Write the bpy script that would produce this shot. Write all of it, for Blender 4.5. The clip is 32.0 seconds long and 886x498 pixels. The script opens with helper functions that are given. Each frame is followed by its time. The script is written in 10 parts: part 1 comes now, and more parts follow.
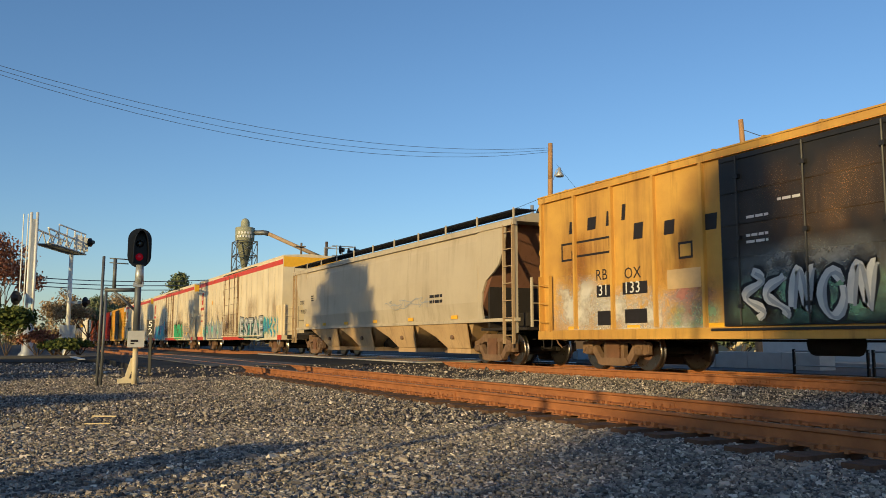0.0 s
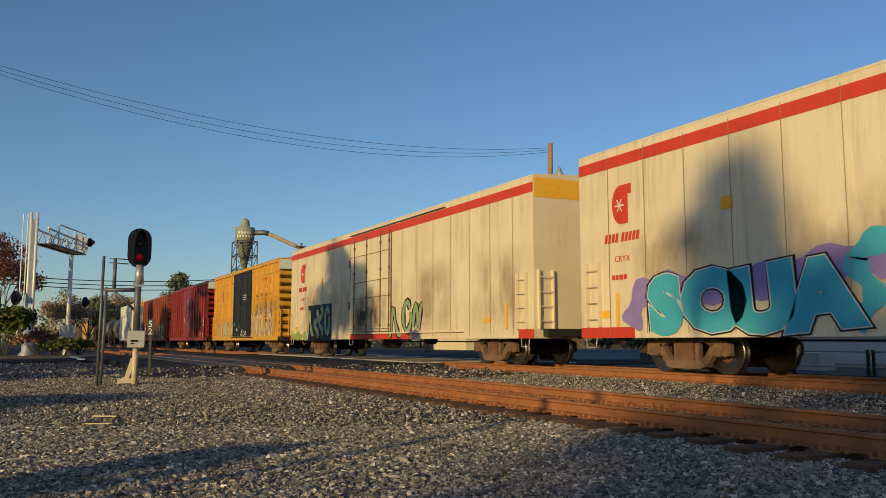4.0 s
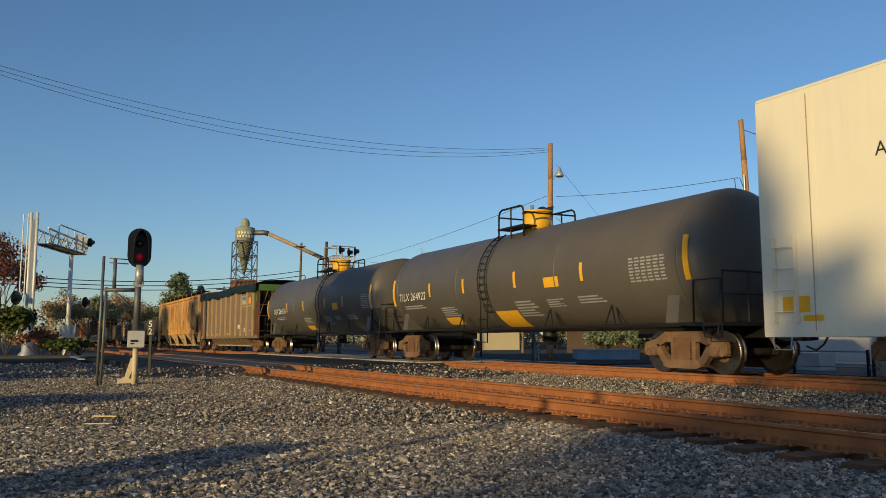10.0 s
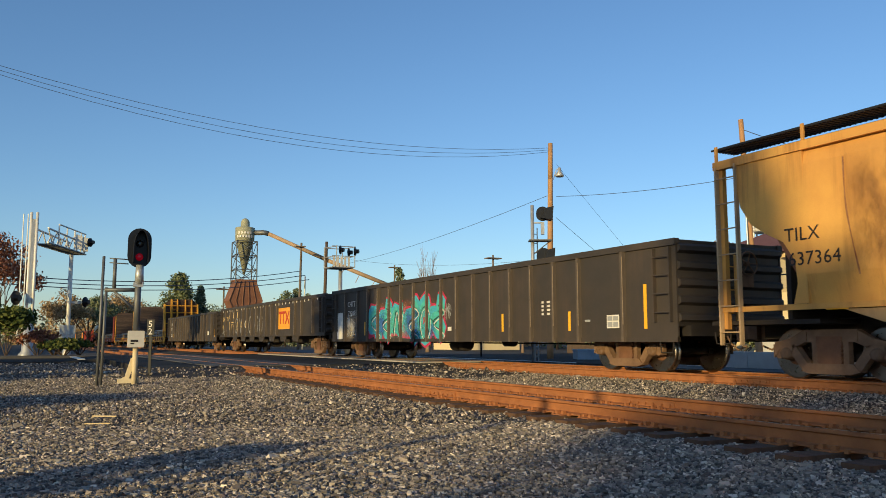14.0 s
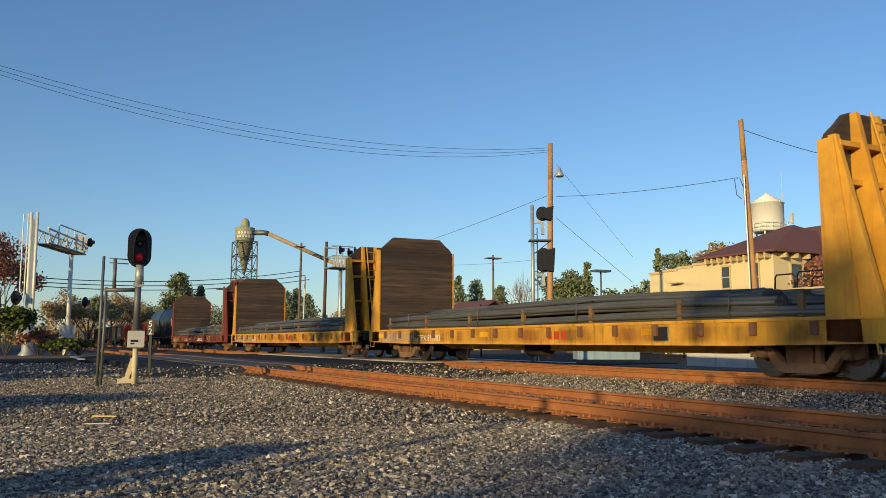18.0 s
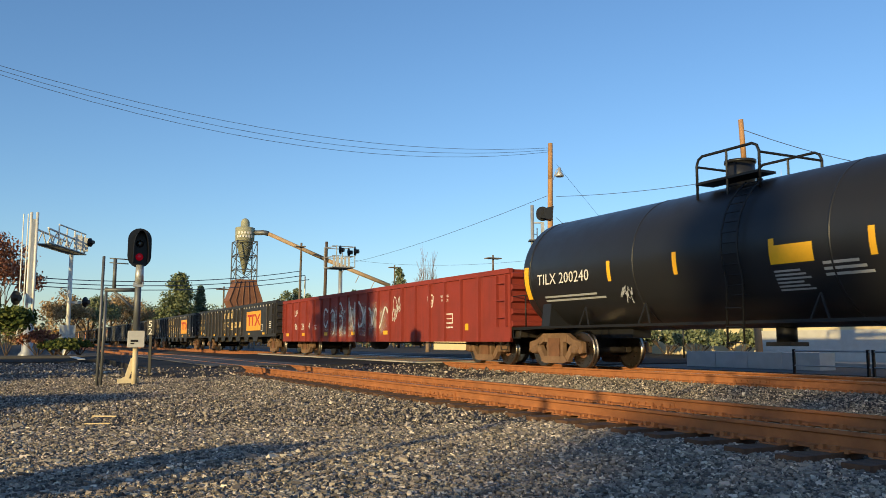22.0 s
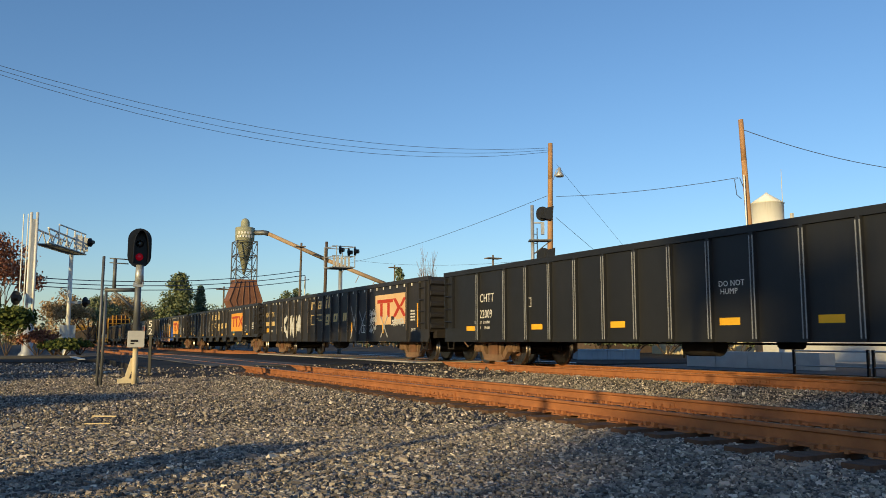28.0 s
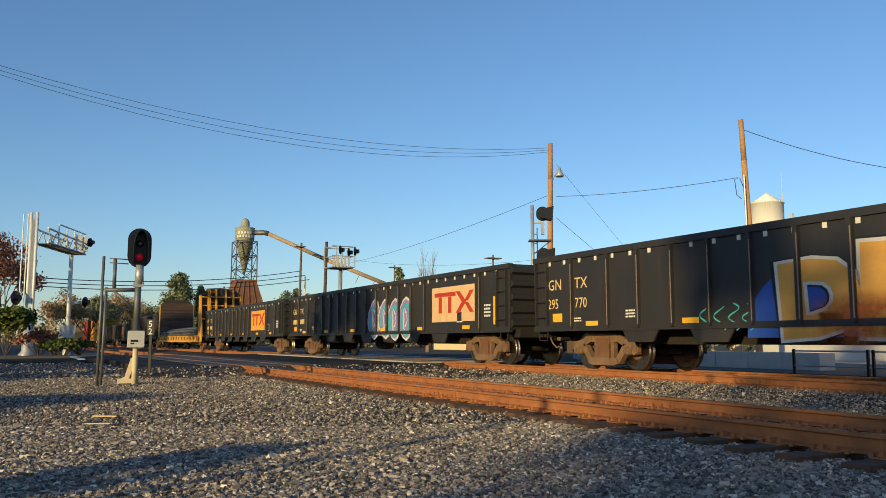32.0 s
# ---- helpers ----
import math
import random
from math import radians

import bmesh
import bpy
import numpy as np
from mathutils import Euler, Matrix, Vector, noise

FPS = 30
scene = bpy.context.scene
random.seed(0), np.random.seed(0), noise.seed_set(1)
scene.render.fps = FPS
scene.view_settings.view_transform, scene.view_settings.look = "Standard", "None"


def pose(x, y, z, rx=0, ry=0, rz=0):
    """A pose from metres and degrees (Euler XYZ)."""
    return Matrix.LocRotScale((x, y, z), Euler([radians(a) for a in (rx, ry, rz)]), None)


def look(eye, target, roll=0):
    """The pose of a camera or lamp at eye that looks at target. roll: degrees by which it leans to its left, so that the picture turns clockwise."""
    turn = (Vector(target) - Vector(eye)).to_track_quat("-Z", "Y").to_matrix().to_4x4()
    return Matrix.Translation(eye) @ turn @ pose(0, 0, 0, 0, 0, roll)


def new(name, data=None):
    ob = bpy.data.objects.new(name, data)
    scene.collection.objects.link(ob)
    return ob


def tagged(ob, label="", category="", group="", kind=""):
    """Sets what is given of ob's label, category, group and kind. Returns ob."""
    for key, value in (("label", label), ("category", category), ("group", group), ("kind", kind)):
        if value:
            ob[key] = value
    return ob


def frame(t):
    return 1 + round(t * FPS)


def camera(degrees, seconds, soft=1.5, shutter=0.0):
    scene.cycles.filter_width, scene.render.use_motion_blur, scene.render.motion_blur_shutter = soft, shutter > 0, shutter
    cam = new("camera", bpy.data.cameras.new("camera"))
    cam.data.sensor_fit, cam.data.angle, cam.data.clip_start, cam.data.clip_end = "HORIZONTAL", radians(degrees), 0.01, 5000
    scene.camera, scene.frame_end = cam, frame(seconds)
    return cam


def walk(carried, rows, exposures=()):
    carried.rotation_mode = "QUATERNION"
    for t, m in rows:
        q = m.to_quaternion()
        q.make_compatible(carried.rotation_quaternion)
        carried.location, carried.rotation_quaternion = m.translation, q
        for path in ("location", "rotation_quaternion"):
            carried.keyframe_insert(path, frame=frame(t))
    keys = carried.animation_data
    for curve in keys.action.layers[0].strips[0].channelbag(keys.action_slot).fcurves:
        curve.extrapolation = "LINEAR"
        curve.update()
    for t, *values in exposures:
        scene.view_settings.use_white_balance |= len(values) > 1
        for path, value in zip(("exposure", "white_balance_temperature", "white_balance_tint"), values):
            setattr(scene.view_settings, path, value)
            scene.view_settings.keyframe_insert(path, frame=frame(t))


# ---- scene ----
PSI, PITCH = 27.27, 6.41
EYE = Vector((0.0, 0.0, 0.72))


def heading(psi, pitch):
    a, b = radians(psi), radians(pitch)
    return Vector((-math.cos(a) * math.cos(b), math.sin(a) * math.cos(b), math.sin(b)))


cam = camera(56.8, 32.0, soft=0.42, shutter=0.03)
# the picture darkens while the bright cars pass, and brightens for the dark ones
EXPOSURE = ((0.0, 0.05), (1.0, -0.1), (2.0, -0.3), (3.0, -0.32), (4.5, -0.3), (5.5, -0.22), (6.0, -0.06), (7.0, 0.22), (8.0, 0.08), (9.0, -0.28), (9.6, -0.27), (10.0, -0.22), (10.6, 0.06), (11.1, 0.18), (12.0, 0.18), (14.0, 0.12), (17.5, 0.08), (19.0, 0.02), (21.2, 0.08), (22.0, 0.3), (22.8, 0.16), (32.0, 0.12))
VIEW = look(EYE, EYE + heading(PSI, PITCH), 0.0)
walk(cam, [(0.0, VIEW), (32.0, VIEW)], exposures=[(t, e, 5550, 10) for t, e in EXPOSURE])

# ---- light: a low warm sun behind the camera, clear evening sky ----
SUN_ELEV = 11.0
SUN_FROM = Vector((0.50, -0.866, 0.0)).normalized()
sun_dir = Vector((SUN_FROM.x * math.cos(radians(SUN_ELEV)), SUN_FROM.y * math.cos(radians(SUN_ELEV)), math.sin(radians(SUN_ELEV))))
sun_data = bpy.data.lights.new("sun", "SUN")
sun_data.energy, sun_data.angle, sun_data.color = 4.4, radians(0.6), (1.0, 0.69, 0.25)
sun = new("sun", sun_data)
sun.matrix_world = look(sun_dir * 100, (0, 0, 0))
world = bpy.data.worlds.new("sky")
scene.world = world
world.use_nodes = True
wn = world.node_tree.nodes
sky = wn.new("ShaderNodeTexSky")
sky.sky_type, sky.sun_disc = "NISHITA", False
sky.sun_elevation = radians(SUN_ELEV)
sky.sun_rotation = math.atan2(SUN_FROM.x, SUN_FROM.y)
sky.air_density, sky.dust_density, sky.ozone_density = 1.0, 0.4, 2.5
wn["Background"].inputs["Strength"].default_value = 0.13
world.node_tree.links.new(sky.outputs[0], wn["Background"].inputs["Color"])


# ---- materials ----
def rgb(r, g, b):
    f = lambda c: (c / 255 / 12.92) if c <= 10.3 else ((c / 255 + 0.055) / 1.055) ** 2.4
    return (f(r), f(g), f(b), 1.0)


def mat(name, col, rough=0.6, metal=0.0, col2=None, scale=3.0, amount=0.5, stretch=(1, 1, 1), streak=0.0, streak_col=None,
        bump=0.15, bump_scale=60.0, rand=0.0, spec=0.4, coords="Object", glow=None, runs=5.0):
    """A surface with grain, broad stains and, where wanted, streaks that run down it."""
    m = bpy.data.materials.new(name)
    m.use_nodes = True
    nt = m.node_tree
    n, ln = nt.nodes, nt.links
    p = n["Principled BSDF"]
    tc = n.new("ShaderNodeTexCoord")
    mp = n.new("ShaderNodeMapping")
    mp.inputs["Scale"].default_value = stretch
    ln.new(tc.outputs[coords], mp.inputs["Vector"])

    def tex(sc, detail=5.0, vec=None, rough_=0.6):
        t = n.new("ShaderNodeTexNoise")
        t.inputs["Scale"].default_value, t.inputs["Detail"].default_value, t.inputs["Roughness"].default_value = sc, detail, rough_
        ln.new(vec or mp.outputs[0], t.inputs["Vector"])
        return t.outputs["Fac"]

    def ramp(fac, lo, hi, top=1.0):
        r = n.new("ShaderNodeMapRange")
        r.inputs["From Min"].default_value, r.inputs["From Max"].default_value = lo, hi
        r.inputs["To Max"].default_value = top
        ln.new(fac, r.inputs["Value"])
        return r.outputs[0]

    def mix(fac, a, b):
        x = n.new("ShaderNodeMix")
        x.data_type = "RGBA"
        if isinstance(fac, float):
            x.inputs[0].default_value = fac
        else:
            ln.new(fac, x.inputs[0])
        for v, s in ((a, x.inputs[6]), (b, x.inputs[7])):
            if isinstance(v, tuple):
                s.default_value = v
            else:
                ln.new(v, s)
        return x.outputs[2]

    c2 = col2 or tuple(v * 0.6 for v in col[:3]) + (1.0,)
    c = mix(ramp(tex(scale), 0.35, 0.75, amount), col, c2)
    grain = ramp(tex(bump_scale, 3.0), 0.3, 0.8, 0.25 * amount)
    c = mix(grain, c, tuple(v * 0.55 for v in col[:3]) + (1.0,))
    if streak:
        ms = n.new("ShaderNodeMapping")
        ms.inputs["Scale"].default_value = (runs, runs, runs * 0.07)
        ln.new(tc.outputs["Object"], ms.inputs["Vector"])
        s1 = tex(1.0, 6.0, ms.outputs[0], 0.7)
        s2 = tex(0.5, 2.0)
        mul = n.new("ShaderNodeMath")
        mul.operation = "MULTIPLY"
        ln.new(ramp(s1, 0.5, 0.72), mul.inputs[0])
        ln.new(ramp(s2, 0.35, 0.65, streak), mul.inputs[1])
        c = mix(mul.outputs[0], c, streak_col or rgb(70, 45, 30))
    if rand:
        oi = n.new("ShaderNodeObjectInfo")
        c = mix(ramp(oi.outputs["Random"], 0.0, 1.0, rand), c, c2)
    ln.new(c, p.inputs["Base Color"])
    rr = n.new("ShaderNodeMapRange")
    rr.inputs["To Min"].default_value, rr.inputs["To Max"].default_value = max(0.03, rough - 0.12), min(1.0, rough + 0.12)
    ln.new(tex(scale * 2.3), rr.inputs["Value"])
    ln.new(rr.outputs[0], p.inputs["Roughness"])
    p.inputs["Metallic"].default_value = metal
    p.inputs["Specular IOR Level"].default_value = spec
    if bump:
        b = n.new("ShaderNodeBump")
        b.inputs["Strength"].default_value, b.inputs["Distance"].default_value = bump, 0.01
        ln.new(tex(bump_scale, 4.0), b.inputs["Height"])
        ln.new(b.outputs[0], p.inputs["Normal"])
    if glow:
        p.inputs["Emission Color"].default_value, p.inputs["Emission Strength"].default_value = glow[0], glow[1]
    return m


M = {}
RUST = rgb(120, 66, 36)
M["ballast"] = mat("ballast", rgb(66, 62, 60), 0.95, col2=rgb(40, 39, 40), scale=9, amount=0.8, bump=1.0, bump_scale=26)
M["stone"] = mat("stone", rgb(150, 141, 132), 0.85, col2=rgb(84, 82, 84), scale=2.2, amount=0.9, bump=0.4, bump_scale=70, rand=0.0)
M["asphalt"] = mat("asphalt", rgb(64, 63, 62), 0.95, spec=0.08, col2=rgb(48, 47, 47), scale=0.6, amount=0.7, bump=0.5, bump_scale=80)
M["asphalt_old"] = mat("asphalt_old", rgb(92, 90, 88), 0.88, col2=rgb(64, 63, 64), scale=0.5, amount=0.8, bump=0.5, bump_scale=80)
M["concrete"] = mat("concrete", rgb(178, 172, 162), 0.85, col2=rgb(130, 124, 116), scale=1.2, amount=0.6, bump=0.3)
M["rail_rust"] = mat("rail_rust", rgb(168, 110, 64), 0.75, col2=rgb(112, 70, 44), scale=4, amount=0.7, bump=0.35, bump_scale=50)
M["rail_shine"] = mat("rail_shine", rgb(150, 140, 132), 0.28, 1.0, scale=8, amount=0.3, bump=0.05)
M["tie"] = mat("tie", rgb(104, 78, 58), 0.9, col2=rgb(62, 48, 40), scale=2, amount=0.8, stretch=(1, 6, 1), bump=0.5, bump_scale=30, rand=0.4)
M["truck"] = mat("truck", rgb(134, 106, 82), 0.85, col2=rgb(86, 66, 52), scale=3, amount=0.9, bump=0.4, bump_scale=40)
M["wheel"] = mat("wheel", rgb(122, 86, 62), 0.8, col2=rgb(76, 56, 44), scale=4, amount=0.7, bump=0.25)
M["tread"] = mat("tread", rgb(170, 160, 150), 0.3, 1.0, scale=6, amount=0.2, bump=0.05)
M["underframe"] = mat("underframe", rgb(46, 40, 36), 0.85, col2=rgb(28, 25, 23), scale=2, amount=0.7, bump=0.3)
M["steel"] = mat("steel", rgb(120, 112, 104), 0.5, 0.6, scale=4, amount=0.5)
M["galv"] = mat("galv", rgb(186, 188, 188), 0.45, 0.5, col2=rgb(150, 152, 154), scale=3, amount=0.5, bump=0.08)
M["black_paint"] = mat("black_paint", rgb(28, 28, 30), 0.55, scale=3, amount=0.4, bump=0.08)
M["cryo"] = mat("cryo_cream", rgb(232, 216, 182), 0.5, col2=rgb(202, 182, 148), scale=0.8, amount=0.5, streak=0.55, streak_col=rgb(150, 132, 112), bump=0.06)
M["cryo_red"] = mat("cryo_red", rgb(206, 66, 40), 0.5, col2=rgb(176, 60, 40), scale=1.5, amount=0.4, streak=0.3, bump=0.05)
M["white_car"] = mat("white_car", rgb(238, 230, 208), 0.42, col2=rgb(220, 210, 188), scale=0.7, amount=0.35, streak=0.12, streak_col=rgb(180, 168, 150), bump=0.04)
M["yellow_car"] = mat("yellow_car", rgb(222, 168, 54), 0.5, col2=rgb(190, 138, 48), scale=0.7, amount=0.6, streak=0.6, streak_col=rgb(120, 84, 46), bump=0.06)
M["yellow_old"] = mat("yellow_old", rgb(214, 166, 72), 0.6, col2=rgb(160, 112, 58), scale=0.7, amount=0.75, streak=0.95, streak_col=rgb(92, 60, 40), bump=0.1, runs=3.0)
M["flat_yellow"] = mat("flat_yellow", rgb(222, 166, 44), 0.6, col2=rgb(160, 108, 44), scale=1.4, amount=0.75, streak=0.8, streak_col=rgb(84, 54, 34), bump=0.1)
M["maroon"] = mat("maroon", rgb(142, 48, 44), 0.42, col2=rgb(124, 42, 38), scale=0.8, amount=0.4, streak=0.25, streak_col=rgb(90, 48, 40), bump=0.05)
M["oxide"] = mat("oxide", rgb(164, 82, 48), 0.65, col2=rgb(112, 56, 40), scale=0.5, amount=0.85, streak=1.0, streak_col=rgb(70, 38, 28), bump=0.1, runs=3.0)
M["gon_red"] = mat("gon_red", rgb(142, 56, 44), 0.65, col2=rgb(110, 48, 40), scale=1.0, amount=0.6, streak=0.5, streak_col=rgb(72, 44, 38), bump=0.1)
M["flat_red"] = mat("flat_red", rgb(124, 58, 44), 0.7, col2=rgb(92, 48, 40), scale=1.2, amount=0.6, streak=0.6, streak_col=rgb(60, 42, 36), bump=0.1)
M["rod_dark"] = mat("rod_dark", rgb(132, 106, 80), 0.7, 0.1, col2=rgb(80, 60, 44), scale=4, amount=0.7, bump=0.05)
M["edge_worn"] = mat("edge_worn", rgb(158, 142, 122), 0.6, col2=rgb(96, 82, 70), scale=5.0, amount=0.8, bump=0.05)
M["seam"] = mat("seam", rgb(158, 140, 112), 0.7, col2=rgb(116, 94, 70), scale=1.5, amount=0.7, bump=0.0)
M["rust_mark"] = mat("rust_mark", rgb(128, 78, 48), 0.8, col2=rgb(176, 140, 104), scale=5.0, amount=0.9, bump=0.0)
M["rib_worn"] = mat("rib_worn", rgb(98, 88, 78), 0.65, col2=rgb(62, 56, 52), scale=2.0, amount=0.7, streak=0.5, streak_col=rgb(130, 104, 80), bump=0.08)
M["coal_post"] = mat("coal_post", rgb(190, 162, 124), 0.7, col2=rgb(140, 116, 90), scale=1.5, amount=0.6, streak=0.5, streak_col=rgb(90, 70, 52), bump=0.08)
M["gon_black"] = mat("gon_black", rgb(60, 56, 53), 0.6, col2=rgb(84, 72, 62), scale=1.0, amount=0.5, streak=0.5, streak_col=rgb(92, 74, 58), bump=0.08)
M["gon_fleet"] = mat("gon_fleet", rgb(46, 46, 49), 0.5, col2=rgb(62, 57, 54), scale=0.8, amount=0.5, streak=0.4, streak_col=rgb(84, 70, 58), bump=0.07)
M["gon_black_new"] = mat("gon_black_new", rgb(36, 37, 40), 0.45, col2=rgb(48, 48, 50), scale=1.0, amount=0.4, streak=0.15, streak_col=rgb(70, 62, 54), bump=0.04)
M["tank_black"] = mat("tank_black", rgb(96, 91, 86), 0.45, col2=rgb(78, 74, 71), scale=0.9, amount=0.5, streak=0.3, streak_col=rgb(84, 74, 64), bump=0.04)
M["tank_new"] = mat("tank_new", rgb(38, 39, 43), 0.36, col2=rgb(36, 36, 40), scale=0.9, amount=0.4, streak=0.1, bump=0.03)
M["hop_grey"] = mat("hop_grey", rgb(194, 180, 156), 0.6, col2=rgb(168, 152, 128), scale=0.8, amount=0.5, streak=0.6, streak_col=rgb(112, 92, 70), bump=0.06, runs=2.6)
M["hop_tan"] = mat("hop_tan", rgb(224, 172, 84), 0.6, col2=rgb(176, 118, 60), scale=0.45, amount=0.8, streak=1.0, streak_col=rgb(104, 62, 36), bump=0.08, runs=2.2)
M["coal_grey"] = mat("coal_grey", rgb(136, 116, 92), 0.7, col2=rgb(108, 92, 74), scale=0.9, amount=0.6, streak=0.6, streak_col=rgb(72, 60, 50), bump=0.1)
M["tarp"] = mat("tarp", rgb(50, 74, 76), 0.7, col2=rgb(36, 54, 58), scale=2, amount=0.5, bump=0.3, bump_scale=12)
M["green_paint"] = mat("green_paint", rgb(92, 124, 52), 0.6, col2=rgb(60, 84, 44), scale=2, amount=0.5)
M["door_black"] = mat("door_black", rgb(34, 34, 36), 0.5, col2=rgb(54, 50, 48), scale=1.2, amount=0.5, streak=0.2, streak_col=rgb(84, 74, 66), bump=0.06)
M["hop_bay"] = mat("hop_bay", rgb(196, 164, 120), 0.65, col2=rgb(160, 128, 88), scale=0.9, amount=0.6, streak=0.6, streak_col=rgb(92, 68, 46), bump=0.1)
M["plank"] = mat("bulkhead_plank", rgb(100, 82, 72), 0.85, col2=rgb(46, 40, 40), scale=1.6, amount=1.0, stretch=(1, 0.5, 7), bump=0.4, bump_scale=25, rand=0.8)
M["dunnage"] = mat("dunnage", rgb(138, 104, 72), 0.85, col2=rgb(92, 68, 50), scale=3, amount=0.7, bump=0.3, bump_scale=30)
M["rebar"] = mat("rebar", rgb(112, 112, 110), 0.5, 0.4, col2=rgb(66, 66, 66), scale=2, amount=0.7, stretch=(0.4, 5, 5), bump=0.4, bump_scale=40)
M["wood_pole"] = mat("wood_pole", rgb(184, 142, 98), 0.85, col2=rgb(132, 98, 68), scale=1.5, amount=0.7, stretch=(4, 4, 0.5), bump=0.4, bump_scale=30)
M["reflector"] = mat("reflector_yellow", rgb(243, 184, 28), 0.4, scale=6, amount=0.25, bump=0.03)
M["white_mark"] = mat("white_mark", rgb(226, 222, 214), 0.55, scale=5, amount=0.35, bump=0.03)
M["cream_mark"] = mat("cream_mark", rgb(226, 196, 130), 0.55, col2=rgb(190, 160, 104), scale=3, amount=0.5, bump=0.03)
M["dark_mark"] = mat("dark_mark", rgb(40, 36, 36), 0.55, scale=5, amount=0.35, bump=0.03)
M["ttx_yellow"] = mat("panel_yellow", rgb(240, 170, 40), 0.5, col2=rgb(222, 140, 36), scale=1.5, amount=0.4, streak=0.3, bump=0.03)
M["ttx_cream"] = mat("panel_cream", rgb(226, 190, 140), 0.55, col2=rgb(200, 160, 112), scale=1.5, amount=0.5, streak=0.4, streak_col=rgb(180, 96, 50), bump=0.03)
M["ttx_red"] = mat("mark_red", rgb(190, 62, 30), 0.55, scale=2, amount=0.5, streak=0.3, bump=0.03)
M["shield_blue"] = mat("mark_blue", rgb(34, 44, 92), 0.5, scale=4, amount=0.3, bump=0.03)
M["logo_blue"] = mat("logo_blue", rgb(50, 110, 190), 0.5, scale=4, amount=0.3, bump=0.03)
for nm, c in (("sp_white", (212, 210, 204)), ("sp_silver", (164, 166, 168)), ("sp_green", (72, 176, 112)), ("sp_cyan", (84, 178, 200)),
              ("sp_blue", (50, 84, 176)), ("sp_teal", (90, 190, 180)), ("sp_orange", (222, 130, 60)), ("sp_black", (30, 30, 34)),
              ("sp_lime", (150, 176, 92)), ("sp_magenta", (190, 50, 84)), ("sp_lilac", (150, 130, 190)), ("sp_sand", (206, 176, 128)), ("sp_gold", (222, 166, 76)), ("sp_yellow", (236, 190, 40))):
    M[nm] = mat("spray_" + nm[3:], rgb(*c), 0.55, col2=tuple(v * 0.75 for v in rgb(*c)[:3]) + (1.0,), scale=4, amount=0.7, bump=0.03)


# ---- mesh helpers ----
def box(bm, x0, x1, y0, y1, z0, z1):
    v = [bm.verts.new((x, y, z)) for x in (x0, x1) for y in (y0, y1) for z in (z0, z1)]
    for f in ((0, 1, 3, 2), (4, 6, 7, 5), (0, 4, 5, 1), (2, 3, 7, 6), (0, 2, 6, 4), (1, 5, 7, 3)):
        bm.faces.new([v[i] for i in f])
    return v


def frame_of(a, b):
    d = (Vector(b) - Vector(a)).normalized()
    u = d.cross(Vector((0, 0, 1)) if abs(d.z) < 0.9 else Vector((1, 0, 0))).normalized()
    return d, u, d.cross(u)


def tube(bm, a, b, r0, r1=None, seg=8, caps=True):
    """A round bar, or a cone, from a to b."""
    r1 = r0 if r1 is None else r1
    a, b = Vector(a), Vector(b)
    d, u, w = frame_of(a, b)
    rings = []
    for p, r in ((a, r0), (b, r1)):
        rings.append([bm.verts.new(p + (u * math.cos(k * math.tau / seg) + w * math.sin(k * math.tau / seg)) * r) for k in range(seg)])
    for k in range(seg):
        f = bm.faces.new((rings[0][k], rings[0][(k + 1) % seg], rings[1][(k + 1) % seg], rings[1][k]))
        f.smooth = seg > 6
    if caps:
        bm.faces.new(rings[0][::-1])
        bm.faces.new(rings[1])


def pipe(bm, pts, r, seg=6):
    """One round bar bent through all the points."""
    pts = [Vector(p) for p in pts]
    rings = []
    for k, p in enumerate(pts):
        a, b = pts[max(0, k - 1)], pts[min(len(pts) - 1, k + 1)]
        _, u, w = frame_of(a, b)
        if rings:
            # keep the ring's turn close to the last one's
            u = (last - last.dot((b - a).normalized()) * (b - a).normalized()).normalized()
            w = (b - a).normalized().cross(u)
        last = u
        rings.append([bm.verts.new(p + (u * math.cos(q * math.tau / seg) + w * math.sin(q * math.tau / seg)) * r) for q in range(seg)])
    for a, b in zip(rings[:-1], rings[1:]):
        for q in range(seg):
            bm.faces.new((a[q], a[(q + 1) % seg], b[(q + 1) % seg], b[q])).smooth = True
    bm.faces.new(rings[0][::-1])
    bm.faces.new(rings[-1])


def prism(bm, profile, x0, x1, axis="x"):
    """A profile of (y, z) pushed along x, or of (x, z) pushed along y."""
    put = (lambda p, s: (s, p[0], p[1])) if axis == "x" else (lambda p, s: (p[0], s, p[1]))
    a = [bm.verts.new(put(p, x0)) for p in profile]
    b = [bm.verts.new(put(p, x1)) for p in profile]
    n = len(profile)
    for k in range(n):
        bm.faces.new((a[k], a[(k + 1) % n], b[(k + 1) % n], b[k]))
    bm.faces.new(a[::-1])
    bm.faces.new(b)


def spin_solid(bm, profile, at, axis, seg=24):
    """Turns a profile of (along, radius) round an axis through at."""
    d = Vector(axis).normalized()
    _, u, w = frame_of((0, 0, 0), d)
    rings = []
    for s, r in profile:
        rings.append([bm.verts.new(Vector(at) + d * s + (u * math.cos(k * math.tau / seg) + w * math.sin(k * math.tau / seg)) * r) for k in range(seg)])
    for a, b in zip(rings[:-1], rings[1:]):
        for k in range(seg):
            f = bm.faces.new((a[k], a[(k + 1) % seg], b[(k + 1) % seg], b[k]))
            f.smooth = True
    bm.faces.new(rings[0][::-1])
    bm.faces.new(rings[-1])


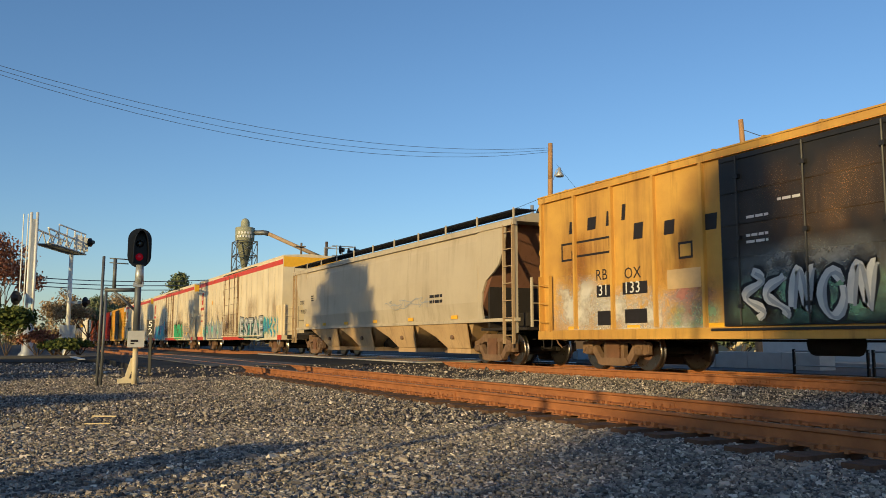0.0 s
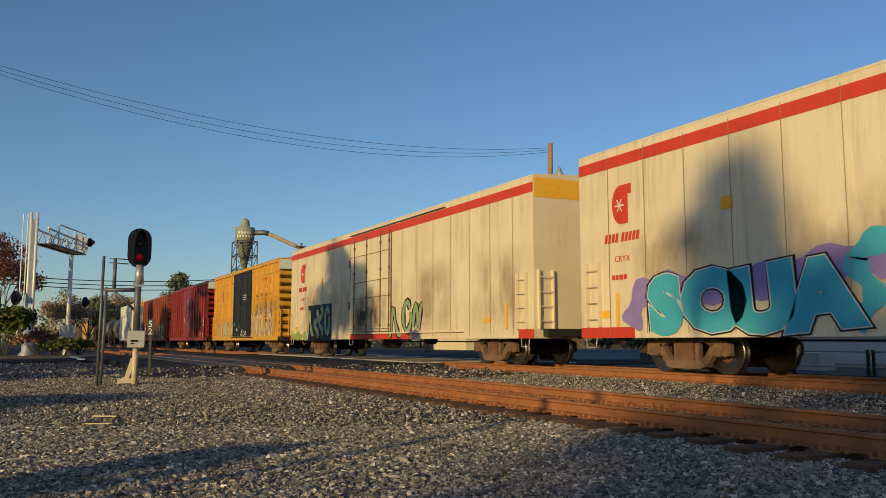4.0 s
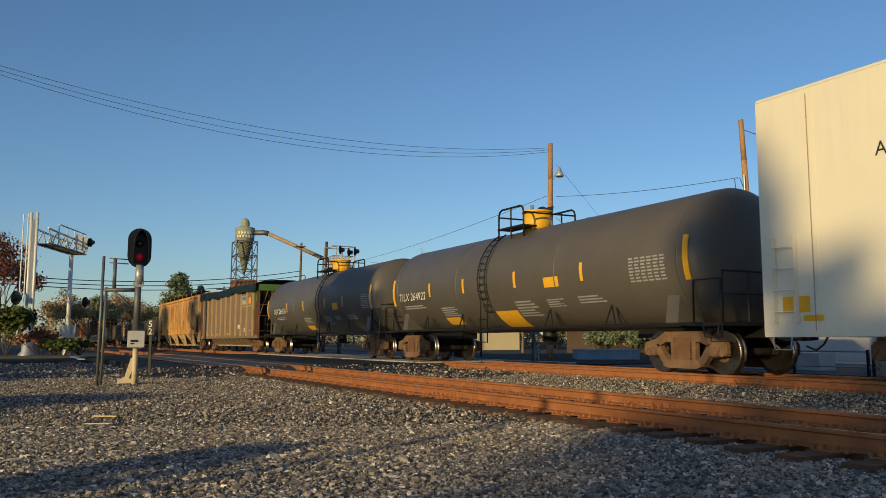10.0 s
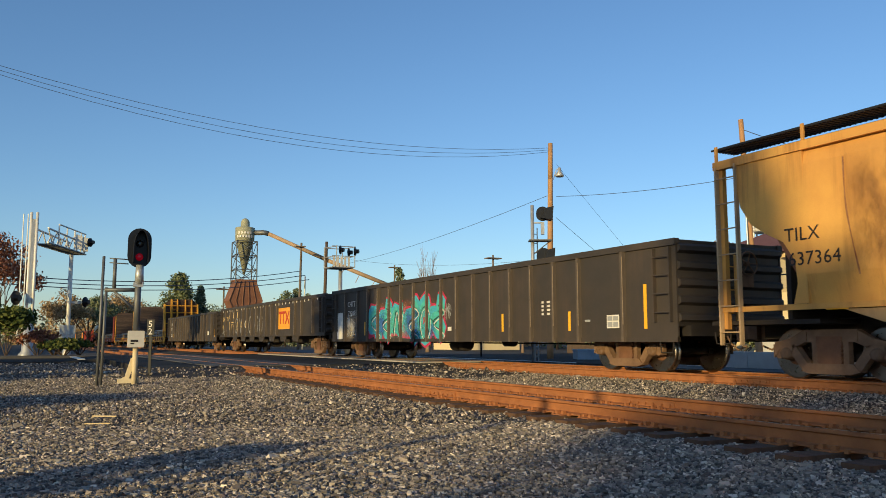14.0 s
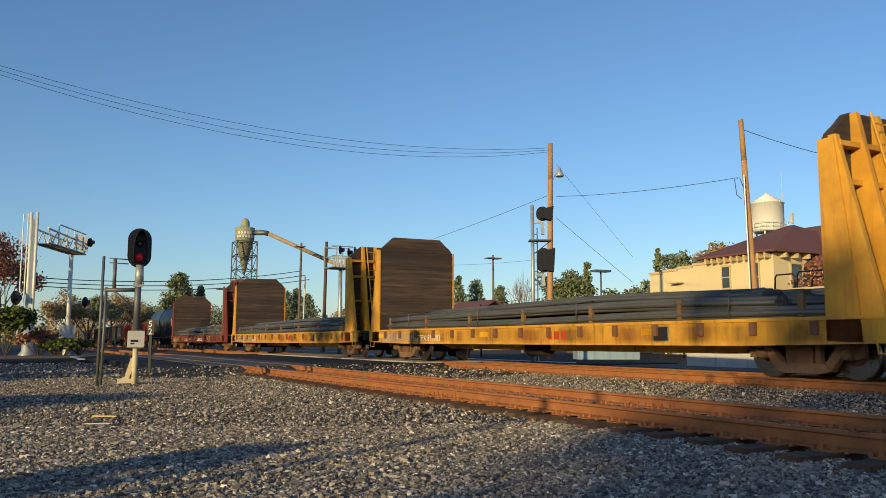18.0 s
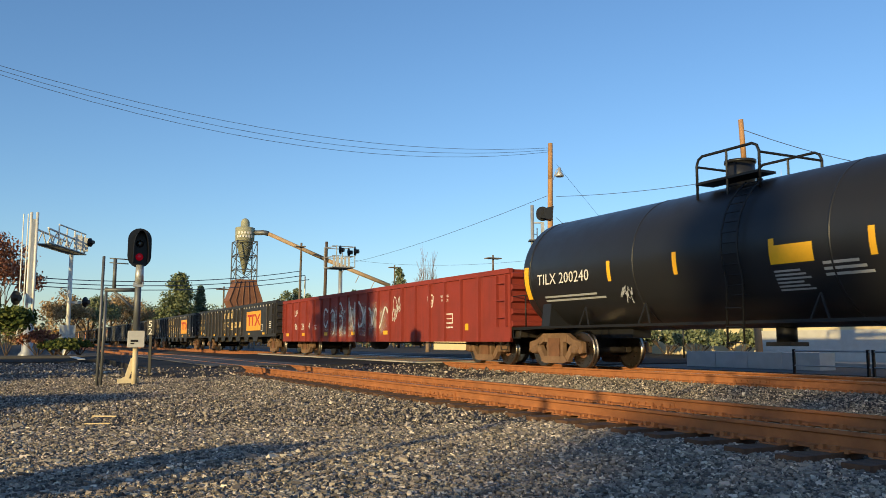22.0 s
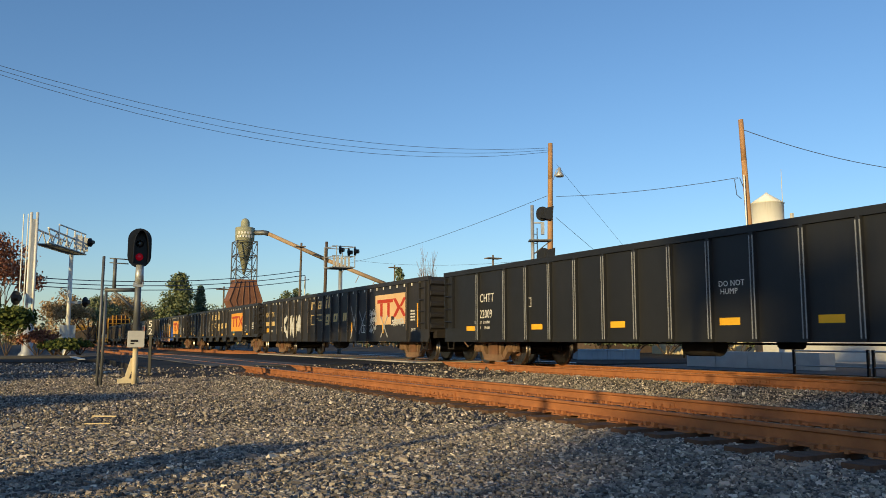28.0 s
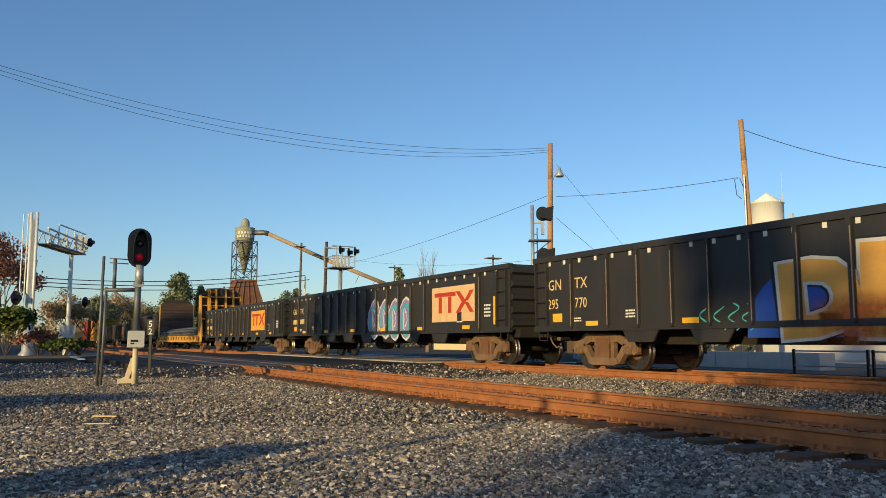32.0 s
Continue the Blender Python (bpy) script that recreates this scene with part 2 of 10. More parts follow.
def mesh_of(name, bm, material):
    me = bpy.data.meshes.new(name)
    bmesh.ops.recalc_face_normals(bm, faces=bm.faces)
    bm.to_mesh(me)
    bm.free()
    me.materials.append(material)
    return me


def part(name, bm, material, parent, label="", at=None):
    """One mesh object under a thing or under a part; bm may be a mesh that alike pieces share."""
    me = mesh_of(name, bm, material) if isinstance(bm, bmesh.types.BMesh) else bm
    ob = new(name, me)
    if parent is not None:
        ob.parent = parent
    if at is not None:
        ob.matrix_basis = at
    if label:
        ob["label"] = label
    return ob


def boxes(*dims):
    bm = bmesh.new()
    for d in dims:
        box(bm, *d)
    return bm


SHARED = {}


def shared(key, make, material):
    """The mesh kept under key, made once."""
    if key not in SHARED:
        SHARED[key] = mesh_of(key.split("|")[0], make(), material)
    return SHARED[key]


def thing(name, label, category, group="", kind="", at=None):
    ob = tagged(new(name), label, category, group, kind)
    ob.empty_display_size = 0.2
    if at is not None:
        ob.matrix_basis = at
    return ob


def solid(name, bm, material, label, category="", group="", kind="", at=None):
    ob = new(name, mesh_of(name, bm, material) if isinstance(bm, bmesh.types.BMesh) else bm)
    if at is not None:
        ob.matrix_basis = at
    return tagged(ob, label, category, group, kind)


def text_mesh(body, size, material):
    key = "lettering|%s|%s|%s" % (body, size, material.name)
    if key not in SHARED:
        cu = bpy.data.curves.new("lettering", "FONT")
        cu.body, cu.size, cu.extrude, cu.resolution_u = body, size, 0.002, 2
        cu.space_character = 1.05
        ob = new("lettering", cu)
        me = bpy.data.meshes.new_from_object(ob)
        bpy.data.objects.remove(ob)
        me.materials.clear()
        me.materials.append(material)
        SHARED[key] = me
    return SHARED[key]


def lettering(parent, body, x, z, size, material, y, wide=1.0):
    """Words on a side that faces the camera; x and z are the lower left corner."""
    ob = new("lettering", text_mesh(body, size, material))
    ob.parent = parent
    ob.matrix_basis = Matrix.Translation((x, y - 0.003, z)) @ Matrix.Rotation(radians(90), 4, "X") @ Matrix.Diagonal((wide, 1, 1, 1))
    return ob
# ---- ground, road and tracks ----
NEAR_Y, FAR_Y = 6.73, 13.5


def island_stone(name, a, b, c):
    """Crushed stone: every piece its own grey or brown."""
    m = bpy.data.materials.new(name)
    m.use_nodes = True
    n, ln = m.node_tree.nodes, m.node_tree.links
    p = n["Principled BSDF"]
    g = n.new("ShaderNodeNewGeometry")
    r = n.new("ShaderNodeValToRGB")
    r.color_ramp.elements[0].color, r.color_ramp.elements[1].color = a, c
    e = r.color_ramp.elements.new(0.86)
    e.color = b
    ln.new(g.outputs["Random Per Island"], r.inputs[0])
    t = n.new("ShaderNodeTexNoise")
    t.inputs["Scale"].default_value = 45
    mx = n.new("ShaderNodeMix")
    mx.data_type, mx.blend_type = "RGBA", "MULTIPLY"
    mx.inputs[0].default_value = 0.25
    ln.new(r.outputs[0], mx.inputs[6])
    ln.new(t.outputs["Color"], mx.inputs[7])
    ln.new(mx.outputs[2], p.inputs["Base Color"])
    p.inputs["Roughness"].default_value = 0.85
    p.inputs["Specular IOR Level"].default_value = 0.25
    bp = n.new("ShaderNodeBump")
    bp.inputs["Strength"].default_value, bp.inputs["Distance"].default_value = 0.5, 0.004
    ln.new(t.outputs[0], bp.inputs["Height"])
    ln.new(bp.outputs[0], p.inputs["Normal"])
    return m


M["stones"] = island_stone("crushed_stone", rgb(78, 75, 73), rgb(178, 166, 152), rgb(244, 230, 210))
solid("ground", boxes((-1500, 1500, -900, 2500, -2.0, -0.28)), M["ballast"], "grey crushed-stone ground", kind="structure")
bm = bmesh.new()
prism(bm, [(3.4, -0.30), (3.4, -0.06), (4.4, -0.03), (16.2, 0.0), (19, -0.12), (60, -0.14), (60, -0.30)], -47.0, -24.6)
solid("road", bm, M["asphalt"], "dark asphalt road over the level crossing", kind="structure")
bm = bmesh.new()
prism(bm, [(-90, -0.30), (-90, -0.20), (2.0, -0.16), (3.4, -0.062), (3.4, -0.30)], -47.0, -39.5)
solid("road", bm, M["asphalt"], "dark asphalt road leading to the level crossing", kind="structure")
solid("street", boxes((-400, 300, 19.4, 25.5, -0.5, -0.17)), M["asphalt_old"], "asphalt street behind the tracks", kind="structure")
solid("pavement", boxes((-24.0, 300, 25.5, 27.6, -0.5, -0.05)), M["concrete"], "pale concrete pavement with a kerb along the street", kind="structure")
# the kerb takes the darker asphalt tone in place of shade on it
solid("kerb", boxes((-49.5, -47.0, -60, 4.2, -0.4, -0.05)), M["asphalt_old"], "grey kerb beside the road, toned down for shade", kind="structure")
for x0, x1, y0, y1, nm in ((-46.6, -25.2, 18.3, 18.6, "stop_line"), (-46.5, -40, 2.4, 2.7, "stop_line")):
    solid(nm, boxes((x0, x1, y0, y1, -0.10, -0.075) if y0 > 10 else (x0, x1, y0, y1, -0.1, -0.07)), M["white_mark"], "worn white stop line painted on asphalt", kind="structure")
for y, z, nm in ((NEAR_Y, -0.222, "ballast_near"), (FAR_Y, -0.16, "ballast_far")):
    bm = bmesh.new()
    prism(bm, [(y - 2.7, -0.285), (y - 1.55, z), (y + 1.55, z), (y + 2.7, -0.285)], -400, 300)
    solid(nm, bm, M["ballast"], "bed of crushed stone below a track", kind="structure")


bm = bmesh.new()
prism(bm, [(-24.6, -0.29), (-24.6, -0.05), (-22.8, -0.285)], 2.6, 17.5, "y")
solid("ballast_ramp", bm, M["ballast"], "slope of crushed stone beside the crossing", kind="structure")


def rail_profile():
    """The head, web and foot of a rail about its own middle, top at zero."""
    r = [(0.036, -0.006), (0.036, -0.036), (0.010, -0.052), (0.009, -0.15), (0.075, -0.172), (0.075, -0.186)]
    return [(-0.03, 0.0)] + [(-y, z) for y, z in r] + [(y, z) for y, z in r[::-1]] + [(0.03, 0.0)]


def plate_mesh():
    bm = boxes((-0.1, 0.1, -0.17, 0.17, -0.195, -0.185))
    for x in (-0.06, 0.06):
        for y in (-0.095, 0.095):
            box(bm, x - 0.022, x + 0.022, y - 0.024, y + 0.024, -0.185, -0.145)
    for x in (-0.16, 0.16):
        box(bm, x - 0.02, x + 0.02, -0.1, 0.1, -0.2, -0.165)
    return bm


def track(name, label, y, z, x0, x1, shine, tall=1.0):
    low = 0.186 * (1 - tall)
    t = thing(name, label, "railway track", kind="structure")
    for s in (-1, 1):
        bm = bmesh.new()
        prism(bm, [(y + s * 0.753 + a, z + b * tall) for a, b in rail_profile()], x0, x1)
        part("rail", bm, M["rail_rust"], t, "rusty steel rail")
        part("rail_head", boxes((x0, x1, y + s * 0.753 - shine, y + s * 0.753 + shine, z - 0.002, z + 0.0025)), M["rail_shine"], t, "polished running surface")
        for k in range(5):
            x = -23.5 + k * 11.9 + (3.1 if s > 0 else 0)
            bm = boxes((x - 0.45, x + 0.45, y + s * 0.753 - 0.03, y + s * 0.753 + 0.03, z - 0.14, z - 0.06))
            for q in range(6):
                xx = x - 0.38 + q * 0.152
                tube(bm, (xx, y + s * 0.753 - 0.055, z - 0.1), (xx, y + s * 0.753 + 0.055, z - 0.1), 0.018, seg=6)
            part("joint_bar", bm, M["rail_rust"], t)
    tie = shared("tie", lambda: boxes((-0.115, 0.115, -1.3, 1.3, -0.36, -0.196)), M["tie"])
    pl = shared("tie_plate", plate_mesh, M["rail_rust"])
    x = -24.2
    k = 0
    while x < 16:
        m = pose(x + random.uniform(-0.03, 0.03), y + random.uniform(-0.06, 0.06), z + low, rz=random.uniform(-0.8, 0.8))
        part("tie", tie, None, t, at=m)
        for s in (-1, 1):
            part("tie_plate", pl, None, t, at=pose(x, y + s * 0.753, z + low))
        x += 0.53
    return t


track("track_near", "siding with rusty worn rails in crushed stone", NEAR_Y, 0.0, -400, 120, 0.012, 0.84)
track("track_far", "main track with rusty rails that carries the train", FAR_Y, 0.04, -700, 500, 0.026)
# crossing panels between and beside the rails
for y, z, nm in ((NEAR_Y, -0.005, "crossing_near"), (FAR_Y, 0.035, "crossing_far")):
    c = thing(nm, "concrete panels of the level crossing between the rails", "crossing panel", kind="structure")
    for k in range(6):
        x0 = -45.6 + k * 3.5
        for a, b in ((-0.66, 0.66), (-1.6, -0.83), (0.83, 1.6)):
            part("panel", boxes((x0, x0 + 3.46, y + a, y + b, -0.25, z)), M["concrete"] if nm == "crossing_far" else M["asphalt_old"], c)


def stones(name, label, n, area, size, height, seed, verts12=True):
    """Loose crushed stone: n irregular pieces inside area(rng, n) -> x, y."""
    rng = np.random.default_rng(seed)
    x, y = area(rng, n)
    n = len(x)
    if verts12:
        base = np.array([(x_, y_, z_) for x_ in (-1, 1) for y_ in (-1, 1) for z_ in (-1, 1)], float) * 0.8
        tri = np.array([0, 1, 3, 0, 3, 2, 4, 6, 7, 4, 7, 5, 0, 4, 5, 0, 5, 1, 2, 3, 7, 2, 7, 6, 0, 2, 6, 0, 6, 4, 1, 5, 7, 1, 7, 3]).reshape(-1, 3)
    else:
        base = np.array([(1, 0, 0), (-1, 0, 0), (0, 1, 0), (0, -1, 0), (0, 0, 1), (0, 0, -1)], float)
        tri = np.array([0, 2, 4, 2, 1, 4, 1, 3, 4, 3, 0, 4, 2, 0, 5, 1, 2, 5, 3, 1, 5, 0, 3, 5]).reshape(-1, 3)
    nv = len(base)
    v = np.repeat(base[None], n, 0) * rng.uniform(0.65, 1.2, (n, nv, 1)) * rng.uniform(0.62, 1.3, (n, nv, 3))
    v *= (size * np.exp(rng.normal(0, 0.32, (n, 1, 1)))) * rng.uniform((0.85, 0.7, 0.5), (1.4, 1.1, 0.85), (n, 3))[:, None, :]
    a = rng.uniform(0, math.tau, n)
    b = rng.uniform(-1.4, 1.4, n)
    ca, sa, cb, sb = np.cos(a)[:, None], np.sin(a)[:, None], np.cos(b)[:, None], np.sin(b)[:, None]
    vx, vy, vz = v[..., 0], v[..., 1] * cb - v[..., 2] * sb, v[..., 1] * sb + v[..., 2] * cb
    out = np.stack([vx * ca - vy * sa + x[:, None], vx * sa + vy * ca + y[:, None], vz + height(x, y)[:, None] + rng.uniform(-0.7, 2.1, (n, 1)) * size], -1)
    faces = (tri[None] + (np.arange(n) * nv)[:, None, None]).reshape(-1, 3)
    me = bpy.data.meshes.new(name)
    me.vertices.add(n * nv)
    me.vertices.foreach_set("co", out.reshape(-1))
    me.loops.add(len(faces) * 3)
    me.loops.foreach_set("vertex_index", faces.reshape(-1).astype(np.int32))
    me.polygons.add(len(faces))
    me.polygons.foreach_set("loop_start", np.arange(len(faces), dtype=np.int32) * 3)
    me.update(calc_edges=True)
    me.shade_flat()
    me.materials.append(M["stones"])
    return tagged(new(name, me), label, "gravel", kind="stuff")


def bed(x, y):
    """Height of the stone surface across the tracks."""
    z = np.full_like(y, -0.28)
    for c, t in ((NEAR_Y, -0.232), (FAR_Y, -0.16)):
        u = np.clip((2.7 - np.abs(y - c)) / 1.15, 0, 1)
        z = np.maximum(z, -0.28 + (t + 0.28) * u)
    ramp = np.clip((-22.8 - x) / 1.8, 0, 1) * np.clip((y - 2.4) / 0.6, 0, 1) * (x > -24.6)
    return np.maximum(z, -0.28 + 0.23 * ramp)


def fan(d0, d1):
    """Spots spread evenly over the wedge of ground before the camera, d0 to d1 metres off."""
    def area(rng, n):
        d = np.sqrt(rng.uniform(d0 * d0, d1 * d1, n))
        s = rng.uniform(-0.57, 0.6, n) * d
        ca, sa = math.cos(radians(PSI)), math.sin(radians(PSI))
        x, y = -ca * d + sa * s, sa * d + ca * s
        keep = ((x > -24.55) & (y < 12.4)) | ((x > -39.4) & (y < 3.3))
        for c in (NEAR_Y - 0.753, NEAR_Y + 0.753):
            keep &= np.abs(y - c) > 0.10
        # stones thin out over the tie ends
        on_tie = np.abs((x + 24.2 + 0.265) % 0.53 - 0.265) < 0.125
        edge = NEAR_Y - 1.02 + 0.1 * np.sin(x * 2.3) + rng.uniform(-0.1, 0.06, n)
        keep &= ~(on_tie & (y > edge) & (y < NEAR_Y + 1.2) & (rng.uniform(0, 1, n) > 0.12))
        return x[keep], y[keep]
    return area


stones("gravel", "loose grey and tan crushed stone", 150000, fan(4.8, 9.6), 0.0127, bed, 1)
stones("gravel", "loose grey and tan crushed stone", 125000, fan(9.6, 22.0), 0.0178, bed, 2, False)
stones("gravel", "loose grey and tan crushed stone", 36000, fan(22.0, 42.0), 0.034, bed, 3, False)
# ---- the train: every car is built round its own middle, on the rail's top, heading along +x ----
TRACK_Y, TRACK_Z = 13.5, 0.04
SPEED, FOOT = 17.736, 6.17
W = 1.58
KEYED = []


M["rust_bin"] = mat("rust_bin", rgb(132, 92, 70), 0.8, col2=rgb(96, 66, 52), scale=0.6, amount=0.6, streak=0.5)


def wheel_mesh():
    bm = bmesh.new()
    spin_solid(bm, [(-0.07, 0.10), (-0.07, 0.20), (-0.03, 0.24), (-0.02, 0.36), (-0.05, 0.40), (-0.06, 0.452)], (0, 0, 0), (0, 1, 0), 28)
    return bm


def tread_mesh():
    bm = bmesh.new()
    spin_solid(bm, [(-0.062, 0.432), (-0.062, 0.447), (0.0, 0.457), (0.035, 0.462), (0.045, 0.487), (0.066, 0.487), (0.072, 0.40)], (0, 0, 0), (0, 1, 0), 28)
    return bm


def side_frame_mesh():
    """A cast truck side frame: arched top, two pockets for bearings, an opening for the springs."""
    bm = bmesh.new()
    y0, y1 = -0.07, 0.07
    top = [(-1.18, 0.44), (-1.15, 0.66), (-0.82, 0.72), (-0.52, 0.88), (0.52, 0.88), (0.82, 0.72), (1.15, 0.66), (1.18, 0.44)]
    low = [(-1.18, 0.38), (-1.02, 0.56), (-0.76, 0.55), (-0.50, 0.66), (0.50, 0.66), (0.76, 0.55), (1.02, 0.56), (1.18, 0.38)]
    for k in range(7):
        prism(bm, [top[k], top[k + 1], low[k + 1], low[k]], y0, y1, "y")
    for s in (-1, 1):
        prism(bm, [(s * 0.92, 0.58), (s * 0.72, 0.62), (s * 0.44, 0.26), (s * 0.56, 0.16)], y0, y1, "y")
        prism(bm, [(s * 0.36, 0.68), (s * 0.26, 0.68), (s * 0.25, 0.24), (s * 0.36, 0.24)], y0 + 0.01, y1 - 0.01, "y")
        prism(bm, [(s * 1.2, 0.62), (s * 0.80, 0.60), (s * 0.80, 0.48), (s * 1.06, 0.36), (s * 1.2, 0.42)], y0 + 0.02, y1 - 0.02, "y")
        box(bm, s * 0.5 - 0.05, s * 0.5 + 0.05, y0 - 0.02, y0, 0.68, 0.84)
    prism(bm, [(-0.58, 0.16), (-0.46, 0.29), (0.46, 0.29), (0.58, 0.16), (0.4, 0.11), (-0.4, 0.11)], y0 - 0.03, y1 + 0.03, "y")
    return bm


def springs_mesh():
    """Three coil springs side by side, as one ribbed block below the bolster's end."""
    bm = bmesh.new()
    left = [(-0.25 + (0.03 if k % 2 else 0.0), 0.27 + k * 0.033) for k in range(11)]
    prism(bm, [*left, (-0.25, 0.76), (0.25, 0.76), *[(-x, z) for x, z in left[::-1]]], -0.09, 0.09, "y")
    return bm


def truck(parent, x, style="truck"):
    bm = boxes((-0.2, 0.2, -1.0, 1.0, 0.52, 0.76), (-1.0, 1.0, -0.62, -0.50, 0.40, 0.52), (-1.0, 1.0, 0.50, 0.62, 0.40, 0.52))
    for s in (-1, 1):
        tube(bm, (s * 0.89, -0.95, 0.457), (s * 0.89, 0.95, 0.457), 0.08, seg=10)
        box(bm, s * 0.36 - 0.06, s * 0.36 + 0.06, -0.8, 0.8, 0.3, 0.46)
    if "truck_bolster" not in SHARED:
        SHARED["truck_bolster"] = mesh_of("truck", bm, M["underframe"])
    else:
        bm.free()
    t = part("truck", SHARED["truck_bolster"], None, parent, at=pose(x, 0, 0))
    for s in (-1, 1):
        part("side_frame", shared("side_frame", side_frame_mesh, M["truck"]), None, t, at=pose(0, s * 1.0, 0))
        part("coil_spring", shared("spring_group", springs_mesh, M["wheel"]), None, t, at=pose(0, s * 1.0, 0))
        for e in (-1, 1):
            part("wheel", shared("wheel", wheel_mesh, M["wheel"]), None, t, at=pose(e * 0.89, s * 0.753, 0, rz=0 if s < 0 else 180) @ pose(0, 0, 0.457))
            part("wheel_tread", shared("wheel_tread", tread_mesh, M["tread"]), None, t, at=pose(e * 0.89, s * 0.753, 0, rz=0 if s < 0 else 180) @ pose(0, 0, 0.457))
            part("bearing_cap", shared("bearing_cap", bearing_mesh, M["truck"]), None, t, at=pose(e * 0.89, s * 1.02, 0.457))
    return t


def bearing_mesh():
    bm = bmesh.new()
    spin_solid(bm, [(-0.13, 0.05), (-0.13, 0.085), (-0.06, 0.11), (0.13, 0.13)], (0, 0, 0), (0, 1, 0), 12)
    box(bm, -0.13, 0.13, -0.06, 0.06, 0.02, 0.14)
    return bm


def coupler_mesh():
    bm = boxes((-0.75, 0.1, -0.07, 0.07, 0.78, 0.94))
    prism(bm, [(0.1, 0.70), (0.34, 0.68), (0.46, 0.74), (0.46, 0.98), (0.34, 1.02), (0.1, 1.0)], -0.17, 0.06, "y")
    box(bm, 0.2, 0.44, 0.06, 0.18, 0.72, 0.98)
    pipe(bm, [(-0.1, -0.3, 0.9), (0.1, -0.32, 0.62), (0.26, -0.3, 0.5), (0.42, -0.22, 0.58)], 0.022)
    return bm


def coupler(parent, x):
    part("coupler", shared("coupler", coupler_mesh, M["truck"]), None, parent, at=pose(x, 0, 0, rz=0 if x > 0 else 180))


def ladder(parent, x0, x1, z0, z1, y, material, n=None, label=""):
    """Two stiles and rungs that stand off a side."""
    bm = bmesh.new()
    n = n or max(2, round((z1 - z0) / 0.42))
    o = -0.09 if y < 0 else 0.09
    for x in (x0, x1):
        box(bm, x - 0.02, x + 0.02, min(y, y + o), max(y, y + o), z0, z1)
    for k in range(n):
        z = z0 + (z1 - z0) * (k + 0.5) / n
        tube(bm, (x0, y + o, z), (x1, y + o, z), 0.014, seg=6)
    part("ladder", bm, material, parent, label)


def end_ladder(parent, x, y0, y1, z0, z1, material):
    bm = bmesh.new()
    o = 0.09 if x > 0 else -0.09
    for y in (y0, y1):
        box(bm, min(x, x + o), max(x, x + o), y - 0.02, y + 0.02, z0, z1)
    n = max(2, round((z1 - z0) / 0.42))
    for k in range(n):
        z = z0 + (z1 - z0) * (k + 0.5) / n
        tube(bm, (x + o, y0, z), (x + o, y1, z), 0.014, seg=6)
    part("ladder", bm, material, parent)


def grab(parent, x0, x1, z, y, material):
    bm = bmesh.new()
    pipe(bm, [(x0, y, z), (x0, y - 0.08, z), (x1, y - 0.08, z), (x1, y, z)], 0.013)
    part("grab_iron", bm, material, parent)


def stirrup(parent, x, y, z, material):
    bm = bmesh.new()
    pipe(bm, [(x - 0.2, y, z), (x - 0.17, y, z - 0.22), (x + 0.17, y, z - 0.22), (x + 0.2, y, z)], 0.018)
    part("step", bm, material, parent)


def plate(parent, name, x0, x1, z0, z1, material, y, label="", d=0.004):
    return part(name, boxes((x0, x1, y - d, y, z0, z1)), material, parent, label)


def bars(parent, x, z, w, h, rows, material, y, seed=0):
    """Small unreadable lettering, as plain bars."""
    rnd = random.Random(seed)
    bm = bmesh.new()
    for r in range(rows):
        zz = z + h * (rows - 1 - r) / rows
        xx = x
        while xx < x + w * 0.92:
            l = min(rnd.uniform(0.12, 0.4) * w, x + w - xx)
            box(bm, xx, xx + l, y - 0.004, y, zz, zz + h / rows * 0.55)
            xx += l + 0.06 * w
    part("marking", bm, material, parent)


def ribbon(bm, pts, width, y):
    prev = None
    n = len(pts)
    for k, (x, z) in enumerate(pts):
        a, b = pts[max(0, k - 1)], pts[min(n - 1, k + 1)]
        dx, dz = b[0] - a[0], b[1] - a[1]
        l = math.hypot(dx, dz) or 1.0
        w = width * (0.75 + 0.25 * math.sin(k * 1.3))
        q = (bm.verts.new((x - dz / l * w / 2, y, z + dx / l * w / 2)), bm.verts.new((x + dz / l * w / 2, y, z - dx / l * w / 2)))
        if prev:
            bm.faces.new((prev[0], prev[1], q[1], q[0]))
        prev = q


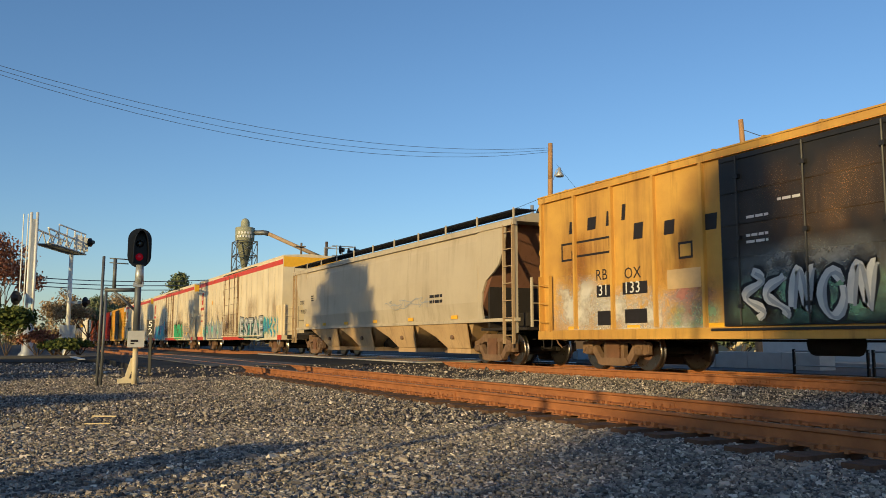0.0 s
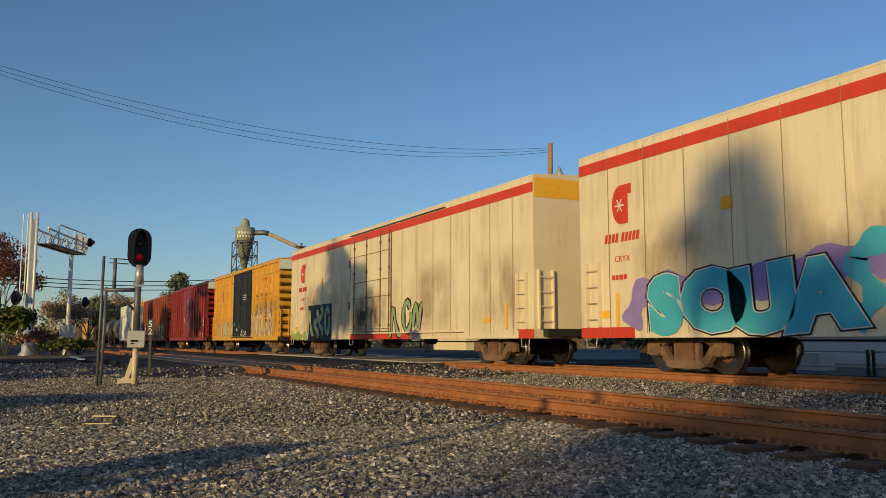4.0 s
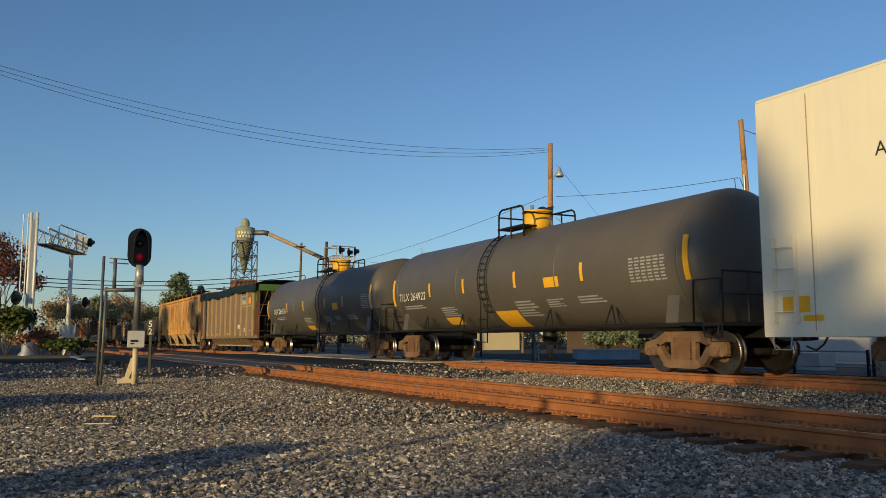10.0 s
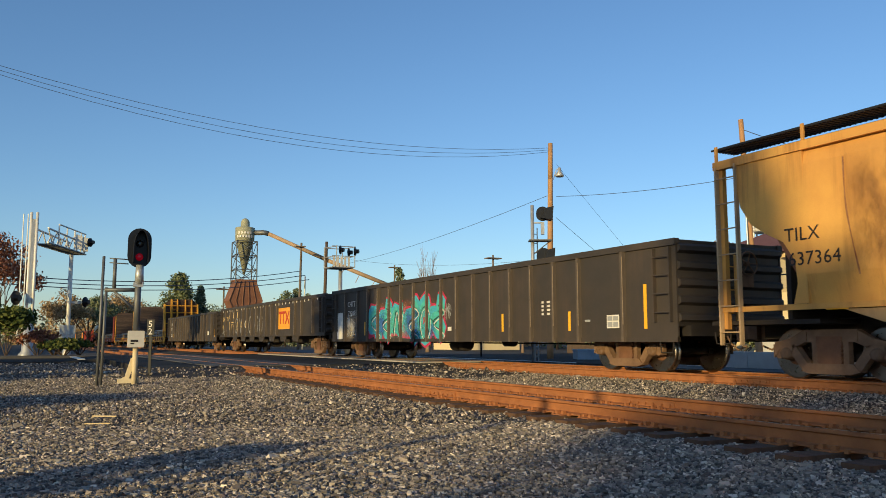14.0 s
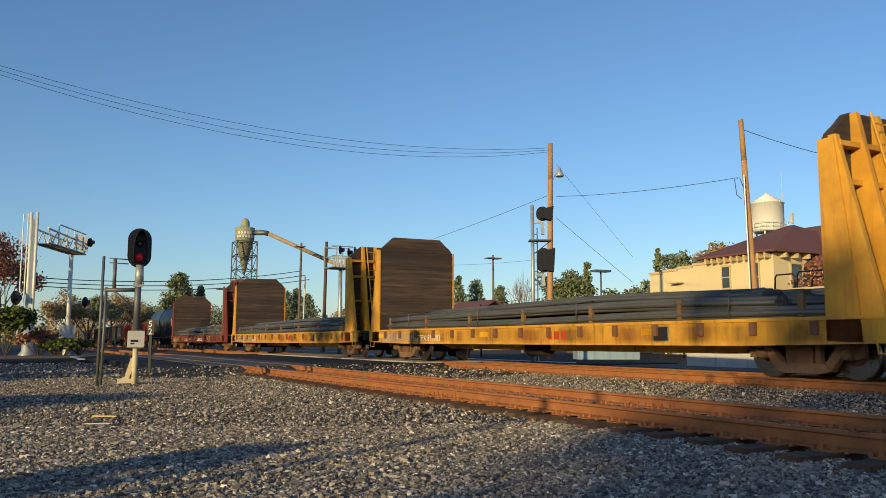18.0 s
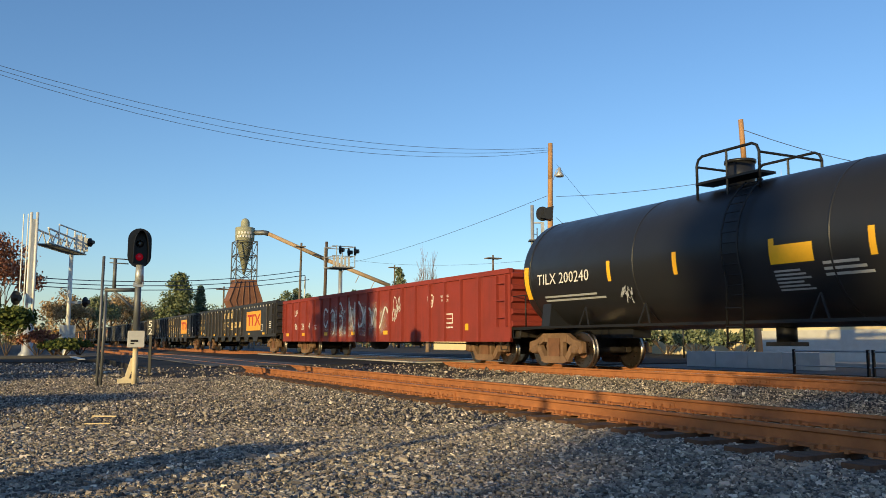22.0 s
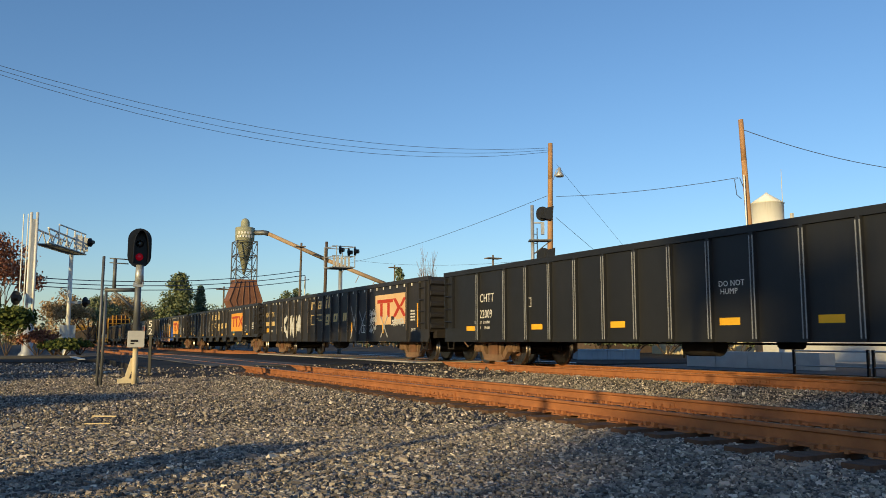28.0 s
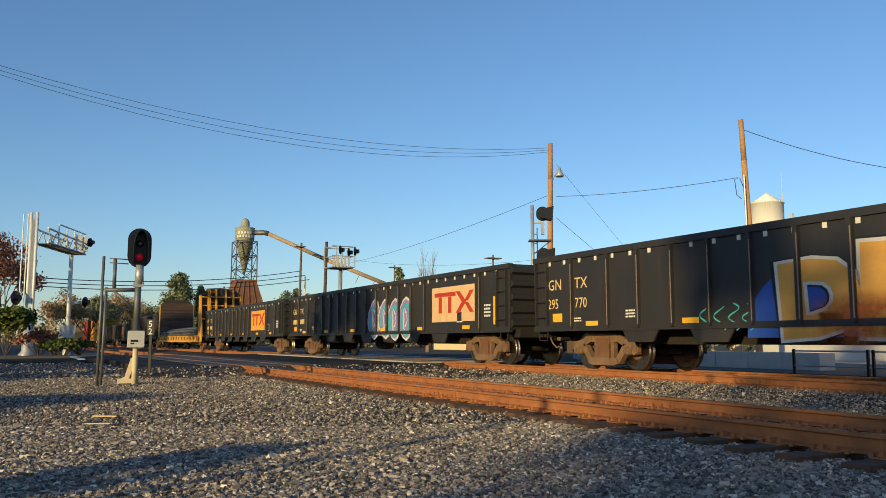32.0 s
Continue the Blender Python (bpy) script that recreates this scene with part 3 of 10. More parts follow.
def spray(parent, x0, x1, z0, z1, layers, y, seed=1, letters=5, label="sprayed paint lettering, unreadable", fill=None):
    """Sprayed letters: looping strokes, one layer of colour over the other. Layers are (material, stroke width, shift)."""
    paths = []
    rnd = random.Random(seed)
    w = (x1 - x0) / letters
    for i in range(letters):
        cx = x0 + (i + 0.5) * w
        kind = rnd.randrange(5)
        lean = rnd.uniform(-0.15, 0.15) * w
        zlo, zhi = z0 + rnd.uniform(0, 0.12) * (z1 - z0), z1 - rnd.uniform(0, 0.15) * (z1 - z0)
        h = zhi - zlo
        p = []
        for k in range(15):
            u = k / 14
            if kind == 0:
                p.append((cx + math.cos(u * 6.0 + 0.6) * w * 0.36 + lean * u, zlo + h * (0.5 + 0.46 * math.sin(u * 6.0 + 0.6))))
            elif kind == 1:
                p.append((cx + (u - 0.5) * w * 0.8, zlo + h * abs(math.sin(u * math.pi * 1.5 + 0.2))))
            elif kind == 2:
                p.append((cx + math.sin(u * 9.0) * w * 0.36 + lean, zhi - h * u))
            elif kind == 3:
                p.append((cx - w * 0.36 + w * 0.72 * abs(2 * u - 1) * (1 if u > 0.5 else -0.6) + lean, zlo + h * (1 - abs(math.cos(u * math.pi * 1.1)))))
            else:
                p.append((cx + w * 0.4 * math.sin(u * math.pi * 2.0 + 1), zlo + h * u))
        paths.append(p)
    if fill:
        bm = bmesh.new()
        n = 14
        up = [(x0 + (x1 - x0) * k / n, z1 - (z1 - z0) * (0.06 + 0.16 * rnd.random())) for k in range(n + 1)]
        lo = [(x, z0 + (z1 - z0) * 0.12 * rnd.random()) for x, _z in up]
        for k in range(n):
            bm.faces.new([bm.verts.new((x, -y - 0.0025, z)) for x, z in (lo[k], lo[k + 1], up[k + 1], up[k])])
        part("sprayed_ground", bm, M[fill], parent, "sprayed patch of colour")
    for li, (m, width, shift) in enumerate(layers):
        for p in paths:
            bm = bmesh.new()
            ribbon(bm, [(x + shift * 0.3, z - shift * 0.2) for x, z in p], width, -y - 0.004 - 0.0025 * li)
            part("sprayed_letter", bm, M[m], parent, label)


def scrawl(parent, x0, x1, z0, z1, m, y, seed=1, n=3, width=0.05, label="sprayed scrawl"):
    """Thin looping spray lines."""
    rnd = random.Random(seed)
    bm = bmesh.new()
    for i in range(n):
        a, b, c = rnd.uniform(2, 6), rnd.uniform(3, 9), rnd.uniform(0, 6)
        pts = []
        for k in range(26):
            u = k / 25
            pts.append((x0 + (x1 - x0) * (u * 0.85 + 0.07 + 0.07 * math.sin(b * u * 3 + c)), z0 + (z1 - z0) * (0.5 + 0.46 * math.sin(a * u * 3.2 + c) * math.cos(b * u + i))))
        ribbon(bm, pts, width, -y - 0.004 - 0.001 * i)
    part("spray_paint", bm, M[m], parent, label)


def cloud_mat(key, col, strength=0.8, grain=2.2, stretch=1.0):
    """A thin stain or mist of paint: uneven, and fading out towards the patch's edges."""
    if key in M:
        return M[key]
    m = bpy.data.materials.new(key)
    m.use_nodes = True
    n, ln = m.node_tree.nodes, m.node_tree.links
    p = n["Principled BSDF"]
    tc = n.new("ShaderNodeTexCoord")
    sep = n.new("ShaderNodeSeparateXYZ")
    ln.new(tc.outputs["UV"], sep.inputs[0])

    def calc(op, a, b):
        q = n.new("ShaderNodeMath")
        q.operation = op
        q.use_clamp = op == "MULTIPLY"
        for v, sock in ((a, q.inputs[0]), (b, q.inputs[1])):
            if isinstance(v, (int, float)):
                sock.default_value = v
            else:
                ln.new(v, sock)
        return q.outputs[0]
    fade = None
    for out in (sep.outputs[0], sep.outputs[1]):
        e = calc("MULTIPLY", calc("MINIMUM", out, calc("SUBTRACT", 1.0, out)), 3.6)
        fade = e if fade is None else calc("MULTIPLY", fade, e)
    mp = n.new("ShaderNodeMapping")
    mp.inputs["Scale"].default_value = (1.0, 1.0, stretch)
    ln.new(tc.outputs["Object"], mp.inputs[0])
    t = n.new("ShaderNodeTexNoise")
    t.inputs["Scale"].default_value, t.inputs["Detail"].default_value, t.inputs["Roughness"].default_value = grain, 6.0, 0.65
    ln.new(mp.outputs[0], t.inputs["Vector"])
    r = n.new("ShaderNodeMapRange")
    r.inputs["From Min"].default_value, r.inputs["From Max"].default_value = 0.36, 0.62
    ln.new(t.outputs["Fac"], r.inputs["Value"])
    ln.new(calc("MULTIPLY", calc("MULTIPLY", fade, r.outputs[0]), strength), p.inputs["Alpha"])
    p.inputs["Base Color"].default_value, p.inputs["Roughness"].default_value = col, 0.7
    M[key] = m
    return m


def cloud(parent, x0, x1, z0, z1, key, y, name="paint_mist", label=""):
    me = bpy.data.meshes.new(name)
    me.from_pydata([(x0, -y, z0), (x1, -y, z0), (x1, -y, z1), (x0, -y, z1)], [], [(0, 1, 2, 3)])
    uv = me.uv_layers.new(name="fade")
    for i, q in enumerate(((0, 0), (1, 0), (1, 1), (0, 1))):
        uv.data[i].uv = q
    me.materials.append(M[key])
    return part(name, me, None, parent, label)


cloud_mat("mist_soot", rgb(52, 36, 30), 0.5, 1.3, 0.3)
cloud_mat("mist_dust", rgb(140, 108, 76), 0.35, 1.4, 0.4)
cloud_mat("mist_rust", rgb(132, 78, 42), 0.5, 1.8, 0.25)
cloud_mat("mist_brown", rgb(110, 78, 52), 0.6, 2.0, 0.5)
cloud_mat("mist_white", rgb(214, 208, 196), 0.85, 1.8)
cloud_mat("mist_silver", rgb(150, 150, 146), 0.9, 1.6)
cloud_mat("mist_teal", rgb(108, 190, 186), 0.8, 1.8)
cloud_mat("mist_green", rgb(140, 190, 150), 0.75, 1.6)
cloud_mat("mist_pink", rgb(200, 130, 110), 0.7, 1.8)
cloud_mat("mist_blue", rgb(64, 104, 178), 0.85, 1.6)
cloud_mat("mist_orange", rgb(224, 140, 50), 0.8, 1.6)
cloud_mat("mist_rustorange", rgb(176, 92, 36), 0.8, 1.2)
cloud_mat("mist_black", rgb(34, 34, 36), 0.85, 2.0)


def fat_letter(ch, bold, material, slant=0.0):
    """One letter of the built-in font, swollen by bold."""
    key = "sprayed_letter|%s|%.3f|%.2f|%s" % (ch, bold, slant, material.name)
    if key not in SHARED:
        cu = bpy.data.curves.new("sprayed_letter", "FONT")
        cu.body, cu.size, cu.offset, cu.shear, cu.resolution_u = ch, 1.0, bold, slant, 3
        cu.align_x = "CENTER"
        ob = new("sprayed_letter", cu)
        me = bpy.data.meshes.new_from_object(ob)
        bpy.data.objects.remove(ob)
        me.materials.clear()
        me.materials.append(material)
        SHARED[key] = me
    return SHARED[key]


def tag(parent, word, x0, x1, z0, z1, layers, y, seed=1, label="sprayed letters with a thick outline"):
    """Fat sprayed letters side by side; layers are (material, swelling), the widest first."""
    rnd = random.Random(seed)
    w = (x1 - x0) / len(word)
    for i, ch in enumerate(word):
        tilt, dz, kx, kz = rnd.uniform(-5, 5), rnd.uniform(-0.05, 0.05), rnd.uniform(0.95, 1.1), rnd.uniform(0.92, 1.05)
        for li, (m, bold) in enumerate(layers):
            ob = part("sprayed_letter", fat_letter(ch, bold, M[m], rnd.uniform(-0.04, 0.04) if li == 0 else 0.0), None, parent, label)
            ob.matrix_basis = Matrix.Translation((x0 + (i + 0.5) * w, -y - 0.004 - 0.003 * li, z0 + dz)) @ Matrix.Rotation(radians(90), 4, "X") @ Matrix.Rotation(radians(tilt), 4, "Z") @ Matrix.Diagonal((w * 1.5 * kx, (z1 - z0) * 1.36 * kz, 1, 1))


def strokes(parent, material, width, y, lines, name="sprayed_stroke", label="broad sprayed stroke"):
    """Freehand strokes, one part each, through a few (x, z) places joined by smooth bends."""
    for li, pts in enumerate(lines):
        fine = []
        for k in range(len(pts) - 1):
            a, b, c, d = pts[max(0, k - 1)], pts[k], pts[k + 1], pts[min(len(pts) - 1, k + 2)]
            for q in range(6):
                u = q / 6
                fine.append(tuple(0.5 * (2 * b[i] + (c[i] - a[i]) * u + (2 * a[i] - 5 * b[i] + 4 * c[i] - d[i]) * u * u + (3 * b[i] - a[i] - 3 * c[i] + d[i]) * u ** 3) for i in (0, 1)))
        fine.append(pts[-1])
        bm = bmesh.new()
        ribbon(bm, fine, width, -y - 0.004 - 0.0015 * li)
        part(name, bm, M[material], parent, label)


def brake_wheel(parent, x, y, z, material):
    bm = bmesh.new()
    s = 1 if x > 0 else -1
    n = 14
    ring = [(x + s * 0.12, y + 0.26 * math.cos(k * math.tau / n), z + 0.26 * math.sin(k * math.tau / n)) for k in range(n + 1)]
    pipe(bm, ring, 0.018, 5)
    for k in range(0, n, 3):
        tube(bm, (x + s * 0.10, y, z), ring[k], 0.012, seg=5)
    tube(bm, (x, y, z), (x + s * 0.12, y, z), 0.05)
    box(bm, x if s > 0 else x - 0.08, x + 0.08 if s > 0 else x, y - 0.18, y + 0.18, z - 0.5, z - 0.2)
    part("brake_wheel", bm, material, parent)


def car(name, label, category, t_front, t_rear, group="freight cars of the train"):
    """The empty that carries a car; its front and rear pass the camera's plane at the given seconds."""
    c = thing(name, label, category, group)
    mid = (t_front + t_rear) / 2
    KEYED.append((c, mid))
    c.matrix_basis = pose(FOOT - SPEED * mid, TRACK_Y, TRACK_Z)
    return c, (t_rear - t_front) * SPEED


def under_gear(c, h, trucks=True, inset=2.3, z=0.75):
    """Centre sill, brake rigging and trucks below a car of half length h."""
    bm = boxes((-h - 0.1, h + 0.1, -0.2, 0.2, z, z + 0.25))
    part("centre_sill", bm, M["underframe"], c)
    bm = bmesh.new()
    tube(bm, (-1.2, -0.5, z - 0.12), (-0.3, -0.5, z - 0.12), 0.22, seg=12)
    tube(bm, (0.4, 0.5, z - 0.05), (0.9, 0.5, z - 0.05), 0.15, seg=10)
    pipe(bm, [(-h + 3.2, -0.3, z - 0.05), (h - 3.2, -0.3, z - 0.1)], 0.025)
    part("brake_gear", bm, M["underframe"], c)
    for s in (-1, 1):
        coupler(c, s * (h + 0.15))
        if trucks:
            truck(c, s * (h - inset))


def corrugated_end(c, x, z0, z1, n, material, half=W, depth=0.07):
    """A stamped end: one sheet with deep horizontal ribs."""
    s = 1 if x > 0 else -1
    out = [(x, z0)]
    for k in range(n):
        z, d = z0 + (z1 - z0) * (k + 0.5) / n, (z1 - z0) / n * 0.3
        out += [(x, z - d), (x + s * depth, z - d * 0.45), (x + s * depth, z + d * 0.45), (x, z + d)]
    bm = bmesh.new()
    prism(bm, [*out, (x, z1), (x - s * 0.06, z1), (x - s * 0.06, z0)], -half + 0.02, half - 0.02, "y")
    part("end_wall", bm, material, c)


def boxcar(name, label, tf, tr, eave, material, sill=0.82, ribs=14, door=(-1.5, 1.6), door_mat=None, end_top=None, roof_mat=None, sill_drop=0.1,
           rails=(), rib_d=0.085, end_n=9, sill_mat=None, door_ribs=5, outset=0.0):
    c, L = car(name, label, "boxcar", tf, tr)
    h = L / 2
    part("body", boxes((-h + 0.05, h - 0.05, -W + 0.07, W - 0.07, sill, eave - 0.02)), material, c)
    # side posts on the near and the far side
    rib = shared("post|%s|%.2f%.2f" % (material.name, sill, eave), lambda: boxes((-0.035, 0.035, -rib_d, 0.01, sill + 0.12, eave - 0.12)), material)
    spots = [-h + 0.1 + (L - 0.2) * k / ribs for k in range(ribs + 1)]
    for x in spots:
        if door[0] - 0.15 < x < door[1] + 0.15:
            continue
        part("side_post", rib, None, c, at=pose(x, -W + 0.07, 0))
        part("side_post", rib, None, c, at=pose(x, W - 0.07, 0, rz=180))
    for z in rails:
        for a, b in ((-h + 0.1, door[0] - 0.1), (door[1] + 0.1, h - 0.1)):
            part("side_rail", boxes((a, b, -W + 0.02, -W + 0.08, z - 0.03, z + 0.03)), material, c)
    for s in (-1, 1):
        part("side_sill", boxes((-h, h, s * W - 0.05, s * W + 0.02 * s + 0.03, sill - sill_drop, sill + 0.12)) if s < 0 else boxes((-h, h, W - 0.06, W, sill - sill_drop, sill + 0.12)), sill_mat or material, c)
        part("top_chord", boxes((-h, h, -W - 0.01, -W + 0.12, eave - 0.14, eave)) if s < 0 else boxes((-h, h, W - 0.12, W + 0.01, eave - 0.14, eave)), material, c)
    bm = bmesh.new()
    prism(bm, [(-W - 0.03, eave + 0.003), (-W - 0.03, eave + 0.035), (0, eave + 0.16), (W + 0.03, eave + 0.035), (W + 0.03, eave + 0.003)], -h, h)
    for k in range(1, 14):
        x = -h + L * k / 14
        prism(bm, [(-W - 0.02, eave + 0.03), (-W - 0.02, eave + 0.06), (0, eave + 0.19), (W + 0.02, eave + 0.06), (W + 0.02, eave + 0.03)], x - 0.03, x + 0.03)
    part("roof", bm, roof_mat or material, c)
    # sliding or plug door with its bars
    dm = door_mat or material
    d = part("door", boxes((door[0], door[1], -W - 0.03, -W + 0.05, sill + 0.14, eave - 0.18)), dm, c)
    n = door_ribs
    for k in range(n + 1):
        z = sill + 0.2 + (eave - sill - 0.45) * k / n
        part("door_rib", boxes((door[0] + 0.05, door[1] - 0.05, -W - 0.06, -W - 0.03, z - 0.025, z + 0.025)), dm, d)
    for fx in (0.12, 0.5, 0.88):
        bm = bmesh.new()
        x = door[0] + (door[1] - door[0]) * fx
        tube(bm, (x, -W - 0.09, sill + 0.16), (x, -W - 0.09, eave - 0.22), 0.02, seg=6)
        for z in (sill + 0.5, (sill + eave) / 2, eave - 0.6):
            box(bm, x - 0.05, x + 0.05, -W - 0.11, -W - 0.03, z - 0.04, z + 0.04)
        part("lock_rod", bm, dm, d)
    part("door_track", boxes((door[0] - 0.3, door[1] + 0.9, -W - 0.08, -W - 0.012, sill + 0.05, sill + 0.1)), dm, c)
    for s in (-1, 1):
        corrugated_end(c, s * (h - 0.05), sill, eave - (0.55 if end_top else 0.05), end_n, material)
        if end_top:
            part("end_plate", boxes((min(s * (h - 0.06), s * (h + 0.02)), max(s * (h - 0.06), s * (h + 0.02)), -W + 0.02, W - 0.02, eave - 0.53, eave - 0.02)), end_top, c)
    ladder(c, -h + 0.12, -h + 0.55, sill + 0.1, sill + 1.5, -W, material)
    ladder(c, h - 0.55, h - 0.12, sill + 0.1, sill + 1.5, -W, material)
    end_ladder(c, h, -W + 0.1, -W + 0.55, sill + 0.1, sill + 1.5, material)
    end_ladder(c, -h, W - 0.55, W - 0.1, sill + 0.1, sill + 1.5, material)
    brake_wheel(c, h + 0.05, 0.1, sill + 1.25, M["truck"])
    for s in (-1, 1):
        stirrup(c, s * (h - 0.35), -W, sill - sill_drop, M["underframe"])
        part("end_sill", boxes((s * h - 0.12, s * h + 0.12, -W + 0.1, W - 0.1, sill - 0.12, sill + 0.06)), M["underframe"], c)
    under_gear(c, h)
    return c, h


def reefer(name, label, tf, tr, eave, material, trim=None, end_mat=None, sill=0.75, unit=False, door=(-4.2, -1.0)):
    c, L = car(name, label, "refrigerator car", tf, tr)
    h = L / 2
    z1 = eave
    part("body", boxes((-h, h, -W + 0.02, W - 0.02, sill, z1)), material, c)
    bm = bmesh.new()
    prism(bm, [(-W + 0.015, z1 + 0.002), (-W + 0.05, z1 + 0.06), (0, z1 + 0.16), (W - 0.05, z1 + 0.06), (W - 0.015, z1 + 0.002)], -h, h)
    part("roof", bm, material, c)
    seam = shared("seam|%s" % material.name, lambda: boxes((-0.012, 0.012, -0.008, 0.004, sill + 0.1, z1 - 0.05)), material)
    k = -h + 1.2
    while k < h - 0.5:
        if not door[0] - 0.3 < k < door[1] + 0.3:
            part("panel_seam", seam, None, c, at=pose(k, -W + 0.02, 0))
        k += 1.22 if trim else 99
    if trim:
        part("stripe", boxes((-h, h, -W + 0.008, -W + 0.019, z1 - 0.42, z1 - 0.16)), trim, c, "red stripe below the roof")
        part("stripe", boxes((-h, -h + 1.9, -W + 0.008, -W + 0.019, sill + 0.001, sill + 0.24)), trim, c)
        part("stripe", boxes((h - 0.75, h, -W + 0.008, -W + 0.019, sill + 0.001, sill + 0.24)), trim, c)
        part("stripe", boxes((door[0] - 0.1, door[1] + 1.6, -W + 0.008, -W + 0.019, sill + 0.001, sill + 0.24)), trim, c)
    # plug door
    d = part("door", boxes((door[0], door[1], -W - 0.03, -W + 0.018, sill + 0.3, z1 - 0.45)), material, c)
    wide = door[1] - door[0]
    for fx in (0.12, 0.44, 0.78, 0.98):
        bm = bmesh.new()
        x = door[0] + wide * fx
        tube(bm, (x, -W - 0.06, sill + 0.2), (x, -W - 0.06, z1 - 0.3), 0.022, seg=6)
        for z in (sill + 0.5, sill + 1.6, sill + 2.6, z1 - 0.7):
            box(bm, x - 0.05, x + 0.05, -W - 0.08, -W - 0.03, z - 0.05, z + 0.05)
        part("lock_rod", bm, M["rod_dark"] if trim else material, d)
    for z, a, b in ((sill + 1.62, 0.05, 0.93), (sill + 2.25, 0.1, 1.0), (sill + 0.42, 0.0, 1.0), (z1 - 1.0, 0.0, 1.0)):
        part("door_bar", boxes((door[0] + wide * a, door[0] + wide * b, -W - 0.055, -W - 0.03, z - 0.02, z + 0.02)), material, d)
    gap = M["rod_dark"]
    for q in ((door[0] - 0.02, door[0], sill + 0.28, z1 - 0.43), (door[1], door[1] + 0.02, sill + 0.28, z1 - 0.43), (door[0], door[1], z1 - 0.45, z1 - 0.43), (door[0], door[1], sill + 0.28, sill + 0.3)):
        part("door_seal", boxes((q[0], q[1], -W - 0.034, -W + 0.016, q[2], q[3])), gap, d, "dark rubber door seal")
    for z, a, b in ((sill + 1.59, 0.05, 0.93), (sill + 2.22, 0.1, 1.0), (sill + 0.39, 0.0, 1.0), (z1 - 1.03, 0.0, 1.0)):
        part("door_joint", boxes((door[0] + wide * a, door[0] + wide * b, -W - 0.05, -W - 0.03, z - 0.008, z + 0.008)), gap, d)
    for z in (sill + 1.2, sill + 2.9):
        part("door_hinge", boxes((door[0] - 0.2, door[0] - 0.12, -W - 0.03, -W + 0.016, z, z + 0.3)), gap, d)
    part("door_panel", boxes((door[0] + wide * 0.28, door[0] + wide * 0.42, -W - 0.036, -W - 0.03, sill + 0.75, sill + 1.1)), M["steel"], d)
    part("door_track", boxes((door[0] - 0.1, door[1] + wide * 1.35, -W - 0.07, -W + 0.018, sill + 0.20, sill + 0.25)), material, c)
    part("door_track", boxes((door[0] - 0.1, door[1] + wide * 1.05, -W - 0.05, -W + 0.018, z1 - 0.13, z1 - 0.10)), M["steel"], c)
    for s in (-1, 1):
        stirrup(c, s * (h - 0.4), -W, sill, M["galv"])
        part("end_sill", boxes((min(s * h, s * (h + 0.25)), max(s * h, s * (h + 0.25)), -W + 0.3, W - 0.3, sill + 0.05, sill + 0.25)), M["underframe"], c)
        if end_mat:
            part("end_band", boxes((min(s * (h + 0.001), s * (h + 0.012)), max(s * (h + 0.001), s * (h + 0.012)), -W + 0.06, W - 0.06, z1 - 0.55, z1 - 0.02)), end_mat, c, "yellow band on the end wall")
    stirrup(c, door[0] + 0.1, -W, sill, M["galv"])
    lm = material
    seam = shared("panel_seam|%.2f" % z1, lambda: boxes((-0.006, 0.006, -0.004, 0.0, sill + 0.1, z1 - 0.1)), M["seam"])
    k = -h + 1.1
    while k < h - 0.5:
        if not door[0] - 0.3 < k < door[1] + 0.3:
            part("panel_seam", seam, None, c, at=pose(k, -W, 0))
        k += 1.22 if trim else 99
    ladder(c, -h + 0.3, -h + 0.75, sill + 0.25, sill + 1.75, -W + 0.01, lm)
    ladder(c, h - 0.75, h - 0.3, sill + 0.25, sill + 1.75, -W + 0.01, lm)
    end_ladder(c, h, -W + 0.15, -W + 0.6, sill + 0.25, sill + 1.8, lm)
    brake_wheel(c, h + 0.04, 0.3, sill + 1.45, M["truck"] if not unit else M["galv"])
    if unit:
        u = part("cooling_unit", boxes((h + 0.001, h + 0.1, -1.3, 1.3, sill + 0.6, z1 - 0.6)), M["white_car"], c, "white framed cooling unit with dark louvres")
        for y0, y1, za, zb in ((-1.2, -0.1, z1 - 1.75, z1 - 0.75), (0.1, 1.2, z1 - 1.75, z1 - 0.75), (-1.2, 1.2, sill + 1.5, z1 - 1.9)):
            v = part("louvre_panel", boxes((h + 0.1, h + 0.12, y0, y1, za, zb)), M["black_paint"], u, "dark louvred opening")
        for k in range(14):
            z = sill + 1.55 + k * (z1 - 0.8 - sill - 1.55) / 14
            part("louvre", boxes((h + 0.12, h + 0.15, -1.2, 1.2, z, z + 0.05)), M["galv"], u)
        part("platform", boxes((h, h + 0.6, -1.3, 1.3, sill + 0.35, sill + 0.4)), M["galv"], c)
        part("fuel_tank", boxes((h + 0.02, h + 0.5, -0.8, 1.1, sill + 0.5, sill + 1.25)), M["black_paint"], c)
        end_ladder(c, h + 0.16, -1.48, -1.05, sill - 0.1, z1 - 0.7, M["white_car"])
        bm = bmesh.new()
        pipe(bm, [(h + 0.6, -1.3, sill + 0.4), (h + 0.6, -1.3, sill + 1.5), (h + 0.6, 1.3, sill + 1.5), (h + 0.6, 1.3, sill + 0.4)], 0.025)
        part("handrail", bm, M["white_car"], c)
    under_gear(c, h, inset=2.9)
    return c, h


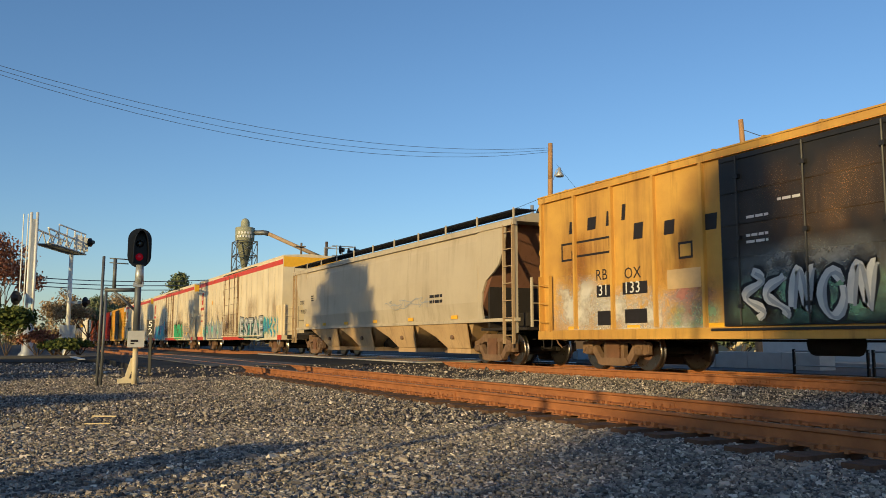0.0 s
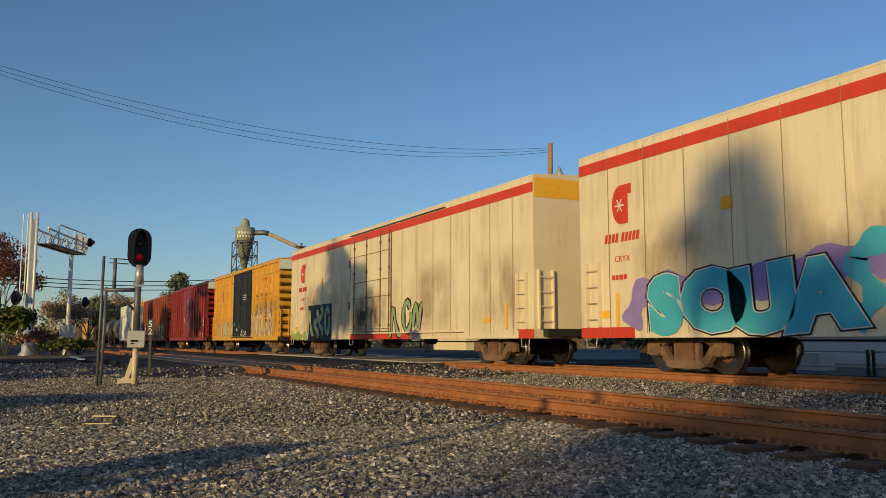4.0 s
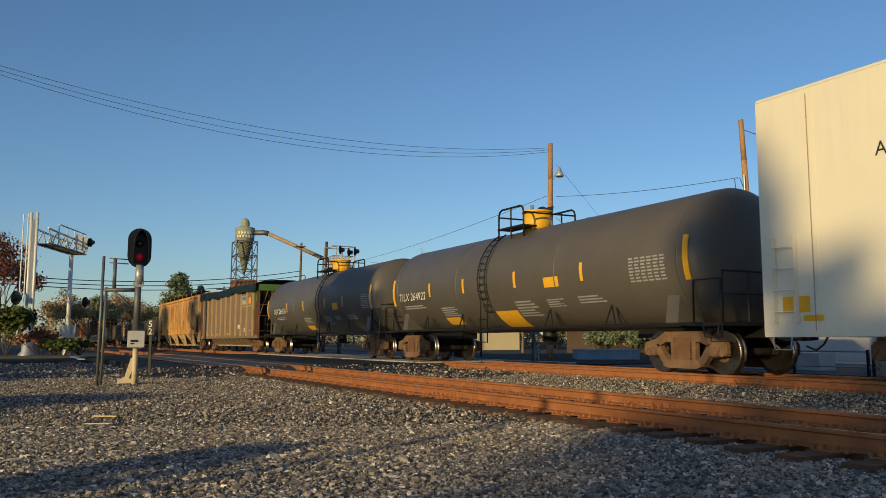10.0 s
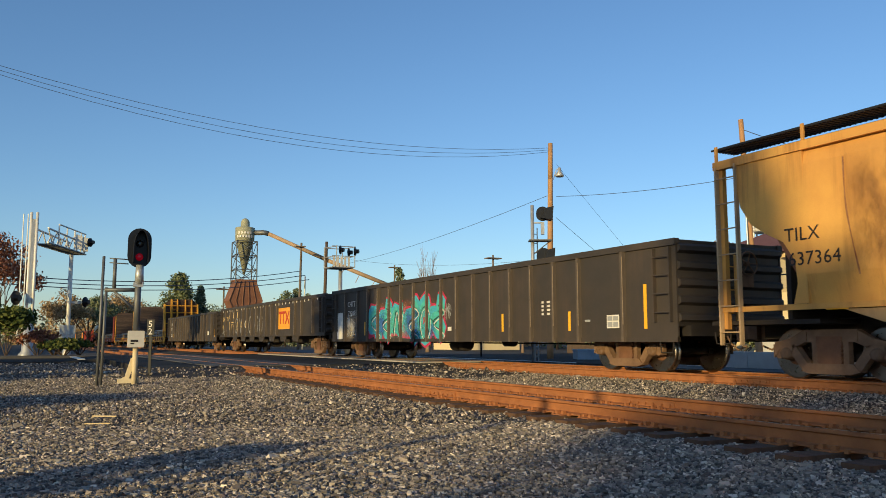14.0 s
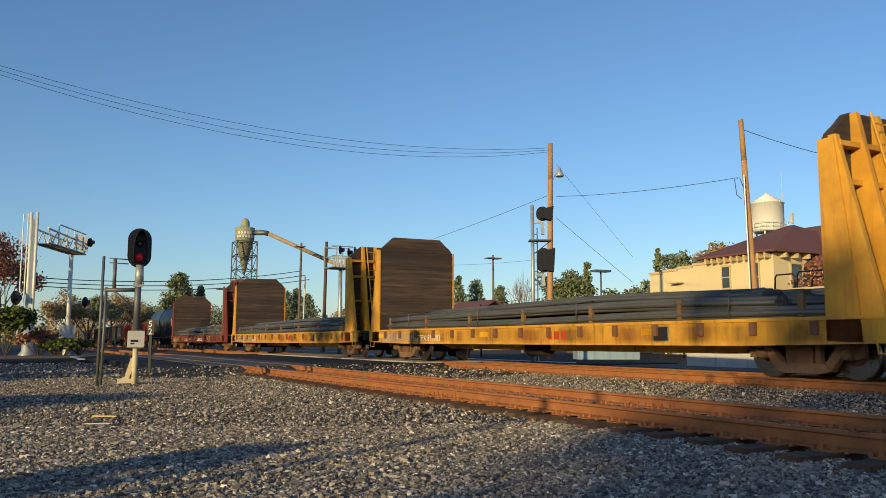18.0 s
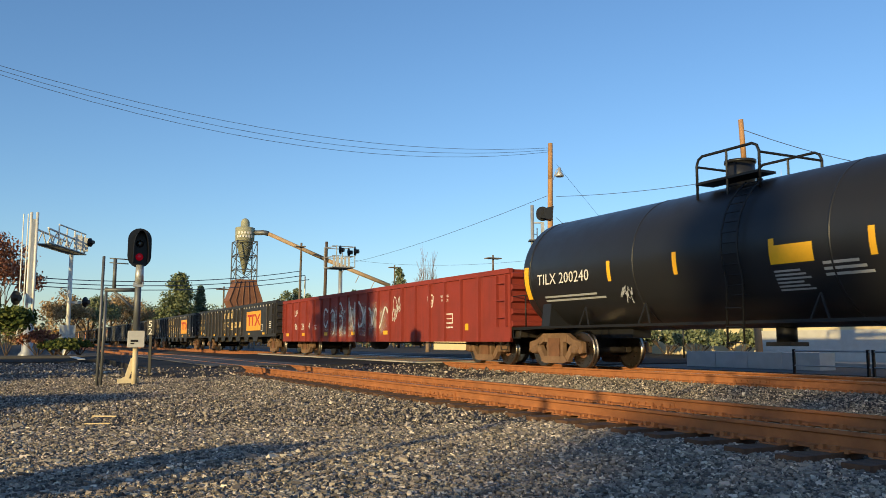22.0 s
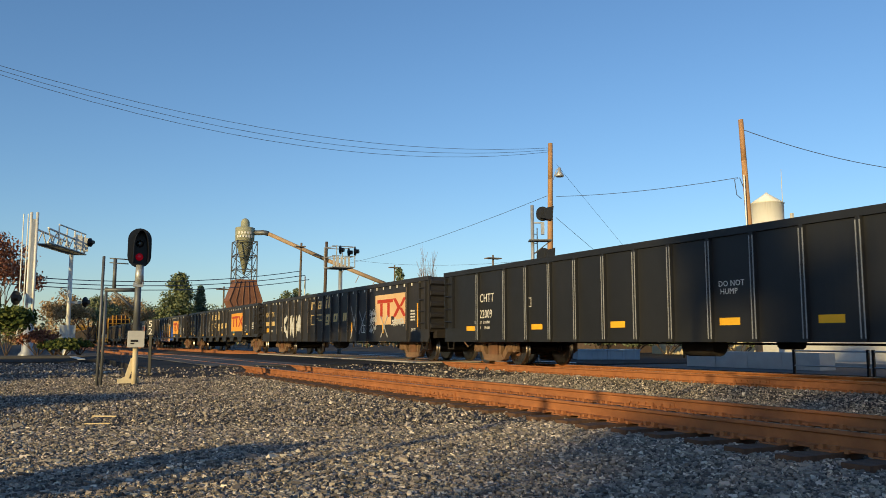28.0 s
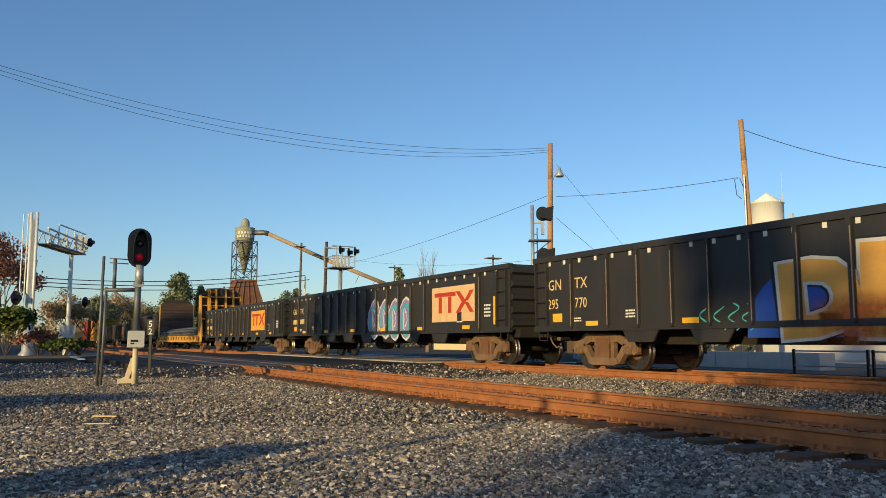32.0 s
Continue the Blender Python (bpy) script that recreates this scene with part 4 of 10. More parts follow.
def gondola(name, label, tf, tr, top, material, sill=0.66, notched=True, marks=True, rib_mat=None, cap=0.12, bottom_z=0.98, stakes=None):
    c, L = car(name, label, "gondola car", tf, tr)
    h = L / 2
    W_ = W - 0.06
    rm = material
    sm = rib_mat or material
    for s in (-1, 1):
        part("side_sheet", boxes((-h, h, s * W_ - 0.02, s * W_ + 0.02, bottom_z if notched else sill, top)), material, c)
        part("top_chord", boxes((-h - 0.02, h + 0.02, s * W_ - 0.07, s * W_ + 0.07, top - cap, top + 0.02)), rm, c)
        part("bottom_chord", boxes((-h, h, s * W_ - 0.05, s * W_ + 0.05, bottom_z - 0.06, bottom_z + 0.06) if notched else (-h, h, s * W_ - 0.04, s * W_ + 0.04, sill, sill + 0.1)), rm, c)
    rib = shared("stake|%s|%.2f|%s" % (sm.name, top, notched), lambda: rib_mesh(sill if not notched else bottom_z, top - cap), sm)
    u = h / 10.35
    xs = [x * u for x in (stakes or [-8.72] + [-7.35 + 1.0314 * k for k in range(15)] + [8.72])]
    for x in xs:
        part("side_stake", rib, None, c, at=pose(x, -W_ - 0.02, 0))
        part("side_stake", rib, None, c, at=pose(x, W_ + 0.02, 0, rz=180))
    if notched:
        # the lower sill hangs down between the stakes as tapered gussets
        gus = shared("gusset|%s" % material.name, lambda: gusset_mesh(bottom_z, sill), material)
        for k, x in enumerate(xs):
            if abs(x) < h - 3.0 and k % 2 == 0:
                part("sill_gusset", gus, None, c, at=pose(x, -W_, 0))
        part("floor_sill", boxes((-h + 3.4, h - 3.4, -0.9, 0.9, sill - 0.05, bottom_z)), M["underframe"], c)
    part("floor", boxes((-h, h, -W_ + 0.03, W_ - 0.03, bottom_z, bottom_z + 0.08)), M["underframe"], c)
    for s in (-1, 1):
        corrugated_end(c, s * (h - 0.02), bottom_z, top, 5, material, half=W_, depth=0.1)
        part("end_sill", boxes((s * h - 0.15, s * h + 0.15, -W_ + 0.2, W_ - 0.2, 0.78, 1.0)), M["underframe"], c)
        stirrup(c, s * (h - 0.35), -W_, sill + 0.25 if notched else sill, M["underframe"])
    ladder(c, h - 0.62, h - 0.14, bottom_z + 0.1, top - 0.15, -W_ - 0.02, material)
    ladder(c, -h + 0.14, -h + 0.62, bottom_z + 0.1, top - 0.15, -W_ - 0.02, material)
    brake_wheel(c, h + 0.06, 0.35, top - 0.45, M["truck"])
    if marks:
        sq = shared("tie_pad", lambda: boxes((-0.045, 0.045, -0.006, 0.0, -0.05, 0.05)), M["white_mark"])
        x = -h + 0.7
        while x < h - 0.5:
            part("tie_pad", sq, None, c, at=pose(x, -W_ - 0.021, top - cap - 0.06))
            x += 0.62
    under_gear(c, h, inset=2.2, z=0.7)
    return c, h, W_ + 0.02


def rib_mesh(z0, z1, w=0.048):
    bm = bmesh.new()
    prism(bm, [(-w, 0.0), (-w + 0.007, -0.09), (w - 0.007, -0.09), (w, 0.0)], z0, z1, "x")
    for v in bm.verts:
        v.co = Vector((v.co.y, v.co.z, v.co.x))
    return bm


def gusset_mesh(z1, z0):
    bm = bmesh.new()
    prism(bm, [(-0.62, z1), (-0.4, z0), (0.4, z0), (0.62, z1)], -0.02, 0.02, "y")
    return bm


def covered_hopper(name, label, tf, tr, eave, material, bays=4, top=4.62, rails_n=10, bay_mat=None):
    c, L = car(name, label, "covered hopper", tf, tr)
    h = L / 2
    zs = 1.32
    bm = bmesh.new()
    # rounded side sheets: a slightly bellied section
    sec = [(-W + 0.10, zs), (-W + 0.01, zs + 0.5), (-W, (zs + eave) / 2), (-W + 0.03, eave - 0.35), (-W + 0.10, eave)]
    full = sec + [(-y, z) for y, z in sec[::-1]]
    prism(bm, full, -h + 2.0, h - 2.0)
    part("body", bm, material, c)
    for s in (-1, 1):
        # side sheet ends cut back below the roof
        for y0, y1 in ((-W + 0.02, -W + 0.08), (W - 0.08, W - 0.02)):
            bm = bmesh.new()
            prism(bm, [(s * (h - 2.02), zs), (s * (h - 1.72), zs), (s * (h - 1.82), zs + 0.35), (s * (h - 1.78), zs + 0.75), (s * (h - 1.55), zs + 1.1), (s * (h - 1.15), zs + 1.3), (s * (h - 0.85), zs + 1.5), (s * (h - 0.62), zs + 1.85), (s * (h - 0.5), eave - 0.35), (s * (h - 0.5), eave), (s * (h - 2.02), eave)], y0, y1, "y")
            part("end_sheet", bm, material, c)
        # sloping end sheet; the bin's brown darkens it like the hollow's shade
        bm = bmesh.new()
        prism(bm, [(s * (h - 2.0), zs + 0.1), (s * (h - 0.5), eave - 0.1), (s * (h - 0.58), eave), (s * (h - 2.05), zs + 0.4)], -W + 0.09, W - 0.09, "y")
        part("slope_sheet", bm, M["rust_bin"], c, "sloping end sheet in a darker brown that stands for shade")
        part("end_bulkhead", boxes((min(s * (h - 1.6), s * (h - 1.5)), max(s * (h - 1.6), s * (h - 1.5)), -W + 0.12, W - 0.12, 1.07, zs + 1.2)), M["underframe"], c)
        part("end_platform", boxes((min(s * (h - 2.1), s * (h + 0.35)), max(s * (h - 2.1), s * (h + 0.35)), -1.4, 1.4, 0.98, 1.06)), M["underframe"], c)
        for yy in (-W + 0.12, W - 0.12):
            part("end_post", boxes((min(s * (h - 0.16), s * (h - 0.06)), max(s * (h - 0.16), s * (h - 0.06)), yy - 0.05, yy + 0.05, 0.9, eave)), material, c)
        ladder(c, s * (h - 0.3) - 0.24, s * (h - 0.3) + 0.24, 0.6, eave - 0.05, -W + 0.06, M["coal_post"], 7)
        part("air_tank", boxes((min(s * (h - 1.5), s * (h - 0.7)), max(s * (h - 1.5), s * (h - 0.7)), -0.5, 0.3, 1.07, 1.5)), M["underframe"], c)
        end_ladder(c, s * (h + 0.25), -1.2, -0.75, 1.0, 2.4, material)
        stirrup(c, s * (h - 0.05), -W + 0.05, 0.85, M["underframe"])
    for y0, y1 in ((-W + 0.03, -W + 0.2), (W - 0.2, W - 0.03)):
        part("side_sill", boxes((-h, h, y0, y1, zs - 0.1, zs - 0.004)), material, c)
    part("centre_sill", boxes((-h, h, -0.35, 0.35, 0.72, 1.1)), M["underframe"], c)
    bm = bmesh.new()
    prism(bm, [(-W + 0.05, eave + 0.001), (-W + 0.07, eave + 0.06), (-1.0, eave + 0.24), (0, eave + 0.32), (1.0, eave + 0.24), (W - 0.07, eave + 0.06), (W - 0.05, eave + 0.001)], -h, h)
    part("roof", bm, material, c)
    part("roof_rail", boxes((-h, h, -W - 0.02, -W + 0.1, eave - 0.1, eave + 0.06)), material, c)
    # running board of steel grating, carried on small brackets at the roof's edge
    bm = bmesh.new()
    zt = eave + 0.34
    for k in range(9):
        y = -W + 0.06 + k * 0.075
        box(bm, -h - 0.1, h + 0.1, y, y + 0.022, zt - 0.035, zt)
    k = -h
    while k < h:
        box(bm, k, k + 0.03, -W + 0.06, -W + 0.68, zt - 0.045, zt - 0.03)
        k += 0.1
    part("running_board", bm, M["black_paint"], c, "dark grated steel walkway on the roof")
    for k in range(rails_n + 1):
        x = -h + 0.05 + (L - 0.1) * k / rails_n
        part("walkway_bracket", shared("walkway_bracket|%s" % material.name, lambda: boxes((-0.03, 0.03, -W + 0.02, -W + 0.055, eave + 0.03, zt + 0.03)), material), None, c, at=pose(x, 0, 0))
    # hopper bays with their gates
    span = L - 2 * 2.55
    bw = span / bays
    for k in range(bays):
        x = -h + 2.55 + (k + 0.5) * bw
        bm = bmesh.new()
        hw = bw / 2 - 0.04
        top_r = [(x - hw, -W + 0.1), (x + hw, -W + 0.1), (x + hw, W - 0.1), (x - hw, W - 0.1)]
        low_r = [(x + hw * 0.1, -1.0), (x + hw * 0.5, -1.0), (x + hw * 0.5, 1.0), (x + hw * 0.1, 1.0)]
        a = [bm.verts.new((p[0], p[1] * 0.93, zs - 0.11)) for p in top_r]
        b = [bm.verts.new((p[0], p[1], 0.44)) for p in low_r]
        for i in range(4):
            bm.faces.new((a[i], a[(i + 1) % 4], b[(i + 1) % 4], b[i]))
        bm.faces.new(a[::-1])
        bm.faces.new(b)
        hb = part("hopper_bay", bm, bay_mat or material, c)
        bm = bmesh.new()
        prism(bm, [(x - hw * 0.98, zs - 0.112), (x + hw * 0.86, zs - 0.112), (x + hw * 0.8, 0.46), (x + hw * 0.02, 0.46), (x - hw * 0.35, 0.82)], 0.0, 0.03, "y")
        for v in bm.verts:
            v.co.y += -1.3 - 0.19 * (v.co.z - 0.46) / (zs - 0.57)
        part("bay_plate", bm, bay_mat or material, hb)
        part("outlet_frame", boxes((x - hw * 0.02, x + hw * 0.8, -1.27, 1.27, 0.3, 0.45)), bay_mat or material, hb)
        part("outlet_gate", boxes((x - hw * 0.5, x - hw * 0.17, -0.9, 0.9, 0.3, 0.37)), M["truck"], hb)
        bm = bmesh.new()
        tube(bm, (x + hw * 0.3, -1.46, 0.8), (x + hw * 0.3, -1.36, 0.8), 0.07, seg=8)
        part("vibrator_bracket", bm, M["truck"], hb)
    for s in (-1, 1):
        brake_wheel(c, s * (h + 0.1), 0.5, 1.9, M["truck"]) if s > 0 else None
    under_gear(c, h, inset=2.0)
    return c, h


def tank_car(name, label, tf, tr, material, r=1.5, zc=2.44, barrel=None, dome_x=0.3, dome_mat=None, ladder_x=-1.0, rail=(1.6, 1.45), dome_r=0.42):
    c, L = car(name, label, "tank car", tf, tr)
    h = L / 2
    b = (barrel or L) / 2
    bm = bmesh.new()
    prof = [(-b, 0.05)] + [(-b + 0.5 * (1 - math.sqrt(max(0, 1 - q * q))), r * q) for q in (0.35, 0.6, 0.78, 0.9, 0.97, 1.0)]
    prof = prof + [(-x, y) for x, y in prof[::-1]]
    spin_solid(bm, prof, (0, 0, zc), (1, 0, 0), 48)
    part("tank", bm, material, c)
    for x in (-b + 0.75, -b * 0.34, b * 0.34, b - 0.75):
        bm = bmesh.new()
        spin_solid(bm, [(-0.02, r - 0.02), (-0.02, r + 0.008), (0.02, r + 0.008), (0.02, r - 0.02)], (x, 0, zc), (1, 0, 0), 48)
        part("weld_band", bm, material, c)
    # stub sills, cradles and the lengthwise walkway
    for s in (-1, 1):
        part("stub_sill", boxes((min(s * (h + 0.1), s * (b - 3.4)), max(s * (h + 0.1), s * (b - 3.4)), -0.28, 0.28, 0.75, 1.1)), M["black_paint"], c)
        bm = bmesh.new()
        prism(bm, [(-1.35, 1.02), (1.35, 1.02), (1.25, 1.75), (0.6, 1.1), (-0.6, 1.1), (-1.25, 1.75)], s * (h - 1.5) - 0.18, s * (h - 1.5) + 0.18)
        part("cradle", bm, material, c)
        part("end_platform", boxes((min(s * (h - 0.95), s * (h + 0.02)), max(s * (h - 0.95), s * (h + 0.02)), -1.45, 1.45, 0.98, 1.05)), M["black_paint"], c)
        bm = bmesh.new()
        x = s * (h - 0.02)
        pipe(bm, [(x, -1.4, 1.05), (x, -1.4, 2.05), (x, 1.4, 2.05), (x, 1.4, 1.05)], 0.022)
        pipe(bm, [(x, -1.4, 1.6), (x, 1.4, 1.6)], 0.018)
        for y in (-0.7, 0.7):
            tube(bm, (x, y, 1.05), (x, y, 2.05), 0.018, seg=6)
        x2 = s * (h - 0.75)
        pipe(bm, [(x2, -1.45, 1.05), (x2, -1.45, 1.9), (x, -1.45, 1.9), (x, -1.45, 0.75)], 0.022)
        part("handrail", bm, M["black_paint"], c)
        stirrup(c, s * (h - 0.3), -1.45, 0.98, M["black_paint"])
    part("side_walk", boxes((-h + 0.6, h - 0.6, -1.46, -1.22, 1.0, 1.06)), M["black_paint"], c)
    for x in (-b + 3.0, -b * 0.3, b * 0.3, b - 3.0):
        bm = bmesh.new()
        tube(bm, (x - 0.18, -1.44, 1.06), (x, -1.38, 1.5), 0.022, seg=5)
        tube(bm, (x + 0.18, -1.44, 1.06), (x, -1.38, 1.5), 0.022, seg=5)
        part("walk_brace", bm, M["black_paint"], c)
    # fittings on top: guard rail, platform, valve housing, ladder
    zt = zc + r
    xa, xb = dome_x - rail[0], dome_x + rail[1]
    bm = bmesh.new()
    bm.free()
    for y in (-0.9, 0.9):
        bm = bmesh.new()
        pipe(bm, [(xa, y, zt - 0.3), (xa, y, zt + 0.42), (xa + 0.05, y, zt + 0.54), (xa + 0.16, y, zt + 0.6), (xb - 0.16, y, zt + 0.6), (xb - 0.05, y, zt + 0.54), (xb, y, zt + 0.42), (xb, y, zt - 0.3)], 0.03)
        part("guard_rail", bm, M["black_paint"], c)
        bm = bmesh.new()
        tube(bm, ((xa + xb) / 2, y, zt - 0.3), ((xa + xb) / 2, y, zt + 0.6), 0.026, seg=6)
        part("guard_post", bm, M["black_paint"], c)
    for x in (xa, xb):
        bm = bmesh.new()
        tube(bm, (x, -0.9, zt + 0.4), (x, 0.9, zt + 0.4), 0.026, seg=6)
        part("guard_bar", bm, M["black_paint"], c)
    part("top_platform", boxes((xa, xb, -0.95, -0.45, zt + 0.0, zt + 0.05), (xa, xb, 0.45, 0.95, zt + 0.0, zt + 0.05)), M["black_paint"], c)
    bm = bmesh.new()
    tube(bm, (dome_x + 0.1, 0, zt - 0.1), (dome_x + 0.1, 0, zt + 0.5), dome_r, seg=20)
    tube(bm, (dome_x + 0.1, 0, zt + 0.5), (dome_x + 0.1, 0, zt + 0.56), dome_r + 0.03, seg=20)
    part("valve_housing", bm, dome_mat or material, c)
    bm = bmesh.new()
    for x in (ladder_x - 0.2, ladder_x + 0.2):
        pts = [(x, -math.sin(a) * (r + 0.1), zc + math.cos(a) * (r + 0.1)) for a in [0.55 + 0.2 * k for k in range(8)]]
        pipe(bm, [*pts, (x, -1.5, 0.62)], 0.022, 5)
    for k in range(13):
        a = 0.6 + 0.13 * k
        y, z = -math.sin(a) * (r + 0.1), zc + math.cos(a) * (r + 0.1)
        tube(bm, (ladder_x - 0.2, y, z), (ladder_x + 0.2, y, z), 0.014, seg=5)
    for z in (1.3, 0.95, 0.65):
        tube(bm, (ladder_x - 0.2, -1.54, z), (ladder_x + 0.2, -1.54, z), 0.014, seg=5)
    part("ladder", bm, M["black_paint"], c)
    bm = bmesh.new()
    tube(bm, (0.3, 0, zc - r + 0.1), (0.3, 0, zc - r - 0.3), 0.2, seg=12)
    box(bm, 0.0, 0.6, -0.25, 0.25, zc - r - 0.36, zc - r - 0.28)
    part("outlet_valve", bm, M["black_paint"], c)
    for s in (-1, 1):
        coupler(c, s * (h + 0.12))
        truck(c, s * (h - 1.5))
    brake_wheel(c, h + 0.25, 0.5, 1.75, M["truck"])
    return c, h


def bulkhead_flat(name, label, tf, tr, material, deck=1.08, top=4.63):
    c, L = car(name, label, "bulkhead flatcar", tf, tr)
    h = L / 2
    zb = 0.55
    for s in (-1, 1):
        bm = bmesh.new()
        y0, y1 = (-W, -W + 0.05) if s < 0 else (W - 0.05, W)
        prism(bm, [(-h, deck - 0.05), (-h, zb + 0.1), (-h + 3.2, zb + 0.04), (h - 3.2, zb + 0.04), (h, zb + 0.1), (h, deck - 0.05)], y0, y1, "y")
        part("side_sill", bm, material, c)
        part("sill_flange", boxes((-h, h, min(s * (W + 0.03), s * (W - 0.12)), max(s * (W + 0.03), s * (W - 0.12)), deck - 0.05, deck + 0.01)), material, c)
    part("deck", boxes((-h, h, -W + 0.13, W - 0.13, deck - 0.07, deck)), M["plank"], c, "dark plank deck")
    bm = bmesh.new()
    prism(bm, [(-h + 3.6, 0.62), (-h + 4.6, 0.42), (h - 4.6, 0.42), (h - 3.6, 0.62)], -0.45, 0.45, "y")
    part("belly_sill", bm, material, c)
    pk = shared("stake_pocket|%s" % material.name, lambda: boxes((-0.07, 0.07, -0.06, 0.0, -0.24, 0.0)), M["rust_bin"])
    n = 15
    for k in range(n):
        part("stake_pocket", pk, None, c, at=pose(-h + 1.6 + (L - 3.2) * k / (n - 1), -W, deck - 0.06))
    for s in (-1, 1):
        x0 = s * (h - 0.05)
        xi = s * (h - (1.3 if s > 0 else 0.85))
        b = part("bulkhead", boxes((min(xi, xi + s * 0.1), max(xi, xi + s * 0.1), -W + 0.06, W - 0.06, deck, top - 0.62)), M["plank"], c, "dark plank end wall with steel ribs")
        # planks on the inner face
        nn = 26
        for k in range(nn):
            za, zz = deck + 0.02 + (top - deck - 0.05) * k / nn, deck + 0.02 + (top - deck - 0.05) * (k + 1) / nn - 0.004
            ha, hb = [W - 0.06 - max(0.0, z - (top - 0.52)) * 1.15 for z in (za, zz)]
            bm = bmesh.new()
            proud = 0.06 + 0.022 * ((k * 7 + 3) % 5) / 4
            prism(bm, [(-ha, za), (ha, za), (hb, zz), (-hb, zz)], min(xi - s * proud, xi), max(xi - s * proud, xi))
            part("plank", bm, M["plank"], b)
        # tapered outer ribs, wide at the foot
        for y in (-W + 0.04, -0.98, -0.42, 0.3, 0.86, W - 0.16):
            tp = top - 0.06 if abs(y) < 1.2 else top - 0.5
            bm = bmesh.new()
            xr = s * min(h - 0.05, abs(xi) + 0.9)
            prism(bm, [(xi + s * 0.1, deck), (xr + s * 0.05, deck - 0.1), (xr, deck + 0.25), (xi + s * 0.24, tp), (xi + s * 0.1, tp)], y, y + 0.1, "y")
            part("bulkhead_rib", bm, material, b, "tapered steel rib with rust streaks")
        for z in (deck + 1.2, deck + 2.2, top - 0.7):
            part("bulkhead_brace", boxes((min(xi + s * 0.1, xi + s * 0.3), max(xi + s * 0.1, xi + s * 0.3), -W + 0.1, W - 0.1, z, z + 0.09)), material, b)
        bm = bmesh.new()
        prism(bm, [(-W + 0.06, top - 0.64), (-W + 0.06, top - 0.52), (-W + 0.6, top - 0.04), (W - 0.6, top - 0.04), (W - 0.06, top - 0.52), (W - 0.06, top - 0.64)], xi + s * 0.002, xi + s * 0.12)
        part("bulkhead_cap", bm, M["plank"], b)
        # the broad tapered side wing
        for yy in (-W, W - 0.05):
            bm = bmesh.new()
            prism(bm, [(xi - s * 0.09, deck - 0.4), (xi + s * 0.58, deck - 0.42), (xi + s * 0.5, deck + 0.5), (xi + s * 0.22, top - 0.55), (xi - s * 0.09, top - 0.55)], yy, yy + 0.05, "y")
            part("bulkhead_wing", bm, material, b)
        bm = bmesh.new()
        for y in (-0.85, -0.42):
            tube(bm, (x0 + s * 0.12, y, 0.7), (xi + s * 0.42, y, top - 0.1), 0.025, seg=6)
        for k in range(10):
            u = (k + 0.5) / 10
            x = x0 + s * 0.12 + (xi + s * 0.42 - x0 - s * 0.12) * u
            tube(bm, (x, -0.85, 0.7 + (top - 0.8) * u), (x, -0.42, 0.7 + (top - 0.8) * u), 0.016, seg=5)
        part("ladder", bm, material, c)
        stirrup(c, s * (h - 0.3), -W, zb + 0.15, material)
        part("end_sill", boxes((s * h - 0.12, s * h + 0.12, -1.3, 1.3, 0.72, 1.0)), M["underframe"], c)
    brake_wheel(c, h + 0.1, 0.6, 2.2, M["truck"])
    under_gear(c, h, inset=2.3, z=0.6)
    return c, h


def bar_load(tmid, h, deck, seed, stakes):
    """Long bundles of dark steel bars on a flat car, tied with wire; they travel with the car."""
    rnd = random.Random(seed)
    g = thing("steel_bar_load", "tied bundles of long dark steel bars lying on the flatcar", "steel bars", "loads on the flatcars")
    KEYED.append((g, tmid))
    g.matrix_basis = pose(FOOT - SPEED * tmid, TRACK_Y, TRACK_Z)
    lens = h - 1.1
    for row in range(3):
        for col in range(6):
            y = -1.35 + col * 0.5 + rnd.uniform(-0.02, 0.02)
            z = deck + 0.09 + row * 0.2
            a, b = -lens + rnd.uniform(0, 0.8), lens - rnd.uniform(0, 0.8)
            if row:
                a, b = a + row * rnd.uniform(0.2, 1.3), b - row * rnd.uniform(0.2, 1.0)
            if row == 2 and col in (0, 5):
                continue
            bm = bmesh.new()
            seg = 10
            for k in range(7):
                oy, oz = 0.15 * math.cos(k * 1.05) * (0 if k == 6 else 1), 0.075 * math.sin(k * 1.05) * (0 if k == 6 else 1)
                pts = []
                for i in range(seg + 1):
                    x = a + (b - a) * i / seg
                    pts.append((x, y + oy, z + oz + 0.02 * math.sin(i * 0.9 + col + k * 0.3) + (0.08 if row else 0.0) * math.sin(i / seg * math.pi)))
                pipe(bm, pts, 0.06, 6)
            part("bar_bundle", bm, M["rebar"], g)
    for x in stakes:
        part("dunnage_post", boxes((x - 0.06, x + 0.06, -W + 0.03, -W + 0.11, deck + 0.015, deck + 0.42)), M["dunnage"], g, "short timber stake")
    for k in range(4):
        x = -lens + 2 * lens * (k + 0.5) / 4
        bm = bmesh.new()
        pipe(bm, [(x, -1.62 + 0.06, deck + 0.02), (x + 0.03, -1.58, deck + 0.5), (x + 0.02, -0.6, deck + 0.62)], 0.015)
        part("tie_wire", bm, M["steel"], g)
    return g
